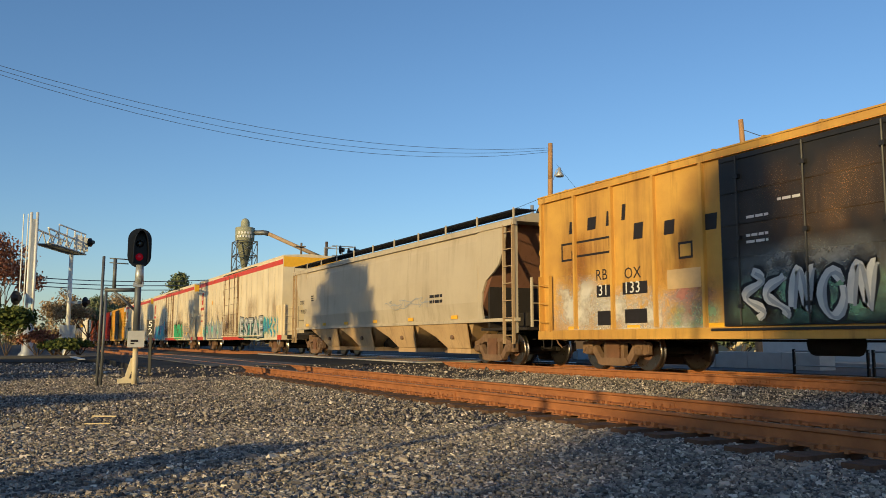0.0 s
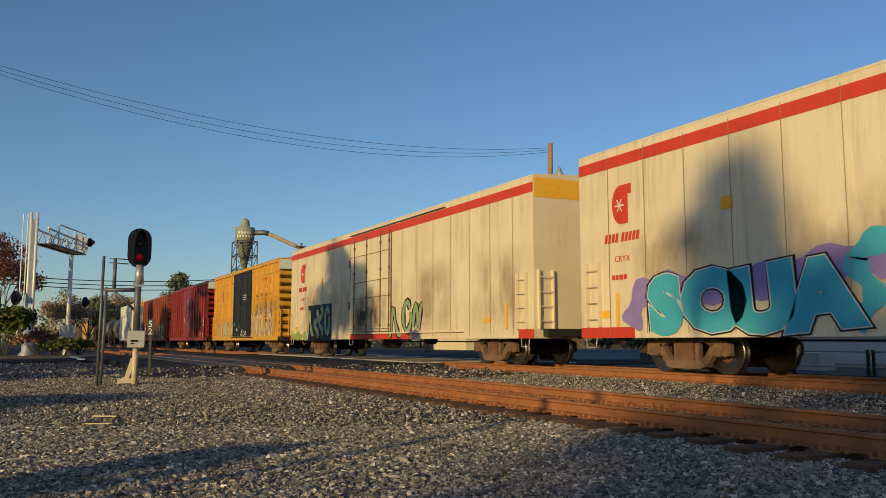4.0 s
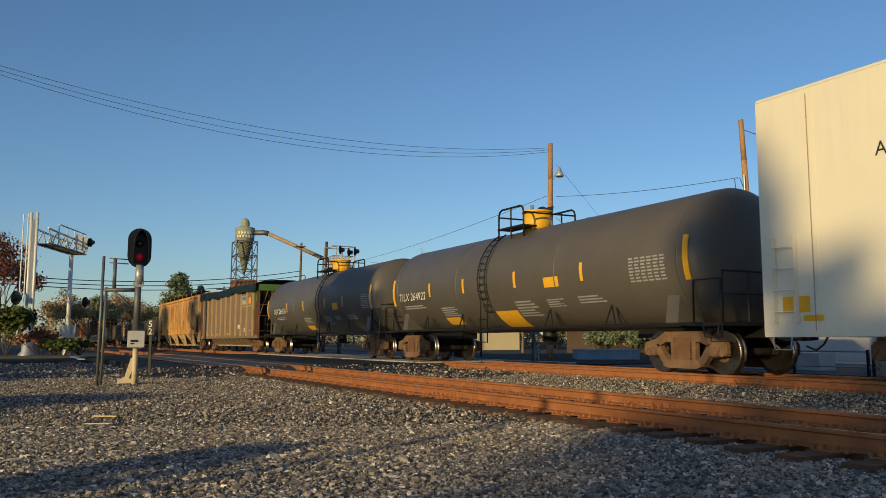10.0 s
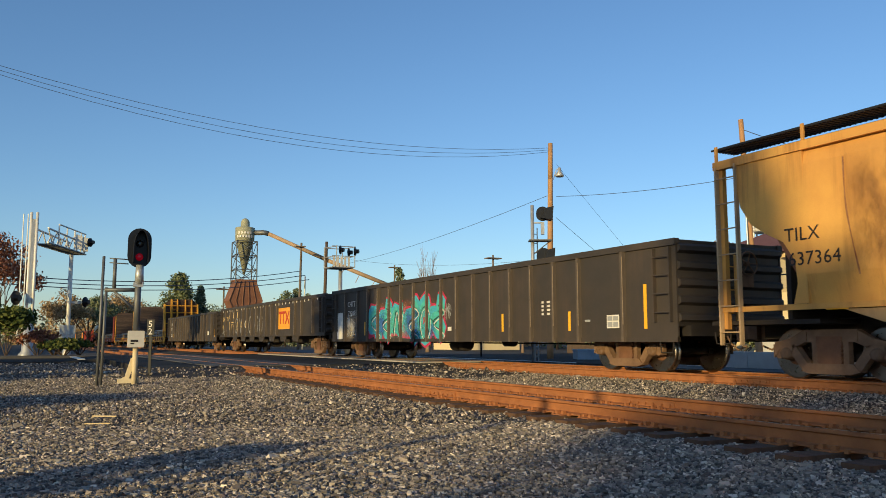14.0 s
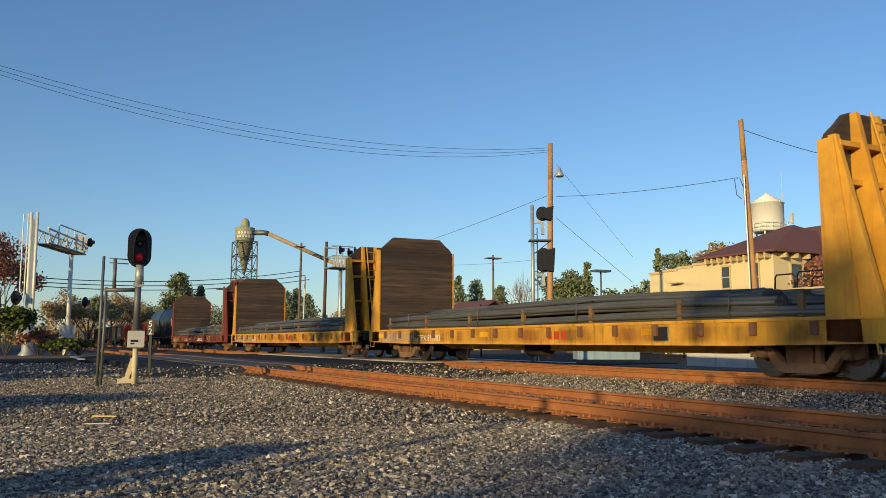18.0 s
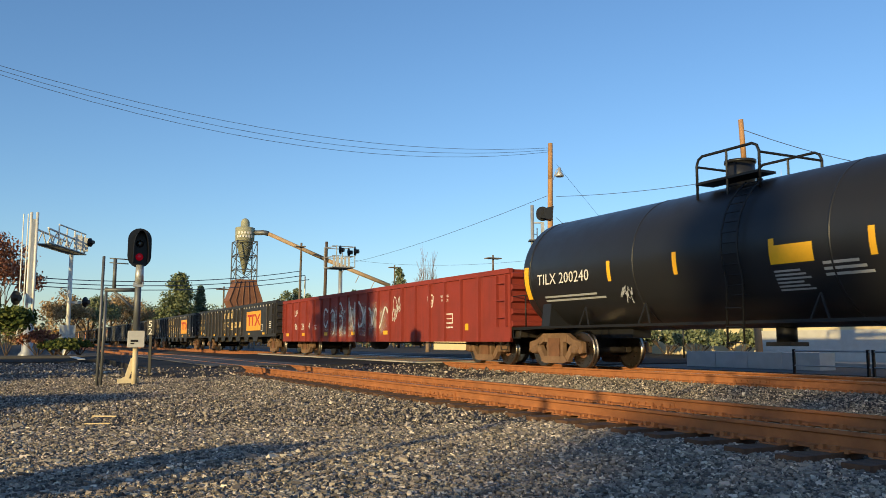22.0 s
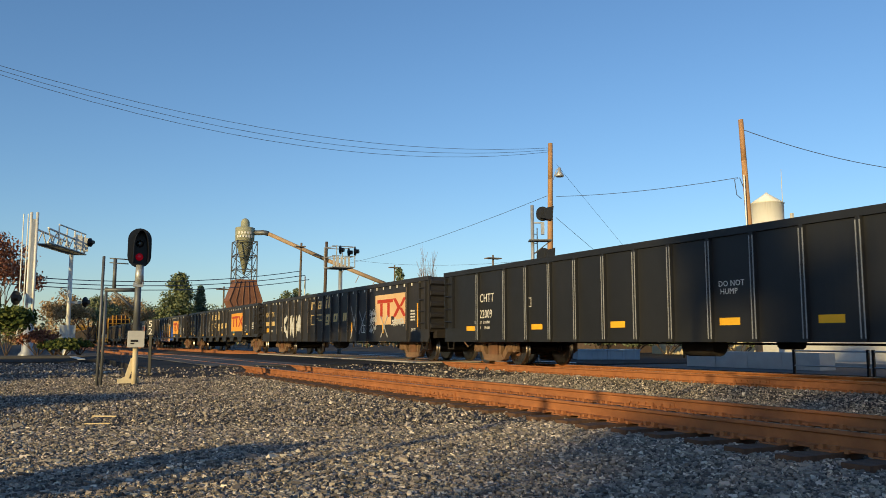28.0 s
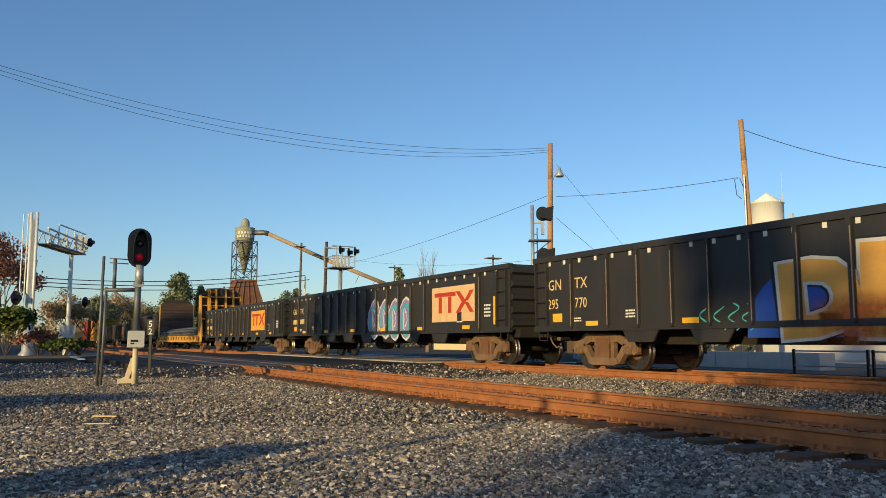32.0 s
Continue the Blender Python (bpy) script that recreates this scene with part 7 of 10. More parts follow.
# open hopper and tan hopper
reflectors(coal, (-5.6, -4.2, -2.4, 0.6, 5.4), 1.06, W - 0.02)
panel(coal, (4.33, 2.85), (5.47, 3.38), M["sp_silver"], W - 0.015, "sign_panel", "faded pale sign panel")
panel(coal, (5.88, 2.86), (6.40, 3.22), M["ttx_yellow"], W - 0.015, "sign_panel", "small orange sign panel")
panel(coal, (3.32, 1.43), (3.80, 1.66), M["white_mark"], W - 0.015, "data_panel")
panel(coal, (4.87, 1.23), (5.07, 1.44), M["white_mark"], W - 0.015, "data_panel")
skew_blocks(coal, [(4.42, 3.12, 0.2, 0.18), (4.7, 3.12, 0.22, 0.18), (4.98, 3.12, 0.18, 0.18)], M["logo_blue"], W - 0.011, 0.0, "sign_block")
for k in range(3):
    plate(coal, "sign_line", 4.45, 5.35 - 0.1 * k, 2.9 + k * 0.07, 2.93 + k * 0.07, M["ttx_cream"], -W + 0.01)
part("panel_seam", boxes((6.0, 7.0, -W + 0.0, -W + 0.02, 1.28, 1.32)), M["coal_post"], coal)
plate(coal, "notice_plate", 4.9, 5.05, 1.5, 1.58, M["sp_lime"], -W + 0.014)
for k in range(12):
    x_ = -7.3 + k * 1.25
    cloud(til, x_, x_ + (0.9 if k % 3 else 1.6), 1.5 + 0.5 * (k % 2), 3.95, "mist_rust" if k % 4 else "mist_brown", W + 0.003, "rust_stain", "rust-brown streak")
    strokes(til, "rust_mark", 0.035, W + 0.002, [[(x_ + 0.1, 3.7), (x_ + 0.12, 2.8), (x_ + 0.3, 1.75)]], "weld_streak", "rusty streak down a weld")
cloud(til, 6.0, 8.2, 2.2, 3.95, "mist_rust", W + 0.004, "rust_stain", "broad rust stain")
words(til, "TILX", (-8.43, 2.41), 0.24, M["dark_mark"], W)
words(til, "637364", (-8.37, 1.98), 0.24, M["dark_mark"], W)
panel(til, (7.15, 1.54), (7.64, 1.81), M["dark_mark"], W - 0.02, "data_panel")
panel(til, (5.99, 1.54), (6.27, 1.66), M["white_mark"], W - 0.02, "data_panel")
reflectors(til, (-7.5, -2.5, 2.5, 7.2), 1.2, W - 0.06)
# gondolas
yg = W - 0.04
words(gA, "CHTT", (-8.59, 2.06), 0.22, M["white_mark"], yg)
words(gA, "722071", (-8.55, 1.68), 0.22, M["white_mark"], yg)
cloud(gA, -6.4, 0.3, 0.75, 2.15, "mist_pink", yg + 0.001)
spray(gA, -6.3, 0.1, 0.72, 1.98, [("sp_magenta", 1.0, 0), ("sp_cyan", 0.8, 0), ("sp_teal", 0.45, 0.25), ("sp_black", 0.05, 0.4), ("sp_white", 0.05, 0.7)], yg + 0.002, 101, 6, fill="sp_magenta")
cloud(gA, -5.6, -0.4, 0.75, 1.9, "mist_teal", yg + 0.012)
for x0, x1, z1 in ((-5.9, -4.6, 1.9), (-3.1, -1.6, 1.85), (-1.5, -0.5, 1.3)):
    cloud(gA, x0, x1, 0.75, z1, "mist_blue", yg + 0.013)
panel(gA, (-9.82, 0.74), (-9.16, 1.85), M["white_mark"], yg, "paint_patch", "worn white paint patch")
cloud(gA, -8.9, -7.5, 0.75, 1.75, "mist_white", yg + 0.001)
scrawl(gA, -0.05, 0.5, 1.3, 1.9, "sp_silver", yg, 102, 3, 0.03)
for x, z0, z1 in ((-6.7, 0.9, 1.42), (-0.32, 1.08, 1.47), (3.55, 0.94, 1.43), (6.68, 0.93, 1.4), (9.43, 0.94, 1.9)):
    plate(gA, "reflector", x - 0.05, x + 0.05, z0, z1, M["reflector"], -yg)
for k, (x, w_) in enumerate(((5.48, 0.1), (5.72, 0.14))):
    bars(gA, x, 1.34, w_, 0.4, 4, M["white_mark"], -yg, 5 + k)
panel(gA, (8.12, 0.97), (8.55, 1.27), M["white_mark"], yg, "data_panel", "pale boxed data panel")
for q in ((8.15, 8.32, 1.0, 1.11), (8.35, 8.52, 1.0, 1.11), (8.15, 8.32, 1.14, 1.24), (8.35, 8.52, 1.14, 1.24)):
    plate(gA, "data_field", q[0], q[1], q[2], q[3], M["sp_silver"], -yg - 0.0045)
panel(gA, (0.26, 1.0), (0.5, 1.12), M["white_mark"], yg, "data_panel")
plate(gA, "tie_mark", 7.3, 7.5, 1.13, 1.18, M["sp_silver"], -yg)
words(gC, "CHTT", (-8.43, 1.98), 0.26, M["white_mark"], yg)
words(gC, "722 108", (-8.53, 1.56), 0.26, M["white_mark"], yg)
bars(gC, (-8.39, 1.29)[0], 1.05, 0.75, 0.25, 2, M["white_mark"], -yg, 7)
panel(gC, (7.15, 1.10), (7.69, 1.36), M["white_mark"], yg, "data_panel")
for x in (-7.2, -4.3, -2.2, 0.6, 3.6, 9.6):
    plate(gC, "reflector", x - 0.05, x + 0.05, 0.95, 1.5, M["reflector"], -yg)
words(gG, "CHTT", ((-8.73, 1.80)[0] + 0.2, (-8.73, 1.80)[1]), 0.25, M["white_mark"], yg, 0.85)
words(gG, "722009", ((-8.92, 1.34)[0] + 0.24, (-8.92, 1.34)[1]), 0.25, M["white_mark"], yg, 0.78)
for k, z in enumerate((1.18, 1.02)):
    words(gG, ("LD LMT  210800", "LT WT     75400")[k], ((-8.83, 0.95)[0], z), 0.085, M["white_mark"], yg)
panel(gG, (-6.10, 1.58), (-5.81, 1.82), M["white_mark"], yg, "data_panel")
panel(gG, (-6.07, 1.60), (-5.83, 1.80), M["gon_black_new"], yg + 0.005, "data_panel")
reflectors(gG, ((-9.08, 1.03)[0], (-5.56, 0.93)[0], (-2.31, 0.92)[0], (0.97, 0.91)[0], (3.17, 0.91)[0], 7.6), 0.98, yg, None, 0.5, 0.14)
words(gG, "DO NOT", (0.72, 1.72), 0.11, M["white_mark"], yg)
words(gG, "HUMP", (0.76, 1.57), 0.11, M["white_mark"], yg)
# red gondola
words(gR, "UP", (-8.98, 1.87), 0.3, M["white_mark"], yg)
for txt, x in (("96", -8.93), ("26", -7.86), ("4", -6.79)):
    words(gR, txt, (x, 1.22), 0.3, M["white_mark"], yg)
strokes(gR, "sp_white", 0.12, yg + 0.004, [
    [(-3.95, 2.12), (-4.15, 1.95), (-4.3, 2.05), (-4.55, 2.0), (-4.6, 1.5), (-4.35, 1.3), (-4.1, 1.55)],
    [(-3.9, 1.75), (-3.5, 2.0), (-3.2, 1.7), (-3.25, 1.2), (-3.45, 0.95)],
    [(-2.25, 1.95), (-2.5, 2.25), (-2.85, 2.1), (-2.8, 1.75), (-2.35, 1.7), (-2.3, 1.3), (-2.75, 1.05), (-3.0, 0.95)],
    [(-2.0, 1.0), (-1.7, 1.2), (-1.55, 2.3), (-1.5, 2.3), (-0.98, 1.15), (-0.92, 1.2), (-0.85, 2.25)],
    [(-0.75, 2.1), (-0.4, 2.2), (0.0, 1.8), (0.0, 1.4), (-0.35, 1.25), (-0.6, 1.6), (-0.62, 2.1)],
    [(0.05, 1.6), (0.4, 1.9), (0.8, 1.85), (1.0, 1.3), (1.3, 1.9), (1.7, 1.2), (2.2, 1.9), (2.5, 1.7)]])
cloud(gR, -4.9, 2.7, 0.8, 2.2, "mist_white", yg + 0.002)
scrawl(gR, (2.85, 1.10)[0], (3.78, 1.07)[0], 1.3, 2.3, "sp_white", yg, 112, 3, 0.05)
reflectors(gR, ((-10.09, 1.06)[0], (-7.56, 1.03)[0], (-4.35, 0.98)[0], (-1.05, 0.94)[0], (2.23, 0.90)[0]), 0.92, yg, None, 0.4, 0.14)
bars(gR, -5.95, 1.2, 0.3, 0.25, 3, M["white_mark"], -yg, 9)
bm = bmesh.new()
prism(bm, [(5.72 + 0.46 * u, 1.74 + 0.46 * v) for u, v in ((0.5, 0.0), (0.85, 0.12), (0.95, 0.5), (1.0, 0.85), (0.75, 1.0), (0.25, 1.0), (0.0, 0.85), (0.05, 0.5), (0.15, 0.12))], -yg - 0.004, -yg, "y")
sh = part("shield_emblem", bm, M["white_mark"], gR, "faded shield with red stripes")
for k in range(3):
    plate(sh, "shield_stripe", 5.82 + k * 0.11, 5.87 + k * 0.11, 1.82, 1.98, M["gon_red"], -yg - 0.005)
plate(sh, "shield_top", 5.78, 6.12, 2.02, 2.14, M["gon_red"], -yg - 0.005)
words(gR, "BUILDING", (6.68, 2.05), 0.085, M["white_mark"], yg)
words(gR, "AMERICA", (6.70, 1.92), 0.085, M["white_mark"], yg)
for q in ((7.05, 7.09, 1.22, 1.54), (7.47, 7.51, 1.22, 1.54), (7.095, 7.465, 1.5, 1.54), (7.095, 7.465, 1.22, 1.26), (7.095, 7.465, 1.36, 1.39)):
    plate(gR, "data_frame", *q, M["white_mark"], -yg)
bars(gR, 7.0, 1.08, 0.5, 0.09, 1, M["white_mark"], -yg, 19)
panel(gR, (8.3, 1.0), (8.5, 1.2), M["reflector"], yg, "notice_plate")
# black gondolas with fleet names and sign panels
plan = {0: ("549", (-2.0, 1.98), ((4.03, 1.41), (7.20, 2.56)), "ttx_yellow", "D"),
        1: ("468", (-1.96, 1.23), ((3.87, 1.19), (6.92, 2.36)), "ttx_yellow", "E"),
        2: ("", None, ((5.42, 1.48), (7.97, 2.43)), "ttx_cream", "F"),
        3: ("", (-1.96, 1.35), ((5.75, 1.52), (8.59, 2.41)), "ttx_cream", "H"),
        4: ("802", (-2.0, 1.37), ((3.94, 1.44), (7.07, 2.51)), "ttx_yellow", "I"),
        5: ("770", None, ((3.98, 1.41), (7.00, 2.50)), "ttx_yellow", "J"),
        6: ("", None, ((5.54, 1.52), (8.36, 2.41)), "ttx_cream", "K"),
        7: ("", None, ((3.22, 1.20), (6.17, 2.49)), "ttx_yellow", "L")}
for k, (num, name_at, sign, tone, _) in plan.items():
    c, h, _y = GON[k]
    (x0, z0), (x1, z1) = sign
    pool_sign(c, (x0, 1.28), (x1, 2.38), M[tone], M["ttx_red"], yg + 0.004)
    if name_at:
        fleet_blocks(c, name_at[0], 1.5, M["cream_mark"], yg)
    st = (2 * h - 0.9) / 18
    for i, tx in enumerate(("GN", "TX")):
        words(c, tx, (-h + 0.62 + i * st, 1.95), 0.27, M["cream_mark"], yg, 1.0)
    if num:
        words(c, "295", (-h + 0.6, 1.48), 0.25, M["cream_mark"], yg, 0.85)
        words(c, num, (-h + 0.62 + st, 1.48), 0.25, M["cream_mark"], yg, 0.9)
    else:
        for i in (0, 1):
            bars(c, -h + 0.65 + i * st, 1.48, 0.6, 0.4, 1, M["cream_mark"], -yg, k + i)
    plate(c, "reflector", h - 0.9, h - 0.8, 1.15, 1.95, M["reflector"], -yg)
    if k == 3:
        for x in (3.3, 6.5):
            plate(c, "reflector", x - 0.06, x + 0.06, 0.97, 1.43, M["reflector"], -yg - 0.01)
    else:
        reflectors(c, (-h + 2.4, -4.83, -1.61, 1.44, 4.66, h - 2.5), 1.02, yg + 0.012, None, 0.46, 0.13)
    panel(c, (-h + 1.0 - 0.2, 1.15), (-h + 1.0 + 0.2, 1.36), M["reflector"], yg, "notice_plate")
    for i, (xx, zz) in enumerate(((-h + 1.62, 1.15), (-h + 3.6, 1.2), (h - 1.42, 1.38))):
        bars(c, xx, zz, 0.36, (0.12, 0.2, 0.4)[i], (2, 3, 4)[i], M["white_mark"], -yg, 200 + k * 5 + i)
    panel(c, (h - 3.1, 1.25), (h - 2.75, 1.6), M["white_mark"], yg, "data_panel")
    panel(c, (h - 3.07, 1.28), (h - 2.78, 1.57), M["gon_fleet"], yg + 0.005, "data_panel")
g = [q[0] for q in GON]
pool_sign(gB, (3.2, 1.28), (5.2, 2.36), M["ttx_yellow"], M["ttx_red"], yg + 0.004)
words(gB, "GN", (-9.9, 1.95), 0.27, M["cream_mark"], yg)
words(gB, "TX", (-8.75, 1.95), 0.27, M["cream_mark"], yg)
words(gB, "295", (-9.95, 1.45), 0.25, M["cream_mark"], yg, 0.9)
scrawl(gB, -9.9, -8.6, 1.0, 1.5, "sp_silver", yg, 120, 3, 0.03)
for i, m in enumerate(("sp_silver", "sp_white", "sp_silver")):
    spray(gB, -6.5 + i * 2.4, -4.6 + i * 2.4, 1.0, 2.2, [(m, 0.08, 0)], yg, 121 + i, 2)
fleet_blocks(gB, -8.0, 1.5, M["cream_mark"], yg)
scrawl(g[1], -7.6, -6.2, 1.1, 2.2, "sp_silver", yg, 131, 4, 0.045)
spray(g[1], (-4.54, 0.73)[0], (-2.25, 0.73)[0], 1.0, 2.3, [("sp_white", 0.06, 0)], yg, 132, 2)
spray(g[1], (-1.13, 0.73)[0], (3.56, 0.72)[0], 1.05, 1.9, [("sp_silver", 0.05, 0)], yg, 133, 7)
spray(g[2], (-8.11, 0.79)[0], (-2.73, 0.78)[0], 0.9, 2.3, [("sp_yellow", 0.5, 0), ("sp_white", 0.14, 0.2)], yg, 134, 4, fill="sp_yellow")
spray(g[2], (0.75, 0.77)[0], (3.40, 0.77)[0], 1.0, 2.1, [("sp_silver", 0.14, 0)], yg, 135, 3)
spray(g[3], (-6.40, 0.71)[0], (-3.22, 0.71)[0], 0.85, 2.0, [("sp_black", 0.5, 0), ("sp_white", 0.34, 0)], yg, 136, 4)
for xl, xr, z0, z1 in ((3.2, 3.95, 0.78, 2.1), (4.12, 4.85, 0.95, 1.86), (6.3, 6.95, 0.82, 1.6)):
    strokes(g[3], "sp_silver", 0.09, yg + 0.012, [[(xl, z0), ((xl + xr) / 2, (z0 + z1) / 2), (xr, z1)]], "sprayed_stroke", "stroke of a sprayed pale cross")
    strokes(g[3], "sp_silver", 0.09, yg + 0.014, [[(xl, z1), ((xl + xr) / 2, (z0 + z1) / 2), (xr, z0)]], "sprayed_stroke", "stroke of a sprayed pale cross")
for q in ((4.35, 4.78, 1.0, 1.03), (4.35, 4.78, 1.27, 1.3), (4.35, 4.38, 1.035, 1.265), (4.75, 4.78, 1.035, 1.265), (4.55, 4.58, 1.035, 1.265)):
    plate(g[3], "data_frame", *q, M["white_mark"], -yg)
for k in range(3):
    scrawl(g[3], 5.2, 5.92, 0.95 + k * 0.3, 1.3 + k * 0.3, "sp_white", yg + 0.012, 137 + k, 3, 0.05)
scrawl(g[3], 7.35, 8.5, 1.18, 1.5, "sp_white", yg + 0.012, 143, 6, 0.045)
words(g[3], "JSG21", (8.93, 1.02), 0.11, M["white_mark"], yg)
for i in range(3):
    scrawl(g[4], -6.5 + i * 1.6, -5.3 + i * 1.6, 1.1, 2.1, "sp_silver", yg, 140 + i, 3, 0.04)
scrawl(g[4], 4.0, 5.0, 1.1, 1.7, "sp_cyan", yg, 144, 3, 0.06)
for xa, xb in ((-3.4, -1.4), (2.2, 4.1)):
    bm = bmesh.new()
    xm = (xa + xb) / 2
    prism(bm, [(xm + (xb - xa) / 2 * math.cos(math.pi * k / 14), 0.74 + 1.15 * math.sin(math.pi * k / 14)) for k in range(15)], -yg - 0.003, -yg, "y")
    part("paint_field", bm, M["sp_blue"], g[5], "blue sprayed half-round field")
panel(g[5], (-2.4, 0.78), (2.6, 1.5), M["sp_blue"], yg + 0.001, "paint_field", "blue sprayed backing")
tag(g[5], "DEUE", -2.45, 2.55, 0.84, 2.12, [("sp_black", 0.125), ("sp_white", 0.11), ("sp_gold", 0.075)], yg + 0.006, 145, "gold sprayed letters with a pale outline")
cloud(g[5], -2.5, 2.7, 0.5, 1.5, "mist_rustorange", yg + 0.02)
spray(g[5], (-4.62, 0.72)[0], (-3.15, 0.72)[0], 0.85, 1.4, [("sp_teal", 0.035, 0)], yg, 147, 4)
scrawl(g[5], 6.8, 8.0, 1.3, 2.4, "sp_silver", yg, 148, 5, 0.05)
spray(g[6], (0.16, 0.63)[0], (3.89, 0.64)[0], 0.85, 2.1, [("sp_white", 0.6, 0), ("sp_lilac", 0.4, 0), ("sp_cyan", 0.2, 0.2)], yg, 149, 4, fill="sp_lilac")
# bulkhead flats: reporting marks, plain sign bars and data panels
for c, h, nm, num in ((fl1, h1, 0, "TTPX 811003"), (fl2, h2, 1, "TTPX 805511"), (fl3, h3, 2, "262271")):
    words(c, num, ((-6.5, -6.5, -3.75)[nm], 0.68), 0.21, M["white_mark"], W + 0.002)
    cloud(c, -h + 0.8, -h + 4.2, 0.62, 1.02, "mist_white", W + 0.003, "worn_patch", "patch worn pale")
    for k in range(9):
        cloud(c, -h + 1.0 + k * 2.2, -h + 3.4 + k * 2.2, 0.6, 1.05, "mist_soot" if k % 2 else "mist_rust", W + 0.004, "rust_stain", "dark rust stain")
    if nm == 2:
        words(c, "UP", (-4.3, 0.68), 0.21, M["white_mark"], W + 0.002)
        skew_blocks(c, [(1.0 + k * 0.155 + (0.1 if k > 4 else 0), 0.7, 0.09, 0.2) for k in range(12)], M["white_mark"], W, 0.0, "name_block")
    else:
        skew_blocks(c, [(1.2 + k * 0.3, 0.72, 0.2, 0.2) for k in range(3)], M["ttx_red"], W, 0.0, "name_block")
    panel(c, (5.1, 0.66), (5.6, 1.0), M["white_mark"], W, "data_panel")
    panel(c, (5.14, 0.69), (5.56, 0.97), M["flat_red" if nm == 2 else "dark_mark"], W + 0.005, "data_panel")
    reflectors(c, (-h + 1.2, -2.0, 5.0), 0.8, W, None, 0.5, 0.14)

# ---- the cars that follow, still far off at the end ----
fl4, h4 = bulkhead_flat("bulkhead_flatcar", "yellow bulkhead flatcar with dark plank end walls", 35.83, 37.03, M["flat_yellow"])
bar_load(36.43, h4, 1.09, 9, [-h4 + 1.9 + (2 * h4 - 3.8) * k / 6 for k in range(7)])
gondola("gondola", "dark high-sided gondola further back in the train", 37.1, 38.3, 3.3, M["gon_black"], marks=False)
g9, h9, _y = gondola("gondola", "dark gondola with orange sign panels further back", 38.36, 39.5, 2.9, M["gon_black"], marks=False)
for x in (-4.0, 2.0):
    panel(g9, (x, 1.2), (x + 2.4, 2.5), M["ttx_yellow"], yg)
gondola("gondola", "dark gondola further back in the train", 39.56, 40.7, 2.8, M["gon_black"], marks=False)
boxcar("boxcar", "yellow boxcar further back in the train", 40.8, 41.7, 4.4, M["yellow_car"])
boxcar("boxcar", "dark red boxcar further back in the train", 41.8, 42.7, 4.6, M["maroon"])
for k in range(5):
    gondola("gondola", "dark gondola at the train's far end", 42.8 + k * 1.25, 43.98 + k * 1.25, 2.8, M["gon_black"], marks=False)
# ---- trees and shrubs ----
def place_on(a, d):
    """The spot d metres off along the view, a to the side on a scale of 1450 to one metre per metre."""
    s = (a - 784) / 1450 * d
    ca, sa = math.cos(radians(PSI)), math.sin(radians(PSI))
    return (-ca * d + sa * s, sa * d + ca * s)


def leaf_mat(name, a, b, c):
    m = bpy.data.materials.new(name)
    m.use_nodes = True
    n, ln = m.node_tree.nodes, m.node_tree.links
    p = n["Principled BSDF"]
    g = n.new("ShaderNodeNewGeometry")
    r = n.new("ShaderNodeValToRGB")
    r.color_ramp.elements[0].color, r.color_ramp.elements[1].color = a, c
    r.color_ramp.elements.new(0.5).color = b
    ln.new(g.outputs["Random Per Island"], r.inputs[0])
    ln.new(r.outputs[0], p.inputs["Base Color"])
    p.inputs["Roughness"].default_value = 0.7
    p.inputs["Specular IOR Level"].default_value = 0.2
    return m


M["bark"] = mat("bark", rgb(96, 80, 66), 0.9, col2=rgb(62, 52, 44), scale=4, amount=0.7, stretch=(3, 3, 0.6), bump=0.5, bump_scale=25)
M["twig"] = mat("twig", rgb(140, 118, 98), 0.9, scale=4, amount=0.4, bump=0.0)
M["leaf_green"] = leaf_mat("leaf_green", rgb(52, 66, 30), rgb(84, 96, 44), rgb(120, 122, 60))
M["leaf_pine"] = leaf_mat("leaf_pine", rgb(80, 92, 64), rgb(106, 116, 80), rgb(136, 138, 100))
M["leaf_dark"] = leaf_mat("leaf_dark", rgb(84, 98, 78), rgb(112, 122, 92), rgb(142, 146, 112))
M["leaf_red"] = leaf_mat("leaf_red", rgb(112, 70, 58), rgb(146, 98, 78), rgb(172, 128, 100))
M["leaf_dry"] = leaf_mat("leaf_dry", rgb(128, 108, 76), rgb(158, 134, 96), rgb(180, 152, 112))


def leaves(centres, spread, n, size, seed, flat=0.7):
    """Many small leaf blades in clumps round the given centres."""
    rng = np.random.default_rng(seed)
    c = np.array(centres)[rng.integers(0, len(centres), n)]
    off = rng.normal(0, 1, (n, 3))
    off /= np.linalg.norm(off, axis=1)[:, None]
    p = c + off * spread * rng.uniform(0.2, 1.0, (n, 1)) ** 0.6 * np.array([1, 1, flat])
    u = rng.normal(0, 1, (n, 3))
    u /= np.linalg.norm(u, axis=1)[:, None]
    w = np.cross(u, rng.normal(0, 1, (n, 3)))
    w /= np.linalg.norm(w, axis=1)[:, None]
    s = size * rng.uniform(0.6, 1.4, (n, 1))
    v = np.stack([p - u * s, p + w * s * 0.55, p + u * s, p - w * s * 0.55], 1).reshape(-1, 3)
    me = bpy.data.meshes.new("crown")
    me.from_pydata(v.tolist(), [], [(4 * k, 4 * k + 1, 4 * k + 2, 4 * k + 3) for k in range(n)])
    return me


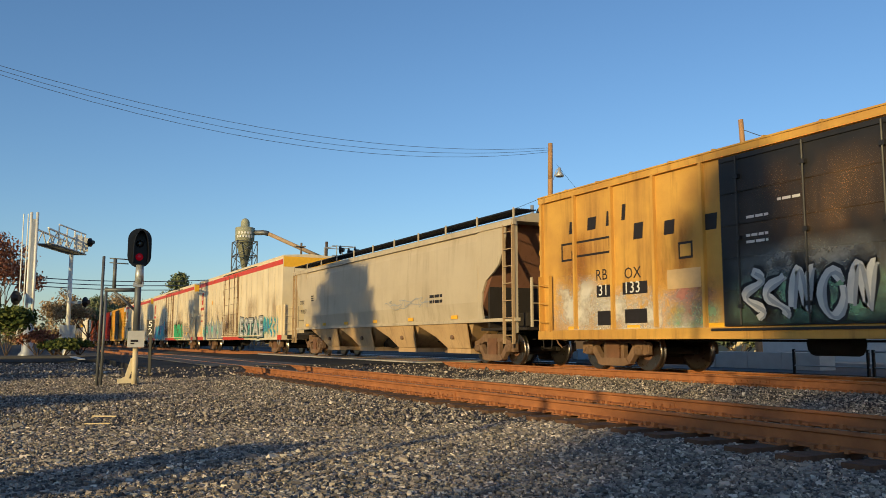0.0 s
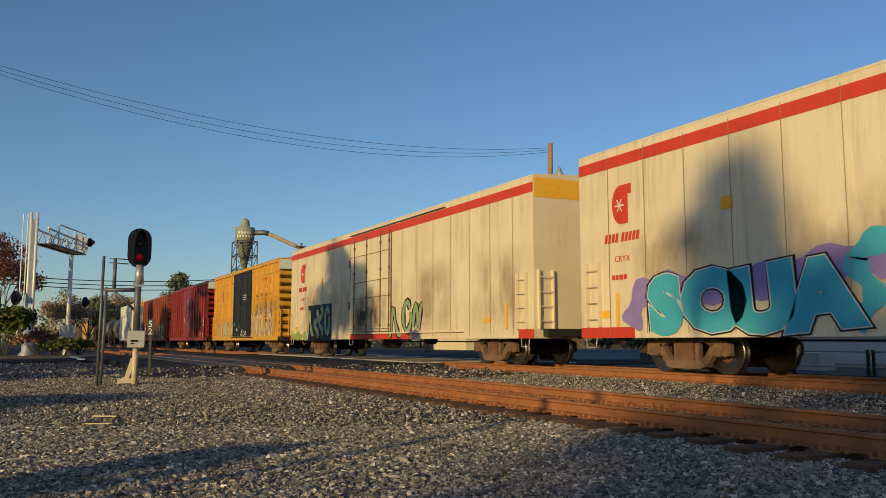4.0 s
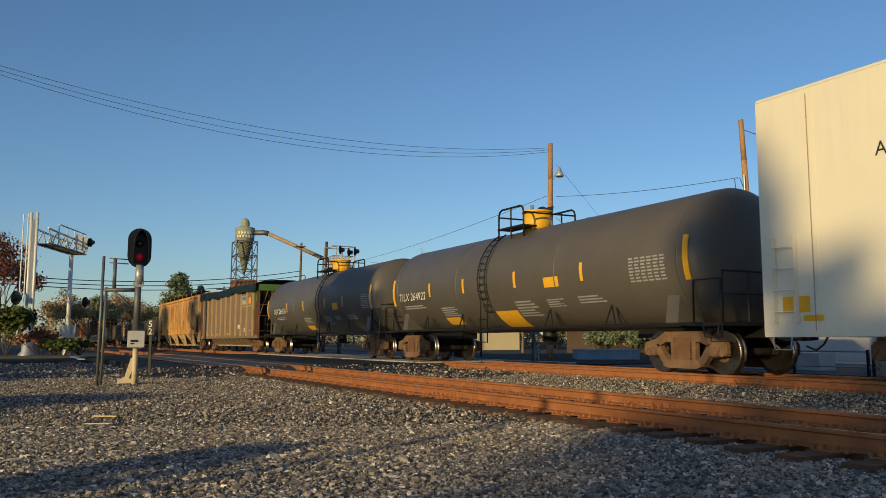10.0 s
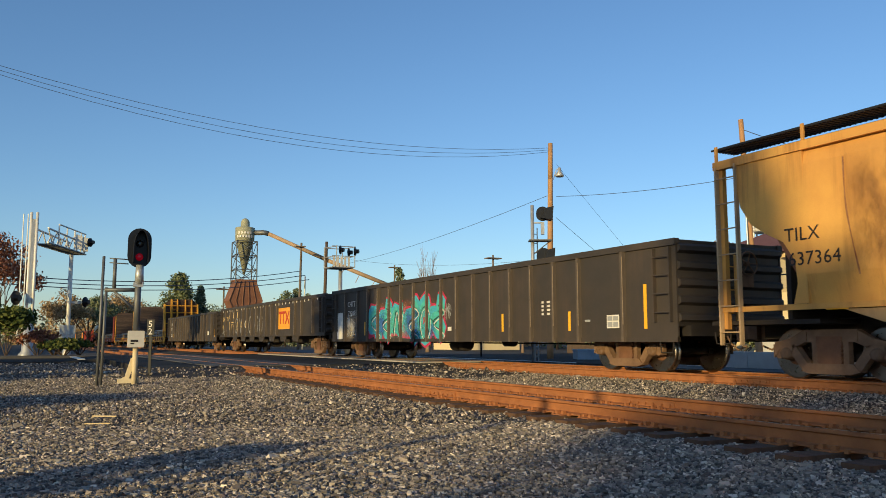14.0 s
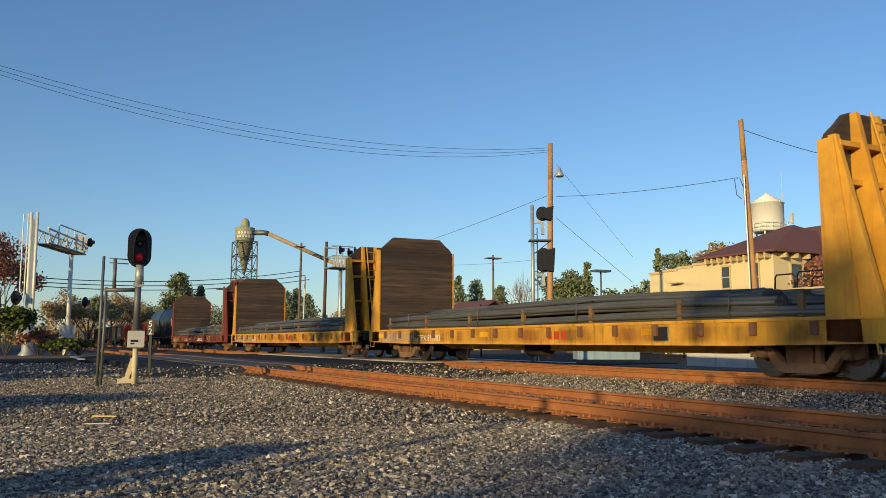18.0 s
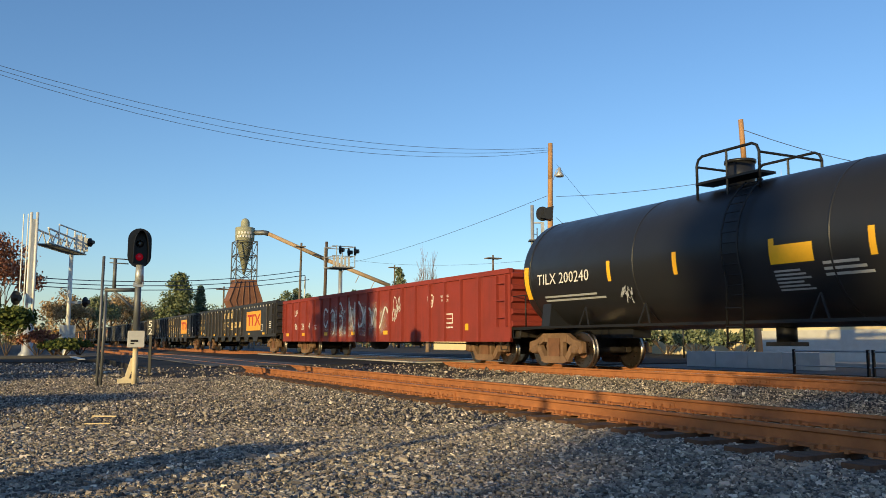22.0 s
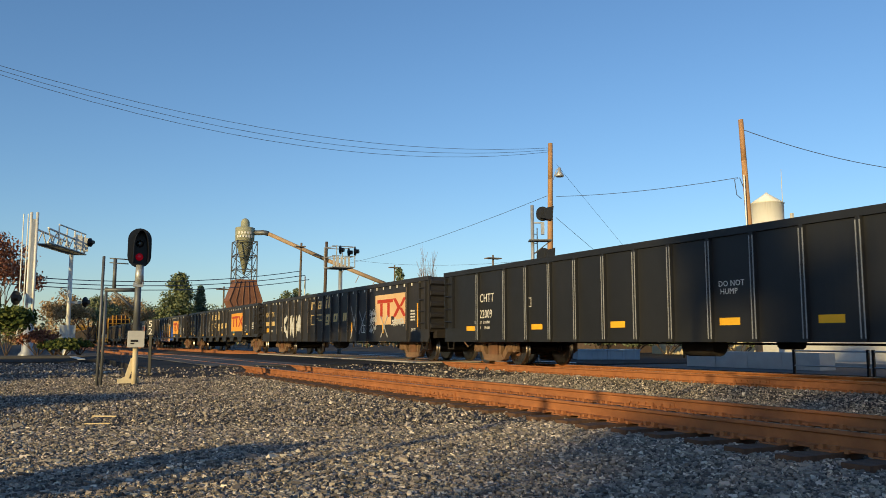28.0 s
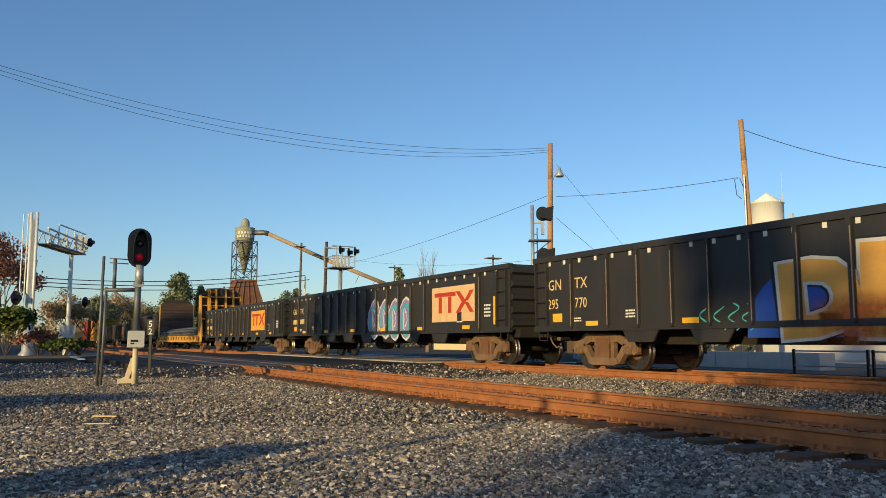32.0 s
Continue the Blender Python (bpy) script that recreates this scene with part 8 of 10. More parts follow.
def branches(bm, rnd, p, d, length, r, depth, tips, spread=0.6, seg=5):
    q = p + d * length
    tube(bm, p, q, r, r * 0.65, seg, caps=False)
    if depth == 0:
        tips.append(tuple(q))
        return
    for k in range(rnd.choice((2, 3, 3))):
        e = (d + Vector((rnd.uniform(-1, 1), rnd.uniform(-1, 1), rnd.uniform(-0.3, 0.7))) * spread).normalized()
        branches(bm, rnd, p + d * length * rnd.uniform(0.6, 1.0), e, length * rnd.uniform(0.6, 0.82), r * 0.6, depth - 1, tips, spread, 4 if depth < 3 else seg)


def tree(label, at, height, crown, leaf, n=2500, size=0.16, seed=1, bare=False, category="tree", trunk_r=None, low=0.3, depth=4, group="trees", name="tree"):
    """A tapered trunk with limbs; its crown is clumps of leaves at the limbs' ends."""
    rnd = random.Random(seed)
    t = thing(name, label, category, group, at=pose(*at))
    bm = bmesh.new()
    tips = []
    r = trunk_r or height * 0.018
    h0 = height * low
    tube(bm, (0, 0, -0.3), (0, 0, h0), r * 1.25, r, 8)
    k = 5
    for i in range(k):
        a = i * math.tau / k + rnd.uniform(-0.4, 0.4)
        d = Vector((math.cos(a) * crown / height * 1.1, math.sin(a) * crown / height * 1.1, 0.75)).normalized()
        branches(bm, rnd, Vector((0, 0, h0 * rnd.uniform(0.8, 1.0))), d, (height - h0) * rnd.uniform(0.30, 0.38), r * 0.6, depth - 1, tips, 0.55)
    branches(bm, rnd, Vector((0, 0, h0)), Vector((0, 0, 1)), (height - h0) * 0.36, r * 0.8, depth - 1, tips, 0.5)
    top = max(p[2] for p in tips)
    wide = max(math.hypot(p[0], p[1]) for p in tips)
    sx, sz = crown / wide * 0.85, (height * 0.96 - h0) / max(0.1, top - h0)
    for v in bm.verts:
        if v.co.z > h0:
            v.co = Vector((v.co.x * sx, v.co.y * sx, h0 + (v.co.z - h0) * sz))
    tips = [(p[0] * sx, p[1] * sx, h0 + (p[2] - h0) * sz) for p in tips]
    part("trunk", bm, M["twig"] if bare else M["bark"], t)
    if not bare or n:
        me = leaves(tips, crown * 0.24, n, size, seed)
        me.materials.append(M[leaf])
        part("crown", me, None, t)
    return t


def conifer(label, at, height, radius, leaf, n=1600, seed=1, size=0.28, pointed=1.0, name="conifer_tree", low=0.1):
    """A straight trunk with whorls of drooping boughs of small needle tufts."""
    rng = np.random.default_rng(seed)
    t = thing(name, label, "tree", "trees", at=pose(*at))
    bm = bmesh.new()
    tube(bm, (0, 0, -0.3), (0, 0, height * 0.97), height * 0.018, 0.02, 7)
    cs = []
    z = height * low
    while z < height:
        u = (z - height * low) / (height * (1 - low))
        rr = radius * (1 - u) ** pointed * rng.uniform(0.7, 1.1) + 0.08
        for k in range(7):
            a = rng.uniform(0, math.tau)
            for q in (0.35, 0.65, 0.95):
                cs.append((math.cos(a) * rr * q, math.sin(a) * rr * q, z - q * rr * 0.25 + rng.uniform(-0.1, 0.1)))
            tube(bm, (0, 0, z), (math.cos(a) * rr, math.sin(a) * rr, z - rr * 0.25), 0.03, 0.01, 4, caps=False)
        z += height * 0.035
    part("trunk", bm, M["bark"], t)
    me = leaves(cs, radius * 0.16 + 0.1, n, size, seed, 0.8)
    me.materials.append(M[leaf])
    part("crown", me, None, t)
    return t


def shrub(label, at, w, h, leaf, n=900, size=0.09, seed=1, name="shrub"):
    rnd = random.Random(seed)
    t = thing(name, label, "shrub", "shrubs", at=pose(*at))
    bm = bmesh.new()
    tips = []
    for k in range(7):
        a = k * math.tau / 7 + rnd.uniform(-0.3, 0.3)
        d = Vector((math.cos(a) * w / h * 0.45, math.sin(a) * w / h * 0.45, 0.8)).normalized()
        branches(bm, rnd, Vector((0, 0, -0.05)), d, h * 0.4, 0.03, 2, tips, 0.5, 4)
    kz = (h - min(w, h) * 0.12) / max(q[2] for q in tips)
    kx = (w * 0.5 - min(w, h) * 0.14) / max(math.hypot(q[0], q[1]) for q in tips)
    for v in bm.verts:
        v.co = Vector((v.co.x * kx, v.co.y * kx, v.co.z * kz if v.co.z > 0 else v.co.z))
    tips = [(q[0] * kx, q[1] * kx, q[2] * kz) for q in tips]
    part("stem_cluster", bm, M["bark"], t)
    me = leaves(tips, min(w, h) * 0.22, n, size, seed)
    me.materials.append(M[leaf])
    part("foliage", me, None, t)
    return t


def dense(label, at, w, h, leaf, n, size, seed, low=0.0, name="hedge", category="hedge", group="hedges", top=0.5, trunk_r=0.06, stems=3):
    """A close-grown plant, clipped hedge to tall column: stems inside a full, uneven body of leaves."""
    rng = np.random.default_rng(seed)
    t = thing(name, label, category, group, at=pose(*at))
    bm = bmesh.new()
    for k in range(stems):
        a = k * math.tau / stems
        o = w * 0.18 if stems > 1 else 0.0
        tube(bm, (math.cos(a) * o, math.sin(a) * o, -0.1), (math.cos(a) * o * 1.3, math.sin(a) * o * 1.3, h * 0.8), trunk_r, trunk_r * 0.4, 6)
    part("trunk" if stems == 1 else "stem_cluster", bm, M["bark"], t)
    m = max(60, n // 22)
    u = rng.uniform(0, 1, m)
    wide = np.minimum(1.0, np.minimum((1 - u) / max(top, 0.02) + 0.12, 1.0)) ** 0.6 * (0.85 + 0.3 * rng.uniform(0, 1, m))
    ang, rad = rng.uniform(0, math.tau, m), np.sqrt(rng.uniform(0, 1, m)) * 0.5 * w * wide
    cs = [(math.cos(a_) * r_, math.sin(a_) * r_, h * (low + (1 - low) * u_)) for a_, r_, u_ in zip(ang, rad, u)]
    me = leaves(cs, min(w, h) * 0.07 + size * 0.5, n, size, seed)
    me.materials.append(M[leaf])
    part("foliage", me, None, t)
    return t


# unseen tall trees beyond the lot, to throw long soft evening shadows over the tracks
dense("tall slender tree with a small dense crown", (30.3, -60.0, -0.28), 2.5, 20.6, "leaf_green", 1800, 0.24, 11, 0.87, "tree", "tree", "trees", 0.5, 0.11, 1)
for k, (x, y, hh, w_, n_, lw) in enumerate(((33.4, -61.5, 18.9, 3.4, 1300, 0.76), (35.6, -60.5, 17.8, 4.8, 3600, 0.3), (41.0, -61.0, 17.0, 5.0, 3400, 0.05), (46.0, -60.0, 18.2, 5.2, 3600, 0.05), (51.5, -61.5, 17.6, 5.4, 3800, 0.05), (57.0, -60.5, 18.0, 5.6, 5000, 0.05))):
    dense("broadleaf tree in a row with a tall crown", (x, y, -0.28), w_, hh, "leaf_green", n_, 0.27, 21 + k, lw, "tree", "tree", "trees", 0.35, 0.12, 1)
tree("tall broadleaf tree with an open crown by the road", (-15.2, -18.0, -0.28), 11.9, 3.9, "leaf_green", 5200, 0.18, 31, low=0.3, trunk_r=0.2)
dense("large dense shrub beside the lot", (-7.0, -14.0, -0.28), 4.7, 3.45, "leaf_green", 6500, 0.12, 41, 0.0, "shrub", "shrub", "shrubs", 0.3)
dense("upright dense shrub beside the lot", (-1.75, -8.0, -0.28), 1.3, 2.34, "leaf_green", 3600, 0.09, 42, 0.0, "shrub", "shrub", "shrubs", 0.4)
# unseen hedge, sized so that its shade covers the gravel on the right
dense("tall overgrown leafy hedge behind the lot, unseen, added to shade the gravel", (7.9, -14.0, -0.28), 8.4, 4.0, "leaf_green", 5200, 0.14, 43, 0.0, "hedge", "hedge", "hedges", 0.12, 0.06, 5)
# hedges outside the view, put here for the shade on the road
for k, (x, y, w_, h_) in enumerate(((-18.5, -13.0, 5.0, 3.6), (-23.5, -13.5, 5.4, 4.2), (-28.5, -13.0, 5.4, 4.0), (-33.5, -14.0, 5.4, 4.4))):
    dense("overgrown leafy hedge out of view, added to shade the road", (x, y, -0.2), w_, h_, "leaf_green", 5000, 0.14, 45 + k, top=0.3)
# unseen trees, added to keep the sun off the train's far cars
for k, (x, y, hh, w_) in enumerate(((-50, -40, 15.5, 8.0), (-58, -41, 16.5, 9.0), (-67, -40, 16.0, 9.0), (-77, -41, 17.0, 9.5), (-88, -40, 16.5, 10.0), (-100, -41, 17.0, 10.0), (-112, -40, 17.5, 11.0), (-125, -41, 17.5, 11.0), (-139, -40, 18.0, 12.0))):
    dense("tall broadleaf tree with a full crown, unseen, added to shade the far cars", (x, y, -0.28), w_, hh, "leaf_green", 3600, 0.4, 441 + k, 0.2, "tree", "tree", "trees", 0.5, 0.25, 1)
# greenery beyond the crossing
tree("autumn tree with thin reddish-brown leaves", (-56.87, -1.11, -0.10), 7.6, 2.9, "leaf_red", 3200, 0.12, 51, low=0.2, depth=5)
shrub("rounded sunlit green hedge bush", (-49.78, -0.54, -0.12), 3.0, 2.9, "leaf_green", 2200, 0.13, 52)
shrub("dark shrub at the kerb", (-51.24, 1.00, -0.16), 2.4, 1.6, "leaf_red", 900, 0.1, 53)
for k, q in enumerate(((-51.06, 1.82, -0.10), (-52.41, 3.20, -0.10), (-48.94, 2.21, -0.10))):
    shrub("low green shrub by the kerb", q, 1.9, 1.0, "leaf_green", 700, 0.1, 54 + k)
for k, (q, hh, cr, lf, nn) in enumerate((((-142.67, 6.96, 1.07), 9.0, 5.0, "leaf_dry", 900), ((-152.10, 10.49, 1.09), 8.5, 5.5, "leaf_dark", 1600), ((-161.08, 14.89, 1.12), 9.5, 6.0, "leaf_dry", 1000),
                                          ((-170.16, 19.10, 1.14), 9.5, 6.0, "leaf_dry", 900), ((-178.98, 23.82, 1.17), 8.8, 5.0, "leaf_dark", 900), ((-182.84, 38.16, 1.20), 8.5, 7.0, "leaf_dark", 900),
                                          ((-194.78, 36.81, 1.22), 9.5, 6.0, "leaf_dry", 800))):
    tree("distant tree with thin olive-brown crown", (q[0], q[1], -0.28), hh, cr, lf, nn * 3, 0.2, 61 + k, depth=4, low=0.2)
q = (-124.42, 20.54, 1.04)
conifer("broad green pine behind the crossing", (q[0], q[1], -0.28), 10.8, 3.9, "leaf_pine", 11000, 71, 0.19, 0.5)
q = (-128.07, 24.37, 1.05)
conifer("dark blue-green spruce behind the crossing", (q[0], q[1], -0.28), 9.3, 2.3, "leaf_dark", 4800, 72, 0.17, 0.9)
for k, (a, d, hh, rr, lf, pt) in enumerate(((506, 150, 10.0, 3.6, "leaf_dark", 0.6), (525, 152, 10.6, 3.2, "leaf_dark", 0.7), (546, 150, 9.4, 3.0, "leaf_dark", 0.6),
                                            (706, 120, 11.6, 2.5, "leaf_dark", 0.8), (812, 130, 11.2, 2.6, "leaf_dark", 0.8), (842, 135, 11.0, 3.4, "leaf_dark", 0.6),
                                            (885, 130, 9.6, 3.0, "leaf_dark", 0.7), (627, 150, 10.2, 3.0, "leaf_dark", 0.8),
                                            (1041, 90, 9.8, 0.75, "leaf_pine", 0.35), (1166, 95, 11.5, 0.8, "leaf_pine", 0.35))):
    q = place_on(a, d)
    conifer("slender dark upright cypress tree" if rr < 1 else "dark conifer in the distance", (q[0], q[1], -0.28), hh, rr, lf, 3400, 80 + k, 0.19 if rr > 1 else 0.16, pt, low=0.02 if rr < 1 else 0.1)
for k, (a, d, hh, cr, lf, nn, lw) in enumerate(((650, 120, 7.0, 6.0, "leaf_dry", 900, 0.2), (745, 125, 6.5, 6.0, "leaf_dry", 800, 0.2), (800, 110, 6.0, 5.0, "leaf_dry", 900, 0.2),
                                                (905, 115, 6.5, 5.0, "leaf_dry", 900, 0.2), (1010, 100, 9.6, 4.5, "leaf_pine", 2400, 0.15), (985, 98, 7.5, 3.5, "leaf_pine", 1600, 0.15),
                                                (1090, 80, 6.0, 3.0, "leaf_dark", 900, 0.15), (1135, 72, 6.2, 2.6, "leaf_dark", 1400, 0.12), (1075, 110, 6.5, 5.0, "leaf_dry", 900, 0.2),
                                                (1205, 85, 10.3, 3.4, "leaf_dark", 1500, 0.2), (1262, 90, 11.8, 4.6, "leaf_dry", 2600, 0.2), (1470, 40, 5.1, 2.2, "leaf_red", 900, 0.2), (1530, 38, 5.0, 2.4, "leaf_red", 900, 0.2))):
    q = place_on(a, d)
    tree("distant broadleaf tree with a dull crown" if d > 60 else "bare reddish-brown shrubby tree", (q[0], q[1], -0.28), hh, cr, lf, nn * 2, 0.2 if d > 60 else 0.1, 100 + k, depth=4, low=lw)
q = (-67.30, 33.13, 0.92)
tree("bare leafless tree with upright thin branches", (q[0], q[1], -0.28), 10.2, 2.2, "leaf_dry", 0, 0.1, 131, True, low=0.12, depth=5)
q = (-59.12, 38.09, 0.91)
tree("bare leafless tree with fine twigs", (q[0], q[1], -0.28), 7.4, 1.8, "leaf_dry", 0, 0.1, 132, True, low=0.2, depth=5)


def far_woods(name, label, spans, seed, leaf, size):
    """A ragged band of distant woods: clumps of leaves of uneven height."""
    rng = np.random.default_rng(seed)
    cs = []
    for a0, a1, d, h0, h1 in spans:
        for k in range(int((a1 - a0) / 5)):
            a = rng.uniform(a0, a1)
            q = place_on(a, d * rng.uniform(0.95, 1.05))
            hh = rng.uniform(h0, h1)
            for z in np.arange(0.5, hh, 0.9):
                cs.append((q[0] + rng.normal(0, 0.8), q[1] + rng.normal(0, 0.8), z))
    me = leaves(cs, 1.1, len(cs) * 7, size, seed, 0.9)
    me.materials.append(M[leaf])
    tagged(new(name, me), label, "woods", kind="stuff")


far_woods("far_woods", "distant brown and olive woods along the horizon", [(-40, 470, 210, 4, 8.5), (440, 700, 190, 4, 8), (640, 1010, 150, 3.5, 6.5), (960, 1300, 130, 3, 6.0), (1300, 1700, 150, 3, 5)], 301, "leaf_dry", 0.42)
far_woods("far_woods", "distant dark evergreen woods along the horizon", [(-40, 430, 230, 4, 9.5), (480, 560, 170, 5, 9), (780, 930, 160, 4, 7.5), (970, 1040, 120, 5, 8)], 302, "leaf_dark", 0.42)
# ---- signals, poles, wires and buildings ----
M["cream_wall"] = mat("cream_wall", rgb(226, 208, 164), 0.85, col2=rgb(208, 188, 144), scale=0.5, amount=0.4, bump=0.15, bump_scale=40)
M["mauve_roof"] = mat("mauve_roof", rgb(116, 78, 74), 0.8, col2=rgb(92, 64, 64), scale=0.6, amount=0.5, bump=0.3, bump_scale=30)
M["glass_dark"] = mat("window_glass", rgb(70, 84, 96), 0.08, scale=2, amount=0.2, bump=0.0, spec=0.8)
M["wood_trim"] = mat("wood_trim", rgb(206, 184, 140), 0.7, scale=2, amount=0.3)
M["signal_black"] = mat("signal_black", rgb(22, 24, 30), 0.45, scale=3, amount=0.4, bump=0.05)
M["pole_grey"] = mat("pole_grey", rgb(112, 114, 116), 0.5, 0.4, col2=rgb(84, 86, 88), scale=4, amount=0.5)
M["cream_iron"] = mat("cream_iron", rgb(222, 208, 172), 0.6, col2=rgb(186, 160, 112), scale=4, amount=0.6, bump=0.15)
M["white_box"] = mat("white_box", rgb(204, 202, 196), 0.5, col2=rgb(170, 166, 158), scale=3, amount=0.5, bump=0.06)
M["lens_red"] = mat("lens_red", rgb(150, 16, 36), 0.15, scale=3, amount=0.1, bump=0.0, glow=(rgb(255, 24, 50), 0.1))
M["lens_dark"] = mat("lens_dark", rgb(40, 42, 44), 0.1, scale=3, amount=0.1, bump=0.0, spec=0.7)
M["mast_white"] = mat("mast_white", rgb(226, 224, 216), 0.45, 0.15, col2=rgb(192, 188, 178), scale=2, amount=0.5, streak=0.3, streak_col=rgb(150, 138, 120), bump=0.05)
M["pole_weathered"] = mat("pole_weathered", rgb(120, 108, 96), 0.9, col2=rgb(86, 78, 72), scale=1.5, amount=0.7, stretch=(4, 4, 0.5), bump=0.4, bump_scale=30)
M["chute_tan"] = mat("chute_tan", rgb(176, 152, 122), 0.7, col2=rgb(140, 112, 86), scale=1.0, amount=0.7, streak=0.3, bump=0.1)
M["cyclone"] = mat("cyclone_paint", rgb(158, 158, 132), 0.6, col2=rgb(130, 132, 112), scale=0.6, amount=0.5, streak=0.4, streak_col=rgb(110, 100, 74))
M["container_paint"] = mat("container_paint", rgb(150, 172, 190), 0.5, col2=rgb(122, 146, 166), scale=1.2, amount=0.5, streak=0.3, bump=0.05)
M["wire"] = mat("wire", rgb(72, 80, 98), 0.6, scale=1, amount=0.1, bump=0.0)
M["tank_white"] = mat("tank_white", rgb(238, 236, 232), 0.6, col2=rgb(218, 214, 206), scale=0.4, amount=0.4, streak=0.3, streak_col=rgb(170, 150, 120))


def wire(name, label, a, b, sag, r=0.012, group="overhead wires"):
    """A hanging wire from a to b."""
    bm = bmesh.new()
    a, b = Vector(a), Vector(b)
    pts = [a.lerp(b, k / 16) - Vector((0, 0, sag * 4 * (k / 16) * (1 - k / 16))) for k in range(17)]
    pipe(bm, pts, r, 5)
    solid(name, bm, M["wire"], label, "wire", group)


def pole(label, foot, top, r, material=None, name="utility_pole", group="utility poles"):
    t = thing(name, label, "utility pole", group)
    bm = bmesh.new()
    a, b = Vector((foot[0], foot[1], -0.4)), Vector(top)
    n = 6
    for k in range(n):
        p, q = a.lerp(b, k / n), a.lerp(b, (k + 1) / n)
        tube(bm, p, q, r * (1 - 0.3 * k / n), r * (1 - 0.3 * (k + 1) / n), 12, caps=k in (0, n - 1))
    part("shaft", bm, material or M["wood_pole"], t)
    return t


def insulator(parent, at):
    bm = bmesh.new()
    x, y, z = at
    tube(bm, (x, y, z), (x, y, z + 0.12), 0.03, seg=8)
    tube(bm, (x, y, z + 0.06), (x, y, z + 0.1), 0.055, seg=8)
    part("insulator", bm, M["white_box"], parent)


# slim steel pole beside the lot, whose thin shadow lies across the rails
q = thing("sign_pole", "slim plain steel pole beside the lot", "pole")
bm = bmesh.new()
tube(bm, (-0.12, -9.0, -0.28), (-0.12, -9.0, 6.2), 0.07, 0.06, 10)
part("shaft", bm, M["pole_grey"], q)
# poles behind the train
p1 = pole("tall bare wooden utility pole with a small lamp", (-33.2, 22.95), (-33.10, 23.08, 10.51), 0.165)
bm = bmesh.new()
la, lb = Vector((-33.05, 23.19, 8.68)), Vector((-32.91, 23.47, 9.20))
pipe(bm, [la, (la + lb) / 2 + Vector((0, 0, 0.22)), lb + Vector((0, 0, 0.1))], 0.02)
lamp = part("lamp_arm", bm, M["galv"], p1)
bm = bmesh.new()
spin_solid(bm, [(-0.38, 0.2), (-0.3, 0.22), (-0.1, 0.09), (0.06, 0.08), (0.1, 0.03)], lb, (0, 0, 1), 14)
part("lamp_head", bm, M["galv"], p1, "small galvanised street lamp")
insulator(p1, (-33.10, 23.08, 10.28))
p2 = pole("leaning bare wooden utility pole, sunlit", (-21.37, 23.97), (-21.55, 23.67, 8.97), 0.135)
bm = bmesh.new()
pipe(bm, [(-21.53, 23.71, 6.27), (-21.61, 23.56, 6.76), (-21.70, 23.39, 6.69), (-21.67, 23.44, 6.12), (-21.59, 23.58, 5.97)], 0.015)
part("service_loop", bm, M["wire"], p2)
bm = bmesh.new()
tube(bm, (-21.39, 23.55, 6.82), (-21.36, 23.59, 2.43), 0.03, seg=6)
part("conduit", bm, M["galv"], p2, "pale conduit up the pole")
wire("overhead_wire", "thin overhead line to a wooden pole", (-32.98, 23.32, 7.83), (-21.64, 23.50, 6.76), 0.14)
wire("overhead_wire", "thin overhead line from a wooden pole", (-21.51, 23.75, 8.58), (-19.03, 32.93, 7.27), 0.35, 0.014)
wire("overhead_wire", "thin overhead line to a wooden pole", (-33.20, 22.90, 7.86), (-71.04, 25.87, 7.63), 0.35)
wire("guy_wire", "thin guy wire of a wooden pole", (-33.00, 23.28, 6.78), (-35.21, 29.90, 3.93), 0.02, 0.01)
wire("guy_wire", "thin guy wire of a wooden pole", (-32.98, 23.32, 9.48), (-40.67, 34.59, 6.05), 0.02, 0.007)
for k, sag in enumerate((1.15, 1.3, 1.42)):
    a, b = Vector((-30.80, -3.00, 10.38)), Vector((-33.13, 23.03, 10.28))
    a.z, b.z = a.z - 0.12 * k, b.z - 0.1 * k
    wire("overhead_wire", "long sagging overhead wire across the sky", a, b, sag, 0.009)
for k, y in enumerate((504, 511, 521)):
    wire("overhead_wire", "dark overhead cable beyond the crossing", (-64.0, -4.2, 5.45 - k * 0.28), (-78.0, 24.5 + k * 0.4, 7.6 - k * 0.42), 0.9, 0.035)
# tall poles round the lumber mill
for (a, ta, d, r, m, lab) in ((529, 430, 92, 0.17, "pole_weathered", "weathered utility pole with a crossarm"), (573, 428, 70, 0.17, "bark", "dark plain leaning wooden pole"), (537, 490, 100, 0.12, "galv", "pale thin steel pole")):
    f = place_on(a, d)
    zt = 0.72 + (604 - ta) / 1450 * d
    q = pole(lab, f, (f[0] + 0.1, f[1] + 0.15, zt), r, M[m])
    if a == 529:
        part("crossarm", boxes((f[0] - 0.4, f[0] + 0.5, f[1] - 0.55, f[1] + 0.55, zt - 0.5, zt - 0.4)), M["pole_weathered"], q)
        for k in range(4):
            insulator(q, (f[0] + 0.05, f[1] - 0.5 + k * 0.33, zt - 0.4))
for (a, ta, d) in ((873, 452, 95), (698, 470, 130), (396, 508, 110)):
    f = place_on(a, d)
    zt = 0.72 + (604 - ta) / 1450 * d
    q = pole("distant utility pole with a crossarm", f, (f[0], f[1], zt), 0.15, M["pole_weathered"])
    part("crossarm", boxes((f[0] - 0.5, f[0] + 0.5, f[1] - 0.9, f[1] + 0.9, zt - 0.45, zt - 0.33)), M["pole_weathered"], q)
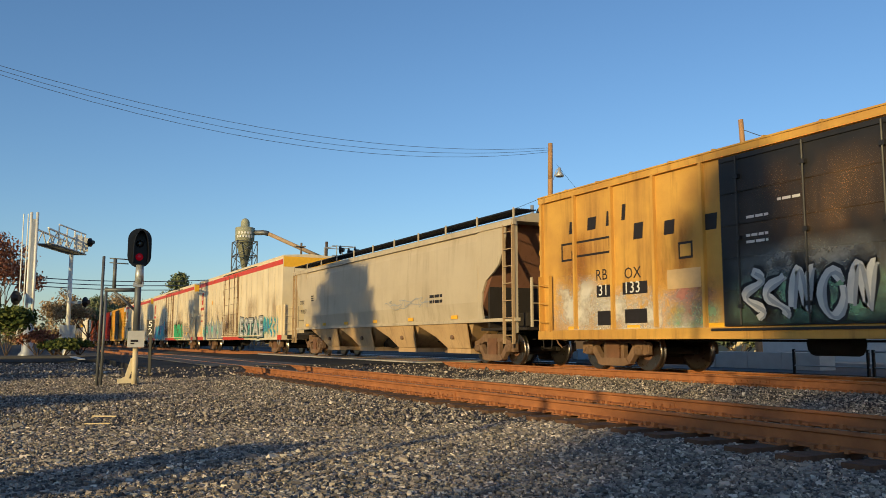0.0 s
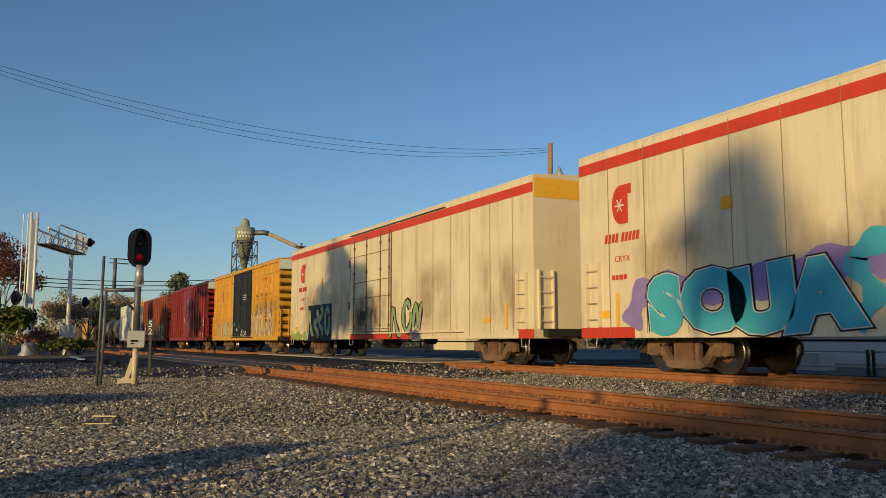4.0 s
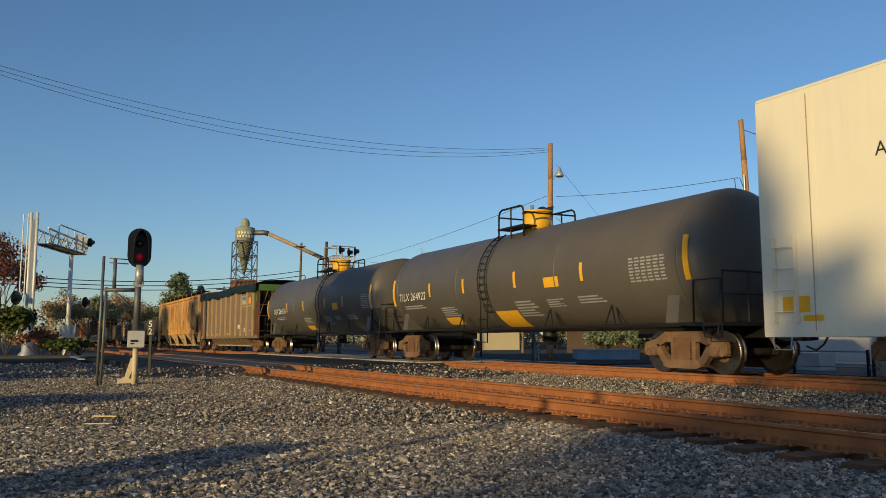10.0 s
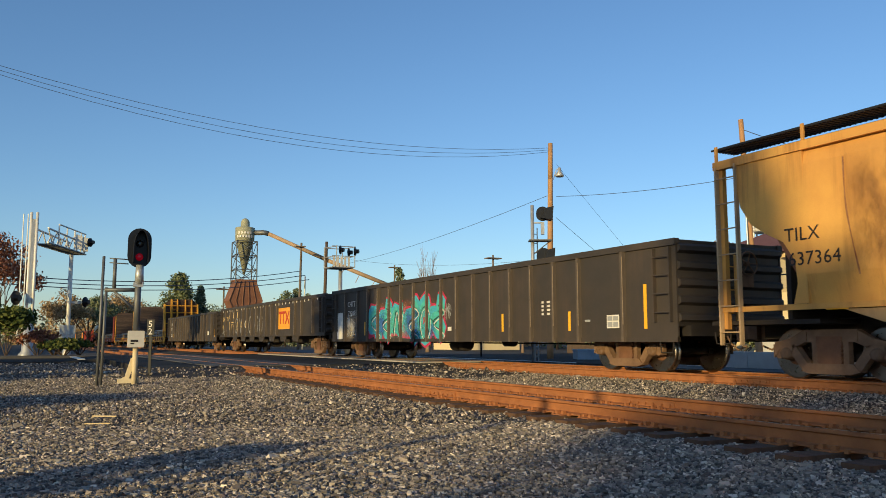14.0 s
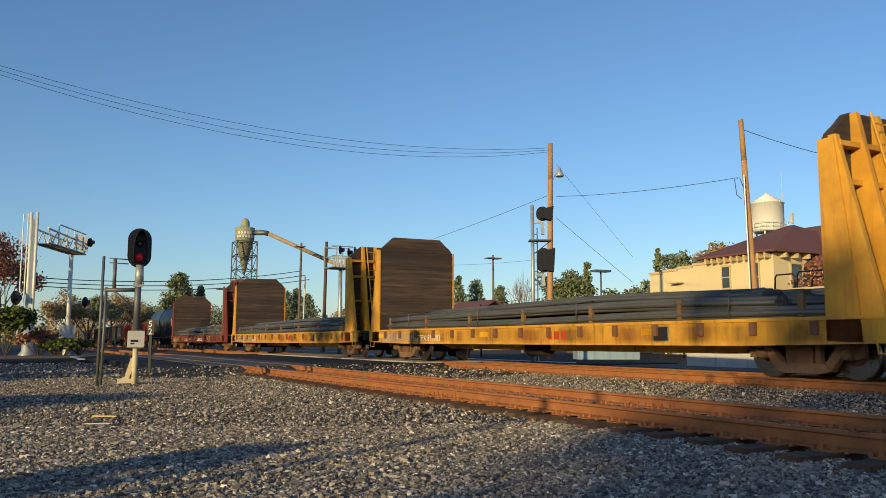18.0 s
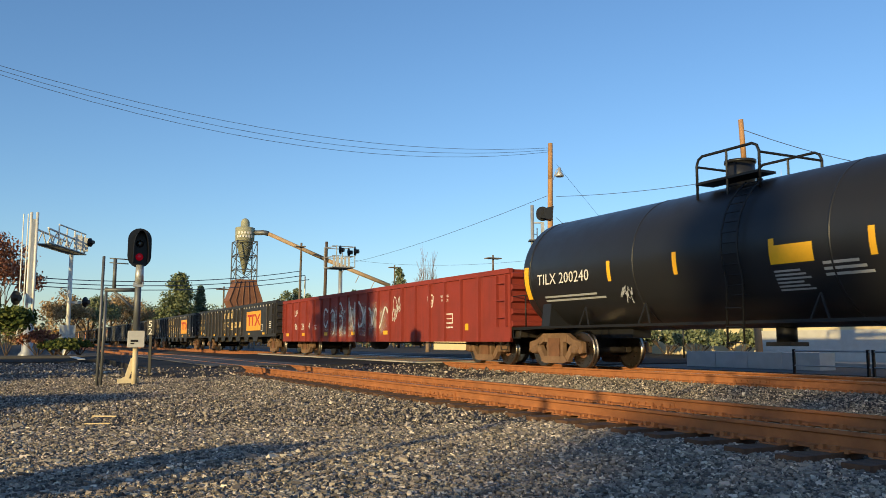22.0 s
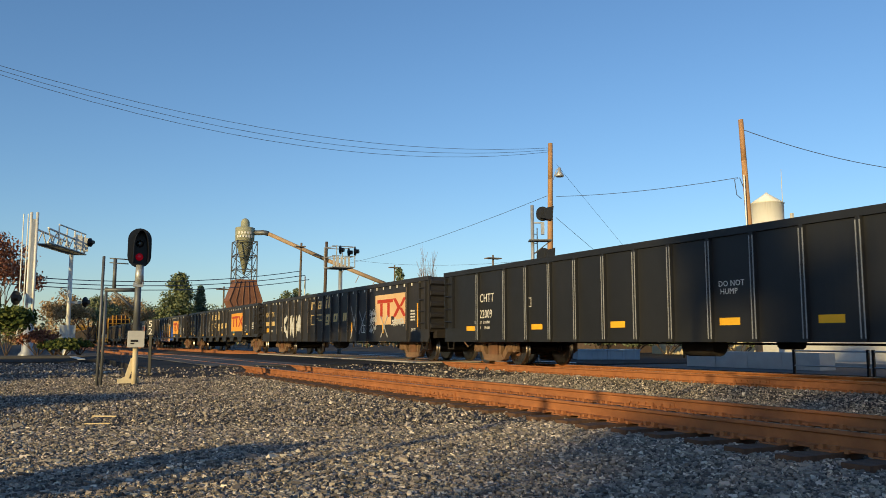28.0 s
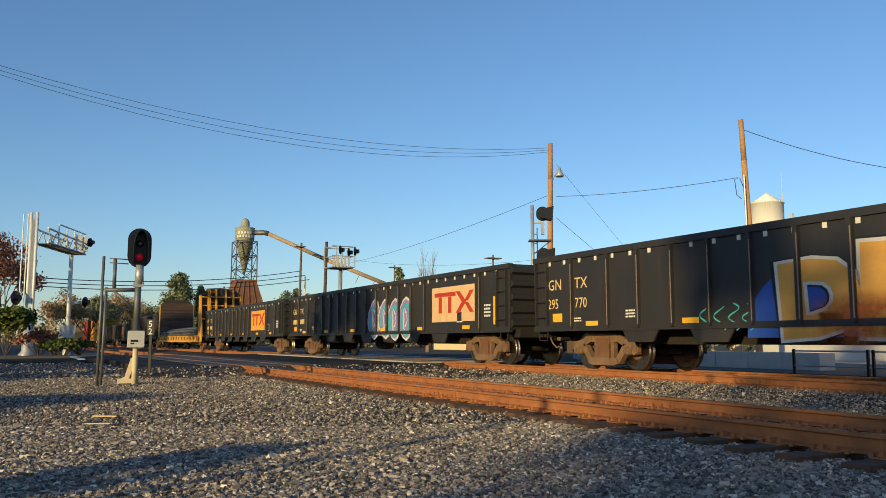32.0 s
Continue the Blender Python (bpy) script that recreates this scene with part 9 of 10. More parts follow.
wire("overhead_wire", "thin wire between distant poles", (*place_on(620, 130), 13.6), (*place_on(960, 95), 10.2), 0.8, 0.018)
wire("overhead_wire", "thin wire between distant poles", (*place_on(650, 120), 6.0), (*place_on(930, 95), 5.5), 0.4, 0.02)
f = place_on(1064, 60)
q = thing("parking_lot_lamp", "dark lamp post with a flat double head", "street lamp")
bm = bmesh.new()
tube(bm, (f[0], f[1], -0.28), (f[0], f[1], 5.9), 0.07, 0.06, 8)
part("post", bm, M["pole_grey"], q)
part("lamp_head", boxes((f[0] - 0.35, f[0] + 0.35, f[1] - 0.7, f[1] + 0.7, 5.75, 5.9)), M["pole_grey"], q)
for a, d in ((851, 45), (1207, 42)):
    f = place_on(a, d)
    q = thing("street_lantern", "old-style dark lantern on a slim post", "street lamp")
    bm = bmesh.new()
    tube(bm, (f[0], f[1], -0.28), (f[0], f[1], 2.0), 0.05, 0.04, 8)
    part("post", bm, M["signal_black"], q)
    bm = bmesh.new()
    spin_solid(bm, [(0, 0.05), (0.1, 0.12), (0.4, 0.2), (0.45, 0.22), (0.65, 0.04), (0.75, 0.02)], (f[0], f[1], 2.0), (0, 0, 1), 10)
    part("lantern", bm, M["signal_black"], q)


# railway signal near the camera
def dwarf_signal():
    x, y = -19.69, 2.36
    s = thing("railway_signal", "black oval signal head showing red on a short grey mast", "railway signal", at=pose(x, y, -0.28, rz=87.0))
    # local x runs to the right as one faces the signal, local y away from it
    bm = bmesh.new()
    tube(bm, (0, 0, 0.0), (0, 0, 0.92), 0.062, 0.058, 14)
    base = part("base_post", bm, M["cream_iron"], s, "cream painted iron foot")
    bm = bmesh.new()
    prism(bm, [(-0.26, 0.10), (-0.26, 0.18), (-0.2, 0.2), (-0.08, 0.62), (0.0, 0.62), (0.0, 0.5), (-0.1, 0.2), (-0.1, 0.10)], 0.06, 0.14, "y")
    box(bm, -0.34, 0.1, 0.05, 0.35, 0.06, 0.16)
    part("base_bracket", bm, M["cream_iron"], s)
    part("junction_box", boxes((-0.17, 0.17, -0.14, 0.14, 0.86, 1.23)), M["white_box"], s, "white steel junction box")
    part("box_label", boxes((-0.12, 0.04, -0.146, -0.141, 0.98, 1.03), (-0.12, -0.04, -0.146, -0.141, 0.93, 0.96)), M["dark_mark"], s)
    bm = bmesh.new()
    tube(bm, (0, 0, 1.23), (0, 0, 2.52), 0.075, 0.07, 14)
    part("mast", bm, M["pole_grey"], s)
    bm = bmesh.new()
    tube(bm, (0.02, 0, 2.28), (0.02, 0, 2.72), 0.1, 0.085, 12)
    box(bm, -0.1, 0.1, -0.08, 0.08, 2.22, 2.32)
    part("mast_clamp", bm, M["galv"], s)
    # oval target plate with rounded ends and a hood
    def oval(wx, z0, z1, y0, y1):
        b = bmesh.new()
        pr = []
        r = wx
        for k in range(11):
            a = math.pi * k / 10
            pr.append((r * math.cos(a), z1 - r + r * math.sin(a)))
        for k in range(11):
            a = math.pi + math.pi * k / 10
            pr.append((r * math.cos(a), z0 + r + r * math.sin(a)))
        prism(b, pr, y0, y1, "y")
        return b
    head = part("target_plate", oval(0.255, 2.66, 3.56, -0.03, 0.02), M["signal_black"], s)
    part("signal_case", oval(0.20, 2.74, 3.50, 0.02, 0.3), M["signal_black"], s)
    bm = bmesh.new()
    pr = [(0.015 - 0.155 * math.cos(math.pi * k / 14), 2.76 + 0.72 * math.sin(math.pi * k / 14) ** 0.62) for k in range(15)]
    for a, b in zip(pr[:-1], pr[1:]):
        prism(bm, [a, (a[0] * 1.08, a[1] + 0.012), (b[0] * 1.08, b[1] + 0.012), b], -0.34, -0.03, "y")
    part("hood", bm, M["signal_black"], s)
    bm = bmesh.new()
    spin_solid(bm, [(0.0, 0.085), (0.02, 0.08), (0.035, 0.05), (0.04, 0.01)], (0.0, -0.03, 2.90), (0, -1, 0), 16)
    part("lens", bm, M["lens_red"], s, "glowing red lens")
    bm = bmesh.new()
    spin_solid(bm, [(0.0, 0.085), (0.02, 0.08), (0.035, 0.05), (0.04, 0.01)], (0.0, -0.03, 3.20), (0, -1, 0), 16)
    part("lens", bm, M["lens_dark"], s, "unlit dark lens")
    # ladder frame and its posts
    bm = bmesh.new()
    for x0 in (-0.74, -0.66):
        tube(bm, (x0 - 0.03, 0.1, 0.0), (x0, 0.1, 2.9 if x0 < -0.7 else 2.2), 0.032, seg=8)
    part("ladder_post", bm, M["pole_grey"], s)
    bm = bmesh.new()
    pipe(bm, [(-0.5, 0.1, 2.14), (-0.5, 0.1, 2.86)], 0.04, 8)
    pipe(bm, [(-0.62, 0.1, 2.86), (-0.2, 0.05, 2.84)], 0.014)
    pipe(bm, [(-0.62, 0.1, 2.76), (-0.22, 0.05, 2.74)], 0.014)
    pipe(bm, [(-0.7, 0.1, 2.14), (0.0, 0.08, 2.16)], 0.045, 8)
    pipe(bm, [(-0.5, 0.1, 2.12), (-0.05, 0.08, 1.7)], 0.03, 8)
    part("ladder_frame", bm, M["pole_grey"], s)
    return s


dwarf_signal()
m52 = thing("mile_marker", "black post with small black plate of white digits", "mile marker", at=pose(-23.47, 3.19, -0.28, rz=62.6))
part("post", boxes((-0.035, 0.035, -0.02, 0.02, 0.0, 1.5)), M["black_paint"], m52)
part("number_plate", boxes((-0.10, 0.10, -0.035, -0.021, 1.16, 1.58)), M["black_paint"], m52, "black plate with white digits")
for txt, z in (("5", 1.38), ("2", 1.18)):
    lettering(m52, txt, -0.065, z, 0.24, M["white_mark"], -0.036)
solid("broken_stick", boxes((-0.16, 0.16, -0.009, 0.009, 0, 0.016)), M["wood_trim"], "thin pale broken stick on the gravel", "stick", at=pose(*(-11.30, 1.02, -0.23), rz=56))
solid("broken_stick", boxes((-0.14, 0.14, -0.008, 0.008, 0, 0.014)), M["wood_trim"], "thin pale broken stick on the gravel", "stick", at=pose(*(-10.35, 0.86, -0.23), rz=70))


# tall two-headed signal behind the train
def mast_signal():
    s = thing("railway_signal", "tall mast with two black hooded signal heads, seen from behind", "railway signal", at=pose(-27.67, 18.35, -0.28, rz=62.6))
    bm = bmesh.new()
    tube(bm, (0, 0, 0), (0, 0, 6.5), 0.08, 0.07, 12)
    part("mast", bm, M["galv"], s)
    bm = bmesh.new()
    for x in (0.22, ):
        tube(bm, (x, 0.25, 0), (x, 0.25, 5.6), 0.025, seg=6)
    for k in range(14):
        tube(bm, (0.0, 0.22, 0.4 + k * 0.38), (0.22, 0.25, 0.4 + k * 0.38), 0.014, seg=5)
    part("ladder", bm, M["galv"], s)
    for z0, z1, wx, xx in ((5.85, 6.45, 0.26, 0.42), (3.75, 4.75, 0.30, 0.46)):
        bm = bmesh.new()
        pr = []
        for k in range(11):
            a = math.pi * k / 10
            pr.append((xx + wx * math.cos(a), z1 - wx + wx * math.sin(a)))
        for k in range(11):
            a = math.pi + math.pi * k / 10
            pr.append((xx + wx * math.cos(a), z0 + wx + wx * math.sin(a)))
        prism(bm, pr, -0.02, 0.03, "y")
        hd = part("target_plate", bm, M["signal_black"], s)
        bm = bmesh.new()
        prism(bm, [(xx - 0.1, z0 + 0.1), (xx + 0.1, z1 - 0.1), (xx + 0.42, z1 - 0.02), (xx + 0.36, z0 + 0.02)], -0.3, 0.2, "y")
        part("signal_case", bm, M["signal_black"], s)
        part("bracket", boxes((0.0, xx, -0.03, 0.03, z0 - 0.1, z0 - 0.04), (0.35, 0.48, -0.08, 0.08, z0 - 0.55, z0 - 0.05)), M["galv"], s)
    part("platform", boxes((-0.15, 0.75, -0.3, 0.3, 5.02, 5.07)), M["pole_grey"], s)
    bm = bmesh.new()
    tube(bm, (0.7, 0, 5.02), (0.05, 0, 4.5), 0.025, seg=6)
    part("strut", bm, M["pole_grey"], s)
    part("platform", boxes((-0.15, 0.8, -0.3, 0.3, 2.45, 2.52)), M["pole_grey"], s)
    return s


mast_signal()


def truss_arm(bm, a, b, d, n, up):
    """A lattice beam from a to b, d deep."""
    a, b = Vector(a), Vector(b)
    side = (b - a).normalized().cross(Vector((0, 0, 1))) * d * 0.6
    for o in (Vector((0, 0, 0)), side):
        for dz in (0, up):
            tube(bm, a + o + Vector((0, 0, dz)), b + o + Vector((0, 0, dz * 0.7)), 0.05, seg=6)
        for k in range(n):
            p, q = a.lerp(b, k / n) + o, a.lerp(b, (k + 1) / n) + o
            tube(bm, p + Vector((0, 0, 0 if k % 2 else up)), q + Vector((0, 0, up * 0.85 if k % 2 else 0)), 0.03, seg=5)
    for k in range(n + 1):
        p = a.lerp(b, k / n)
        tube(bm, p, p + side, 0.03, seg=5)


def flasher(parent, at, face=0.0, r=0.3):
    """Round black disc with a hooded lamp."""
    x, y, z = at
    bm = bmesh.new()
    spin_solid(bm, [(0, r), (0.03, r), (0.05, r * 0.5), (0.28, r * 0.45)], (x, y, z), (math.cos(face), math.sin(face), 0), 16)
    part("flasher", bm, M["signal_black"], parent, "black round crossing lamp")


# crossing cantilever whose arm reaches away across the road
g = thing("crossing_cantilever", "tall pale galvanised crossing signal with a lattice arm over the road", "crossing signal")
ga = Vector((-53.72, 0.50, -0.16))
reach, across = Vector((-0.930, 0.367, 0.0)), Vector((0.367, 0.930, 0.0))
bm = bmesh.new()
for o in (-0.17, 0.17):
    p = ga + across * o
    tube(bm, p, (p.x, p.y, 8.3), 0.085, 0.08, 12)
part("mast", bm, M["mast_white"], g)
bm = bmesh.new()
for k in range(13):
    z = 1.6 + k * 0.5
    tube(bm, ga + across * -0.17 + Vector((0, 0, z)), ga + across * 0.17 + Vector((0, 0, z + 0.45)), 0.03, seg=5)
part("mast_lacing", bm, M["mast_white"], g)
part("mast_panel", boxes((ga.x - 0.06, ga.x + 0.04, ga.y - 0.13, ga.y + 0.13, 2.9, 7.9)), M["galv"], g, "weathered grey steel channel")
bm = bmesh.new()
spin_solid(bm, [(0, 0.5), (0.12, 0.46), (0.3, 0.32), (2.6, 0.25)], ga, (0, 0, 1), 14)
part("mast_foot", bm, M["galv"], g)
arm0 = ga + reach * 0.2 + Vector((0, 0, 6.7))
arm_len = 6.4
for nm, o in (("arm", -0.1), ("arm", 0.75)):
    bm = bmesh.new()
    p0, p1 = arm0 + across * o, arm0 + across * o + reach * arm_len
    for dz in (0.0, 0.85):
        tube(bm, p0 + Vector((0, 0, dz)), p1 + Vector((0, 0, dz * 0.8)), 0.06, seg=6)
    for k in range(9):
        u, v = p0.lerp(p1, k / 9), p0.lerp(p1, (k + 1) / 9)
        tube(bm, u + Vector((0, 0, 0 if k % 2 else 0.85)), v + Vector((0, 0, 0.8 if k % 2 else 0)), 0.04, seg=5)
    part(nm, bm, M["mast_white"], g, "white lattice arm")
for k in range(16):
    p = arm0 + reach * (0.3 + k * 0.4) + Vector((0, 0, -0.08))
    bm = bmesh.new()
    tube(bm, p + across * -0.15, p + across * 0.95, 0.045, seg=5)
    part("walkway_bar", bm, M["pole_grey"], g)
bm = bmesh.new()
for u in (1.6, 3.0, 4.4, 5.6, 6.4):
    p = arm0 + reach * u + across * 0.8
    tube(bm, p, p + Vector((0, 0, 1.3)), 0.045, seg=6)
p = arm0 + across * 0.8 + Vector((0, 0, 1.3))
tube(bm, p + reach * 1.6, p + reach * 6.5, 0.045, seg=6)
part("arm_railing", bm, M["mast_white"], g)
for u in (4.6, 5.2, 5.8, 6.4):
    p = arm0 + reach * u + across * 0.9
    part("lamp_case", boxes((p.x - 0.1, p.x + 0.1, p.y - 0.1, p.y + 0.1, p.z + 0.15, p.z + 1.05)), M["mast_white"], g)
for u, o, z in ((6.3, 1.15, 0.75), (6.5, 0.75, 0.6)):
    p = arm0 + reach * u + across * o
    flasher(g, (p.x, p.y, p.z + z), 0.9, 0.3)
flasher(g, (ga.x + 0.3, ga.y - 0.75, 3.2), 0.9, 0.42)
bm = bmesh.new()
for o in (-0.62, -0.36):
    p = ga + across * o
    tube(bm, (p.x, p.y, 0.9), (p.x, p.y, 8.2), 0.035, seg=5)
part("ladder", bm, M["mast_white"], g)
# slim crossing mast with its relay box
g = thing("crossing_signal", "slim pale crossing mast with hooded lamps", "crossing signal")
a = Vector((-59.72, 2.88, -0.51))
bm = bmesh.new()
tube(bm, (a.x, a.y, -0.2), (a.x, a.y, 6.5), 0.14, 0.13, 12)
part("mast", bm, M["mast_white"], g)
flasher(g, (a.x + 0.3, a.y + 0.95, 3.3), 0.9, 0.34)
part("lamp_bracket", boxes((a.x - 0.05, a.x + 0.05, a.y, a.y + 1.0, 3.2, 3.35)), M["galv"], g)
part("gate_mechanism", boxes((a.x - 0.3, a.x + 0.45, a.y - 0.5, a.y + 0.45, 0.85, 1.75)), M["galv"], g, "grey steel gate machine")
bm = bmesh.new()
spin_solid(bm, [(0, 0.3), (0.1, 0.28), (0.9, 0.14)], (a.x, a.y, -0.25), (0, 0, 1), 12)
part("mast_foot", bm, M["galv"], g)
# second cantilever across the tracks, with a cage of lamps
g = thing("crossing_cantilever", "white lamp cage of a crossing cantilever on a slim pole", "crossing signal")
a = Vector((*place_on(602, 55), 0))
bm = bmesh.new()
tube(bm, (a.x, a.y, -0.2), (a.x, a.y, 5.7), 0.15, 0.13, 12)
part("mast", bm, M["galv"], g)
bm = bmesh.new()
for z in (5.65, 6.35, 7.0):
    for y0 in (-0.85, 0.45):
        tube(bm, (a.x - 0.9, a.y + y0, z), (a.x + 0.7, a.y + y0 + 0.3, z), 0.03, seg=5)
    for x0 in (-0.9, 0.7):
        tube(bm, (a.x + x0, a.y - 0.85, z), (a.x + x0, a.y + 0.6, z), 0.03, seg=5)
for x0, y0 in ((-0.9, -0.85), (0.7, -0.55), (-0.9, 0.45), (0.7, 0.75)):
    tube(bm, (a.x + x0, a.y + y0, 5.6), (a.x + x0, a.y + y0, 7.05), 0.035, seg=5)
part("cage", bm, M["galv"], g)
for k in range(5):
    part("cage_slat", boxes((a.x + 0.72, a.x + 0.76, a.y - 0.8 + k * 0.26, a.y - 0.66 + k * 0.26, 5.6, 6.3)), M["white_box"], g)
part("cage_floor", boxes((a.x - 0.9, a.x + 0.75, a.y - 0.8, a.y + 0.65, 5.56, 5.6)), M["pole_grey"], g)
for q in ((a.x + 0.7, a.y + 0.75, 6.7), (a.x - 0.1, a.y + 0.6, 6.7), (a.x + 0.7, a.y - 0.3, 6.75)):
    flasher(g, q, 0.9, 0.3)

# cyclone of the lumber mill on its lattice tower, with a chip bin below and a long chute
s = thing("mill_cyclone", "olive-grey cyclone separator on a steel lattice tower over a chip bin", "silo")
cx, cy = -95.05, 22.95
bm = bmesh.new()
spin_solid(bm, [(0, 0.12), (3.9, 0.98), (3.95, 1.08), (5.45, 1.12), (5.5, 1.0), (5.6, 0.52), (6.15, 0.5), (6.45, 0.36), (6.6, 0.1)], (cx, cy, 8.4), (0, 0, 1), 28)
part("cyclone", bm, M["cyclone"], s)
for z, n_ in ((13.2, 5), (12.78, 6)):
    for k in range(n_):
        u = -0.75 + 0.3 * (k - (n_ - 1) / 2) + 0.5
        part("painted_name", boxes((-0.01, 0.03, -0.11, 0.11, -0.14, 0.14)), M["white_mark"], s, at=Matrix.Translation((cx, cy, z)) @ Matrix.Rotation(u, 4, "Z") @ Matrix.Translation((1.12, 0, 0)))
bm = bmesh.new()
hw = 1.18
for sx in (-1, 1):
    for sy in (-1, 1):
        tube(bm, (cx + sx * hw * 1.04, cy + sy * hw * 1.04, 4.6), (cx + sx * hw, cy + sy * hw, 12.2), 0.07, seg=6)
for k in range(4):
    z0, z1 = 5.6 + k * 1.65, 7.25 + k * 1.65
    for sx in (-1, 1):
        tube(bm, (cx + sx * hw, cy - hw, z0), (cx + sx * hw, cy + hw, z1), 0.04, seg=5)
        tube(bm, (cx + sx * hw, cy + hw, z0), (cx + sx * hw, cy - hw, z1), 0.04, seg=5)
        tube(bm, (cx - hw, cy + sx * hw, z0), (cx + hw, cy + sx * hw, z1), 0.04, seg=5)
        tube(bm, (cx - hw, cy + sx * hw, z1), (cx + hw, cy + sx * hw, z1), 0.05, seg=5)
        tube(bm, (cx + sx * hw, cy - hw, z1), (cx + sx * hw, cy + hw, z1), 0.05, seg=5)
part("tower_frame", bm, M["pole_grey"], s)
bm = bmesh.new()
box(bm, cx - 1.3, cx + 1.3, cy - 1.2, cy + 1.2, 7.6, 7.75)
prism(bm, [(cy - 1.1, 7.6), (cy + 1.1, 7.6), (cy + 1.95, 5.3), (cy + 1.2, 3.6), (cy - 1.2, 3.6), (cy - 1.95, 5.3)], cx - 1.3, cx + 1.3)
bn = part("chip_bin", bm, M["rust_bin"], s, "rusty ribbed chip bin")
for k in range(6):
    y = -1.9 + k * 0.76
    bm = bmesh.new()
    tube(bm, (cx + 1.34, cy + y * 0.58, 7.55), (cx + 1.34, cy + y, 5.3), 0.06, seg=5)
    tube(bm, (cx + 1.34, cy + y, 5.3), (cx + 1.34, cy + y * 0.6, 3.7), 0.06, seg=5)
    part("bin_rib", bm, M["rust_bin"], s)
for sx in (-1, 1):
    for sy in (-1, 1):
        bm = bmesh.new()
        tube(bm, (cx + sx * 1.2, cy + sy * 1.1, -0.3), (cx + sx * 1.2, cy + sy * 1.1, 4.8), 0.12, seg=6)
        part("bin_leg", bm, M["pole_grey"], s)
bm = bmesh.new()
pipe(bm, [(cx + 0.3, cy + 0.7, 13.3), (-94.04, 24.91, 13.32), (-93.8, 25.4, 13.2)], 0.3, 10)
part("duct", bm, M["pole_grey"], s)
bm = bmesh.new()
tube(bm, (-93.9, 25.2, 13.28), (-90.53, 31.71, 10.0), 0.24, seg=10)
tube(bm, (-90.53, 31.71, 10.0), (-87.27, 38.05, 7.1), 0.24, seg=10)
for u in (0.25, 0.5, 0.75):
    p = Vector((-90.53, 31.71, 10.0)).lerp(Vector((-87.27, 38.05, 7.1)), u)
    tube(bm, p - Vector((0, 0, 0.2)), p - Vector((0.2, 0.4, 1.1)), 0.04, seg=5)
part("chute", bm, M["chute_tan"], s, "long sloping pipe chute")

# cream building with a mauve hipped roof
b = thing("station_building", "cream stucco building with a mauve hipped roof and bracketed eaves", "building")
bx0, bx1, by0, by1, ez = -42.7, -32.4, 37.7, 47.5, 5.7
part("wall", boxes((bx0 + 5.4, bx1, by0, by1, -0.3, ez)), M["cream_wall"], b)
bm = bmesh.new()
prism(bm, [(bx0, -0.3), (bx0, 5.2), (bx0 + 5.4, 5.58), (bx0 + 5.4, -0.3)], by0 + 0.05, by0 + 7, "y")
part("wing_wall", bm, M["cream_wall"], b)
for k in range(4):
    x = bx0 - 0.05 + k * 1.35
    part("parapet", boxes((x, x + 1.35, by0 - 0.02, by0 + 0.2, 5.14 + k * 0.1, 5.3 + k * 0.1)), M["wood_trim"], b)
bm = bmesh.new()
r0 = [(bx0 + 4.9, by0 - 0.6), (bx1 + 0.6, by0 - 0.6), (bx1 + 0.6, by1 + 0.6), (bx0 + 4.9, by1 + 0.6)]
lo = [bm.verts.new((x, y, ez + 0.02)) for x, y in r0]
lo2 = [bm.verts.new((x, y, ez + 0.14)) for x, y in r0]
hi = [bm.verts.new((bx0 + 7.6, (by0 + by1) / 2 - 0.4, 7.85)), bm.verts.new((bx1 - 2.2, (by0 + by1) / 2 - 0.4, 7.85))]
for k in range(4):
    bm.faces.new((lo[k], lo[(k + 1) % 4], lo2[(k + 1) % 4], lo2[k]))
bm.faces.new((lo2[0], lo2[1], hi[1], hi[0]))
bm.faces.new((lo2[1], lo2[2], hi[1]))
bm.faces.new((lo2[2], lo2[3], hi[0], hi[1]))
bm.faces.new((lo2[3], lo2[0], hi[0]))
bm.faces.new(lo[::-1])
part("roof", bm, M["mauve_roof"], b, "mauve shingled hip roof")
for k in range(10):
    x = bx0 + 5.6 + k * 0.5
    part("eave_bracket", shared("eave_bracket", lambda: boxes((-0.07, 0.07, -0.5, 0.0, -0.28, 0.0)), M["wood_trim"]), None, b, at=pose(x, by0, ez))
for k in range(10):
    part("eave_bracket", SHARED["eave_bracket"], None, b, at=pose(bx1, by0 + 0.5 + k * 0.95, ez, rz=90))
# gable over the east front
ga_y, ga_z = by0 + 6.6, 7.75
bm = bmesh.new()
prism(bm, [(ga_y - 3.6, -0.3), (ga_y - 3.6, 5.3), (ga_y, ga_z), (ga_y + 3.6, 5.3), (ga_y + 3.6, -0.3)], bx1 - 1.0, bx1 + 0.9)
part("gable_wall", bm, M["cream_wall"], b)
for sgn in (-1, 1):
    bm = bmesh.new()
    prism(bm, [(ga_y, ga_z + 0.02), (ga_y, ga_z + 0.16), (ga_y + sgn * 4.1, 5.14), (ga_y + sgn * 4.1, 5.0)], bx1 - 3.4, bx1 + 1.35)
    part("gable_roof", bm, M["mauve_roof"], b)


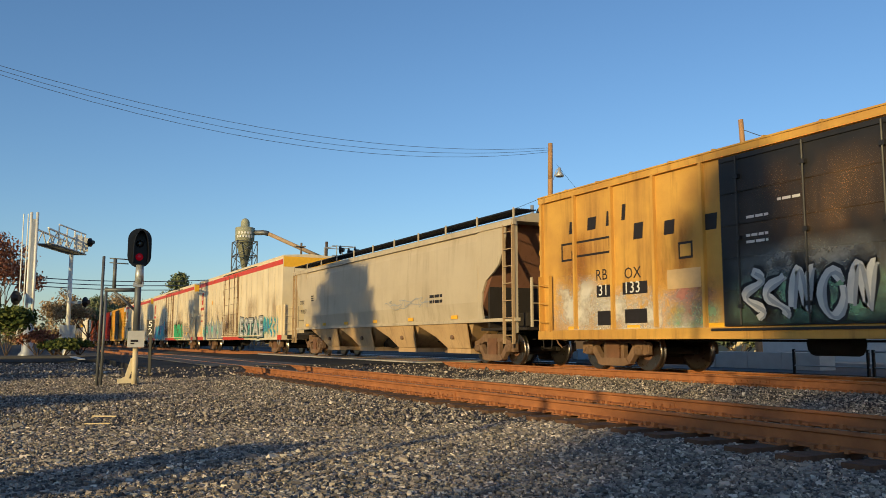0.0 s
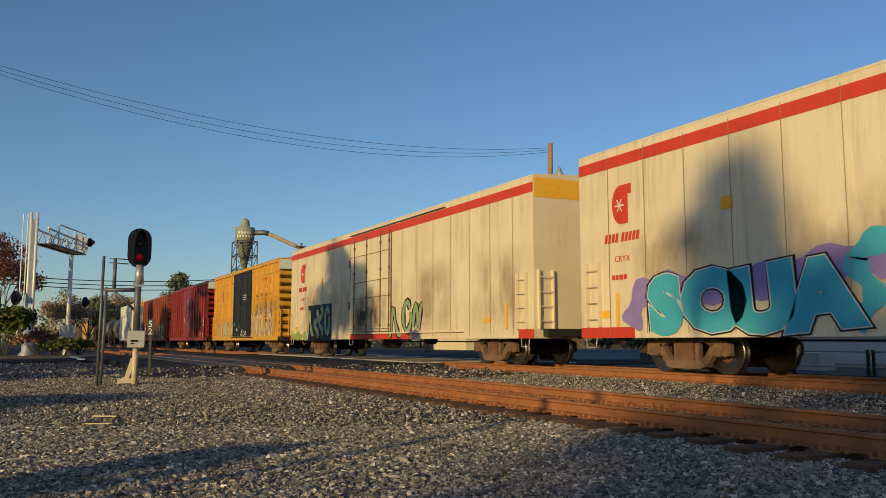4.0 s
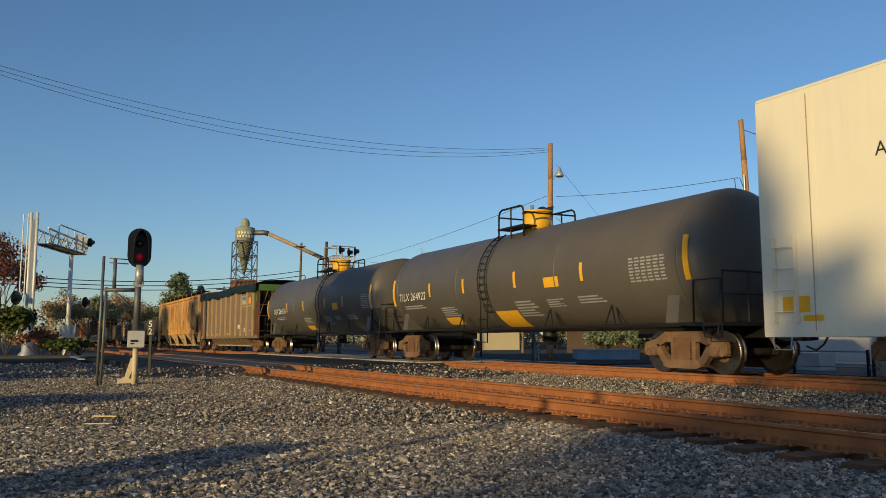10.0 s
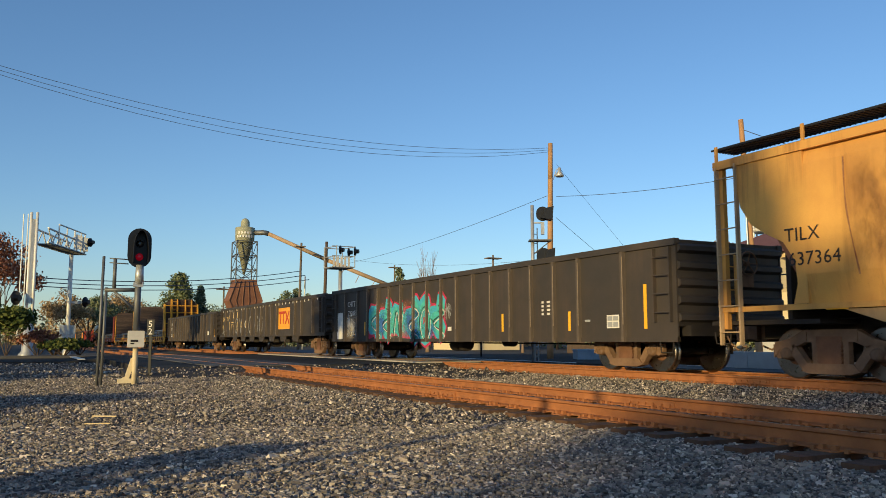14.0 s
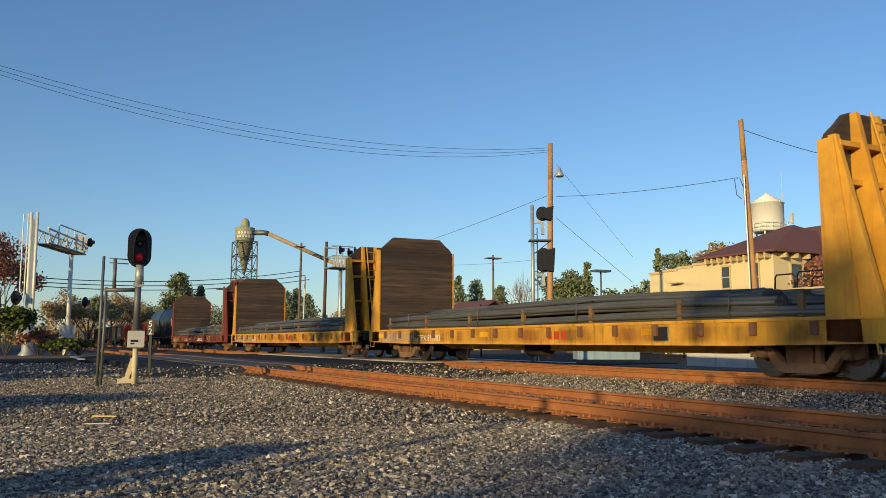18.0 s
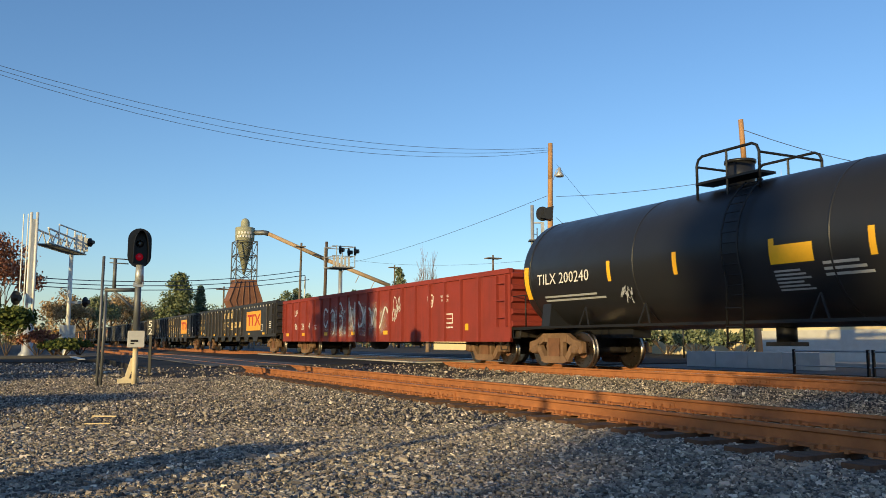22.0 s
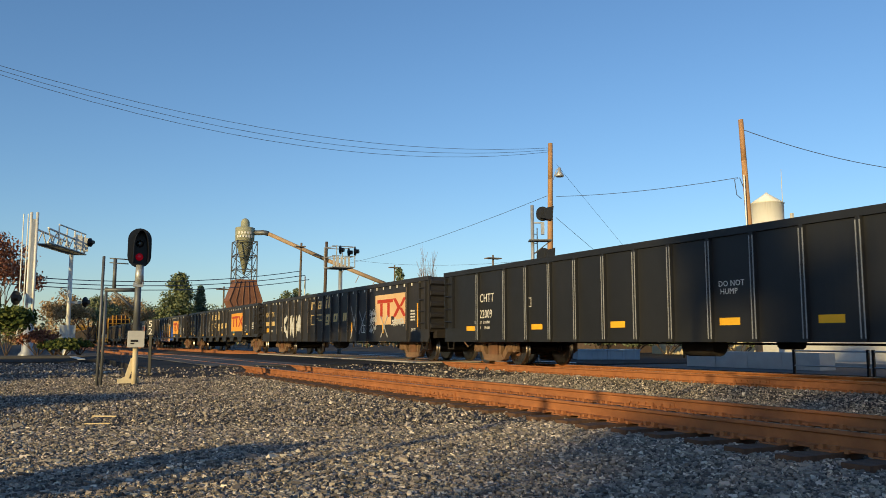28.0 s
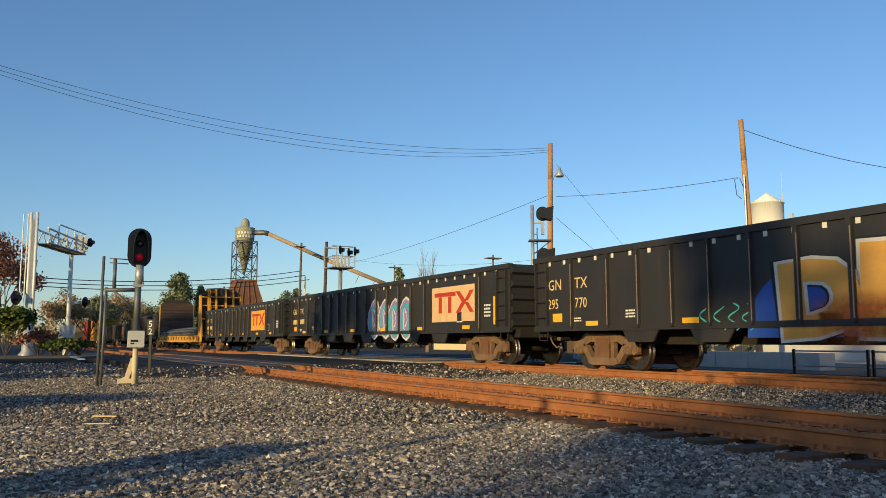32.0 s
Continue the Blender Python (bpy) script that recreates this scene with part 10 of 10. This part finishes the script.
def window(parent, x, y, z0, z1, w, east=False):
    if east:
        f = part("window", boxes((x, x + 0.06, y - w / 2 - 0.1, y + w / 2 + 0.1, z0 - 0.1, z1 + 0.12)), M["wood_trim"], parent)
        part("pane", boxes((x + 0.06, x + 0.075, y - w / 2, y + w / 2, (z0 + z1) / 2 + 0.03, z1)), M["glass_dark"], f)
        part("pane", boxes((x + 0.06, x + 0.075, y - w / 2, y + w / 2, z0, (z0 + z1) / 2 - 0.03)), M["glass_dark"], f)
    else:
        f = part("window", boxes((x - w / 2 - 0.1, x + w / 2 + 0.1, y - 0.06, y, z0 - 0.1, z1 + 0.12)), M["wood_trim"], parent)
        part("pane", boxes((x - w / 2, x + w / 2, y - 0.075, y - 0.06, (z0 + z1) / 2 + 0.03, z1)), M["glass_dark"], f)
        part("pane", boxes((x - w / 2, x + w / 2, y - 0.075, y - 0.06, z0, (z0 + z1) / 2 - 0.03)), M["glass_dark"], f)


window(b, -35.9, by0, 3.9, 5.15, 0.55)
window(b, -33.75, by0, 3.6, 5.2, 0.6)
window(b, bx1, by0 + 1.8, 3.2, 5.1, 0.8, True)
window(b, -42.2, by0 + 0.05, 3.3, 3.9, 0.32)
window(b, -41.18, by0 + 0.05, 3.62, 3.9, 0.28)
part("door_canopy", boxes((-40.4, -39.5, by0 - 0.5, by0 + 0.04, 4.4, 4.47)), M["wood_trim"], b)
# low cream yard wall with a stone urn
w = thing("yard_wall", "low cream stucco wall with a capping", "wall", kind="structure")
part("wall", boxes((-24.6, 30, 27.8, 28.1, -0.3, 2.72)), M["cream_wall"], w)
part("plinth", boxes((-24.65, 30, 27.72, 27.8, -0.3, 1.15)), M["white_box"], w, "pale grey plinth")
part("capping", boxes((-24.7, 30, 27.74, 28.16, 2.725, 2.85)), M["wood_trim"], w)
bm = bmesh.new()
spin_solid(bm, [(0, 0.2), (0.06, 0.22), (0.1, 0.12), (0.2, 0.28), (0.42, 0.34), (0.5, 0.36), (0.55, 0.3)], (-17.6, 27.95, 2.85), (0, 0, 1), 16)
solid("stone_urn", bm, M["wood_trim"], "pale stone urn on the wall's capping", "urn")
u = thing("pipe_rack", "dark bent steel pipes on the wall's top", "pipe rack")
for k, (x0, x1, hh) in enumerate(((-24.0, -23.0, 0.55), (-22.9, -21.6, 0.6), (-22.2, -21.5, 0.35))):
    bm = bmesh.new()
    pipe(bm, [(x0, 27.95, 2.86), (x0 + 0.03, 27.95, 2.8 + hh), (x0 + 0.12, 27.95, 2.9 + hh), (x1 - 0.1, 27.95, 2.9 + hh), (x1, 27.95, 2.8 + hh), (x1, 27.95, 2.86)], 0.035)
    part("bent_pipe", bm, M["signal_black"], u)

# water tower
w = thing("water_tower", "white cylindrical water tower with a conical roof", "water tower")
wx, wy = -77.6, 89.5
bm = bmesh.new()
spin_solid(bm, [(0, 1.9), (0.4, 2.15), (3.9, 2.15), (3.92, 2.3), (5.3, 0.3), (5.5, 0.12)], (wx, wy, 15.3), (0, 0, 1), 28)
part("tank", bm, M["tank_white"], w)
bm = bmesh.new()
for k in range(6):
    a = k * math.tau / 6
    tube(bm, (wx + math.cos(a) * 2.3, wy + math.sin(a) * 2.3, -0.3), (wx + math.cos(a) * 1.9, wy + math.sin(a) * 1.9, 15.4), 0.12, seg=6)
part("legs", bm, M["tank_white"], w)
bm = bmesh.new()
n = 20
for z in (15.5, 16.0, 16.5):
    pipe(bm, [(wx + 2.7 * math.cos(k * math.tau / n), wy + 2.7 * math.sin(k * math.tau / n), z) for k in range(n + 1)], 0.04, 4)
for k in range(n):
    tube(bm, (wx + 2.7 * math.cos(k * math.tau / n), wy + 2.7 * math.sin(k * math.tau / n), 15.4), (wx + 2.7 * math.cos(k * math.tau / n), wy + 2.7 * math.sin(k * math.tau / n), 16.5), 0.03, seg=4)
part("balcony_rail", bm, M["tank_white"], w)
bm = bmesh.new()
tube(bm, (wx + 1.0, wy + 1.9, 19.0), (wx + 1.0, wy + 1.9, 24.0), 0.06, 0.03, 6)
part("antenna", bm, M["white_box"], w)
part("antenna_panel", boxes((wx + 2.0, wx + 2.4, wy + 2.0, wy + 2.3, 16.4, 17.8)), M["white_box"], w)

# low roofs and sheds seen behind the flat cars and under the train
h = thing("house", "small house with a pale low gable roof", "house")
f = place_on(1035, 62)
part("wall", boxes((f[0] - 2.4, f[0] + 1.6, f[1], f[1] + 6, -0.28, 2.7)), M["bark"], h)
bm = bmesh.new()
prism(bm, [(f[1] - 0.5, 2.65), (f[1] + 3, 3.9), (f[1] + 6.5, 2.65), (f[1] + 6.5, 2.8), (f[1] + 3, 4.05), (f[1] - 0.5, 2.8)], f[0] - 2.8, f[0] + 2.0)
part("roof", bm, M["tank_white"], h)
h = thing("house", "small house with a brown gable roof", "house")
f = place_on(795, 95)
part("wall", boxes((f[0] - 4, f[0] + 4, f[1], f[1] + 7, -0.28, 3.0)), M["cream_wall"], h)
bm = bmesh.new()
prism(bm, [(f[1] - 0.6, 3.0), (f[1] + 3.5, 5.2), (f[1] + 7.6, 3.0), (f[1] + 7.6, 3.2), (f[1] + 3.5, 5.4), (f[1] - 0.6, 3.2)], f[0] - 4.5, f[0] + 4.5)
part("roof", bm, M["mauve_roof"], h)
q = thing("steel_container", "low pale blue-grey steel container beside the street", "container", at=pose(-30.4, 24.1, -0.17, rz=62.7))
part("body", boxes((-1.4, 1.4, -0.7, 0.7, 0.06, 0.46)), M["container_paint"], q)
for x in (-1.36, -0.68, 0.0, 0.68, 1.36):
    part("rib", boxes((x - 0.04, x + 0.04, -0.75, -0.7, 0.06, 0.46)), M["container_paint"], q)
part("rim", boxes((-1.44, 1.44, -0.76, 0.76, 0.46, 0.52)), M["container_paint"], q)
for x in (-1.2, 1.2):
    part("skid", boxes((x - 0.08, x + 0.08, -0.7, 0.7, 0.0, 0.06)), M["underframe"], q)
lb = thing("concrete_block", "low pale blue-grey concrete block wall beside the street", "barrier")
for k in range(4):
    part("block", boxes((-22.6 + k * 1.4, -21.22 + k * 1.4, 21.6, 22.3, -0.17, 0.36)), M["white_box"], lb)
for k in range(10):
    x = -16 + k * 2.4
    q = thing("fence_panel", "pale steel railing beside the street", "railing", "railing along the street")
    bm = bmesh.new()
    for z in (0.05, 0.45):
        tube(bm, (x, 19.2, z), (x + 2.36, 19.2, z), 0.025, seg=6)
    part("rails", bm, M["galv"], q)
    for xx in (x + 0.05, x + 2.3):
        part("post", boxes((xx - 0.03, xx + 0.03, 19.17, 19.23, -0.28, 0.5)), M["signal_black"], q)

for k in range(8):
    shrub("dark clipped hedge before the building", (-44.0 + k * 2.9, 34.6 + 0.2 * (k % 3), -0.2), 3.3, 1.75, "leaf_dark", 1500, 0.12, 400 + k, name="hedge")


def motions():
    """The train runs past at a steady pace."""
    for ob, mid in KEYED:
        walk(ob, [(t, pose(FOOT + SPEED * (t - mid), TRACK_Y, TRACK_Z)) for t in (0.0, 8.0, 16.0, 24.0, 32.0)])


motions()
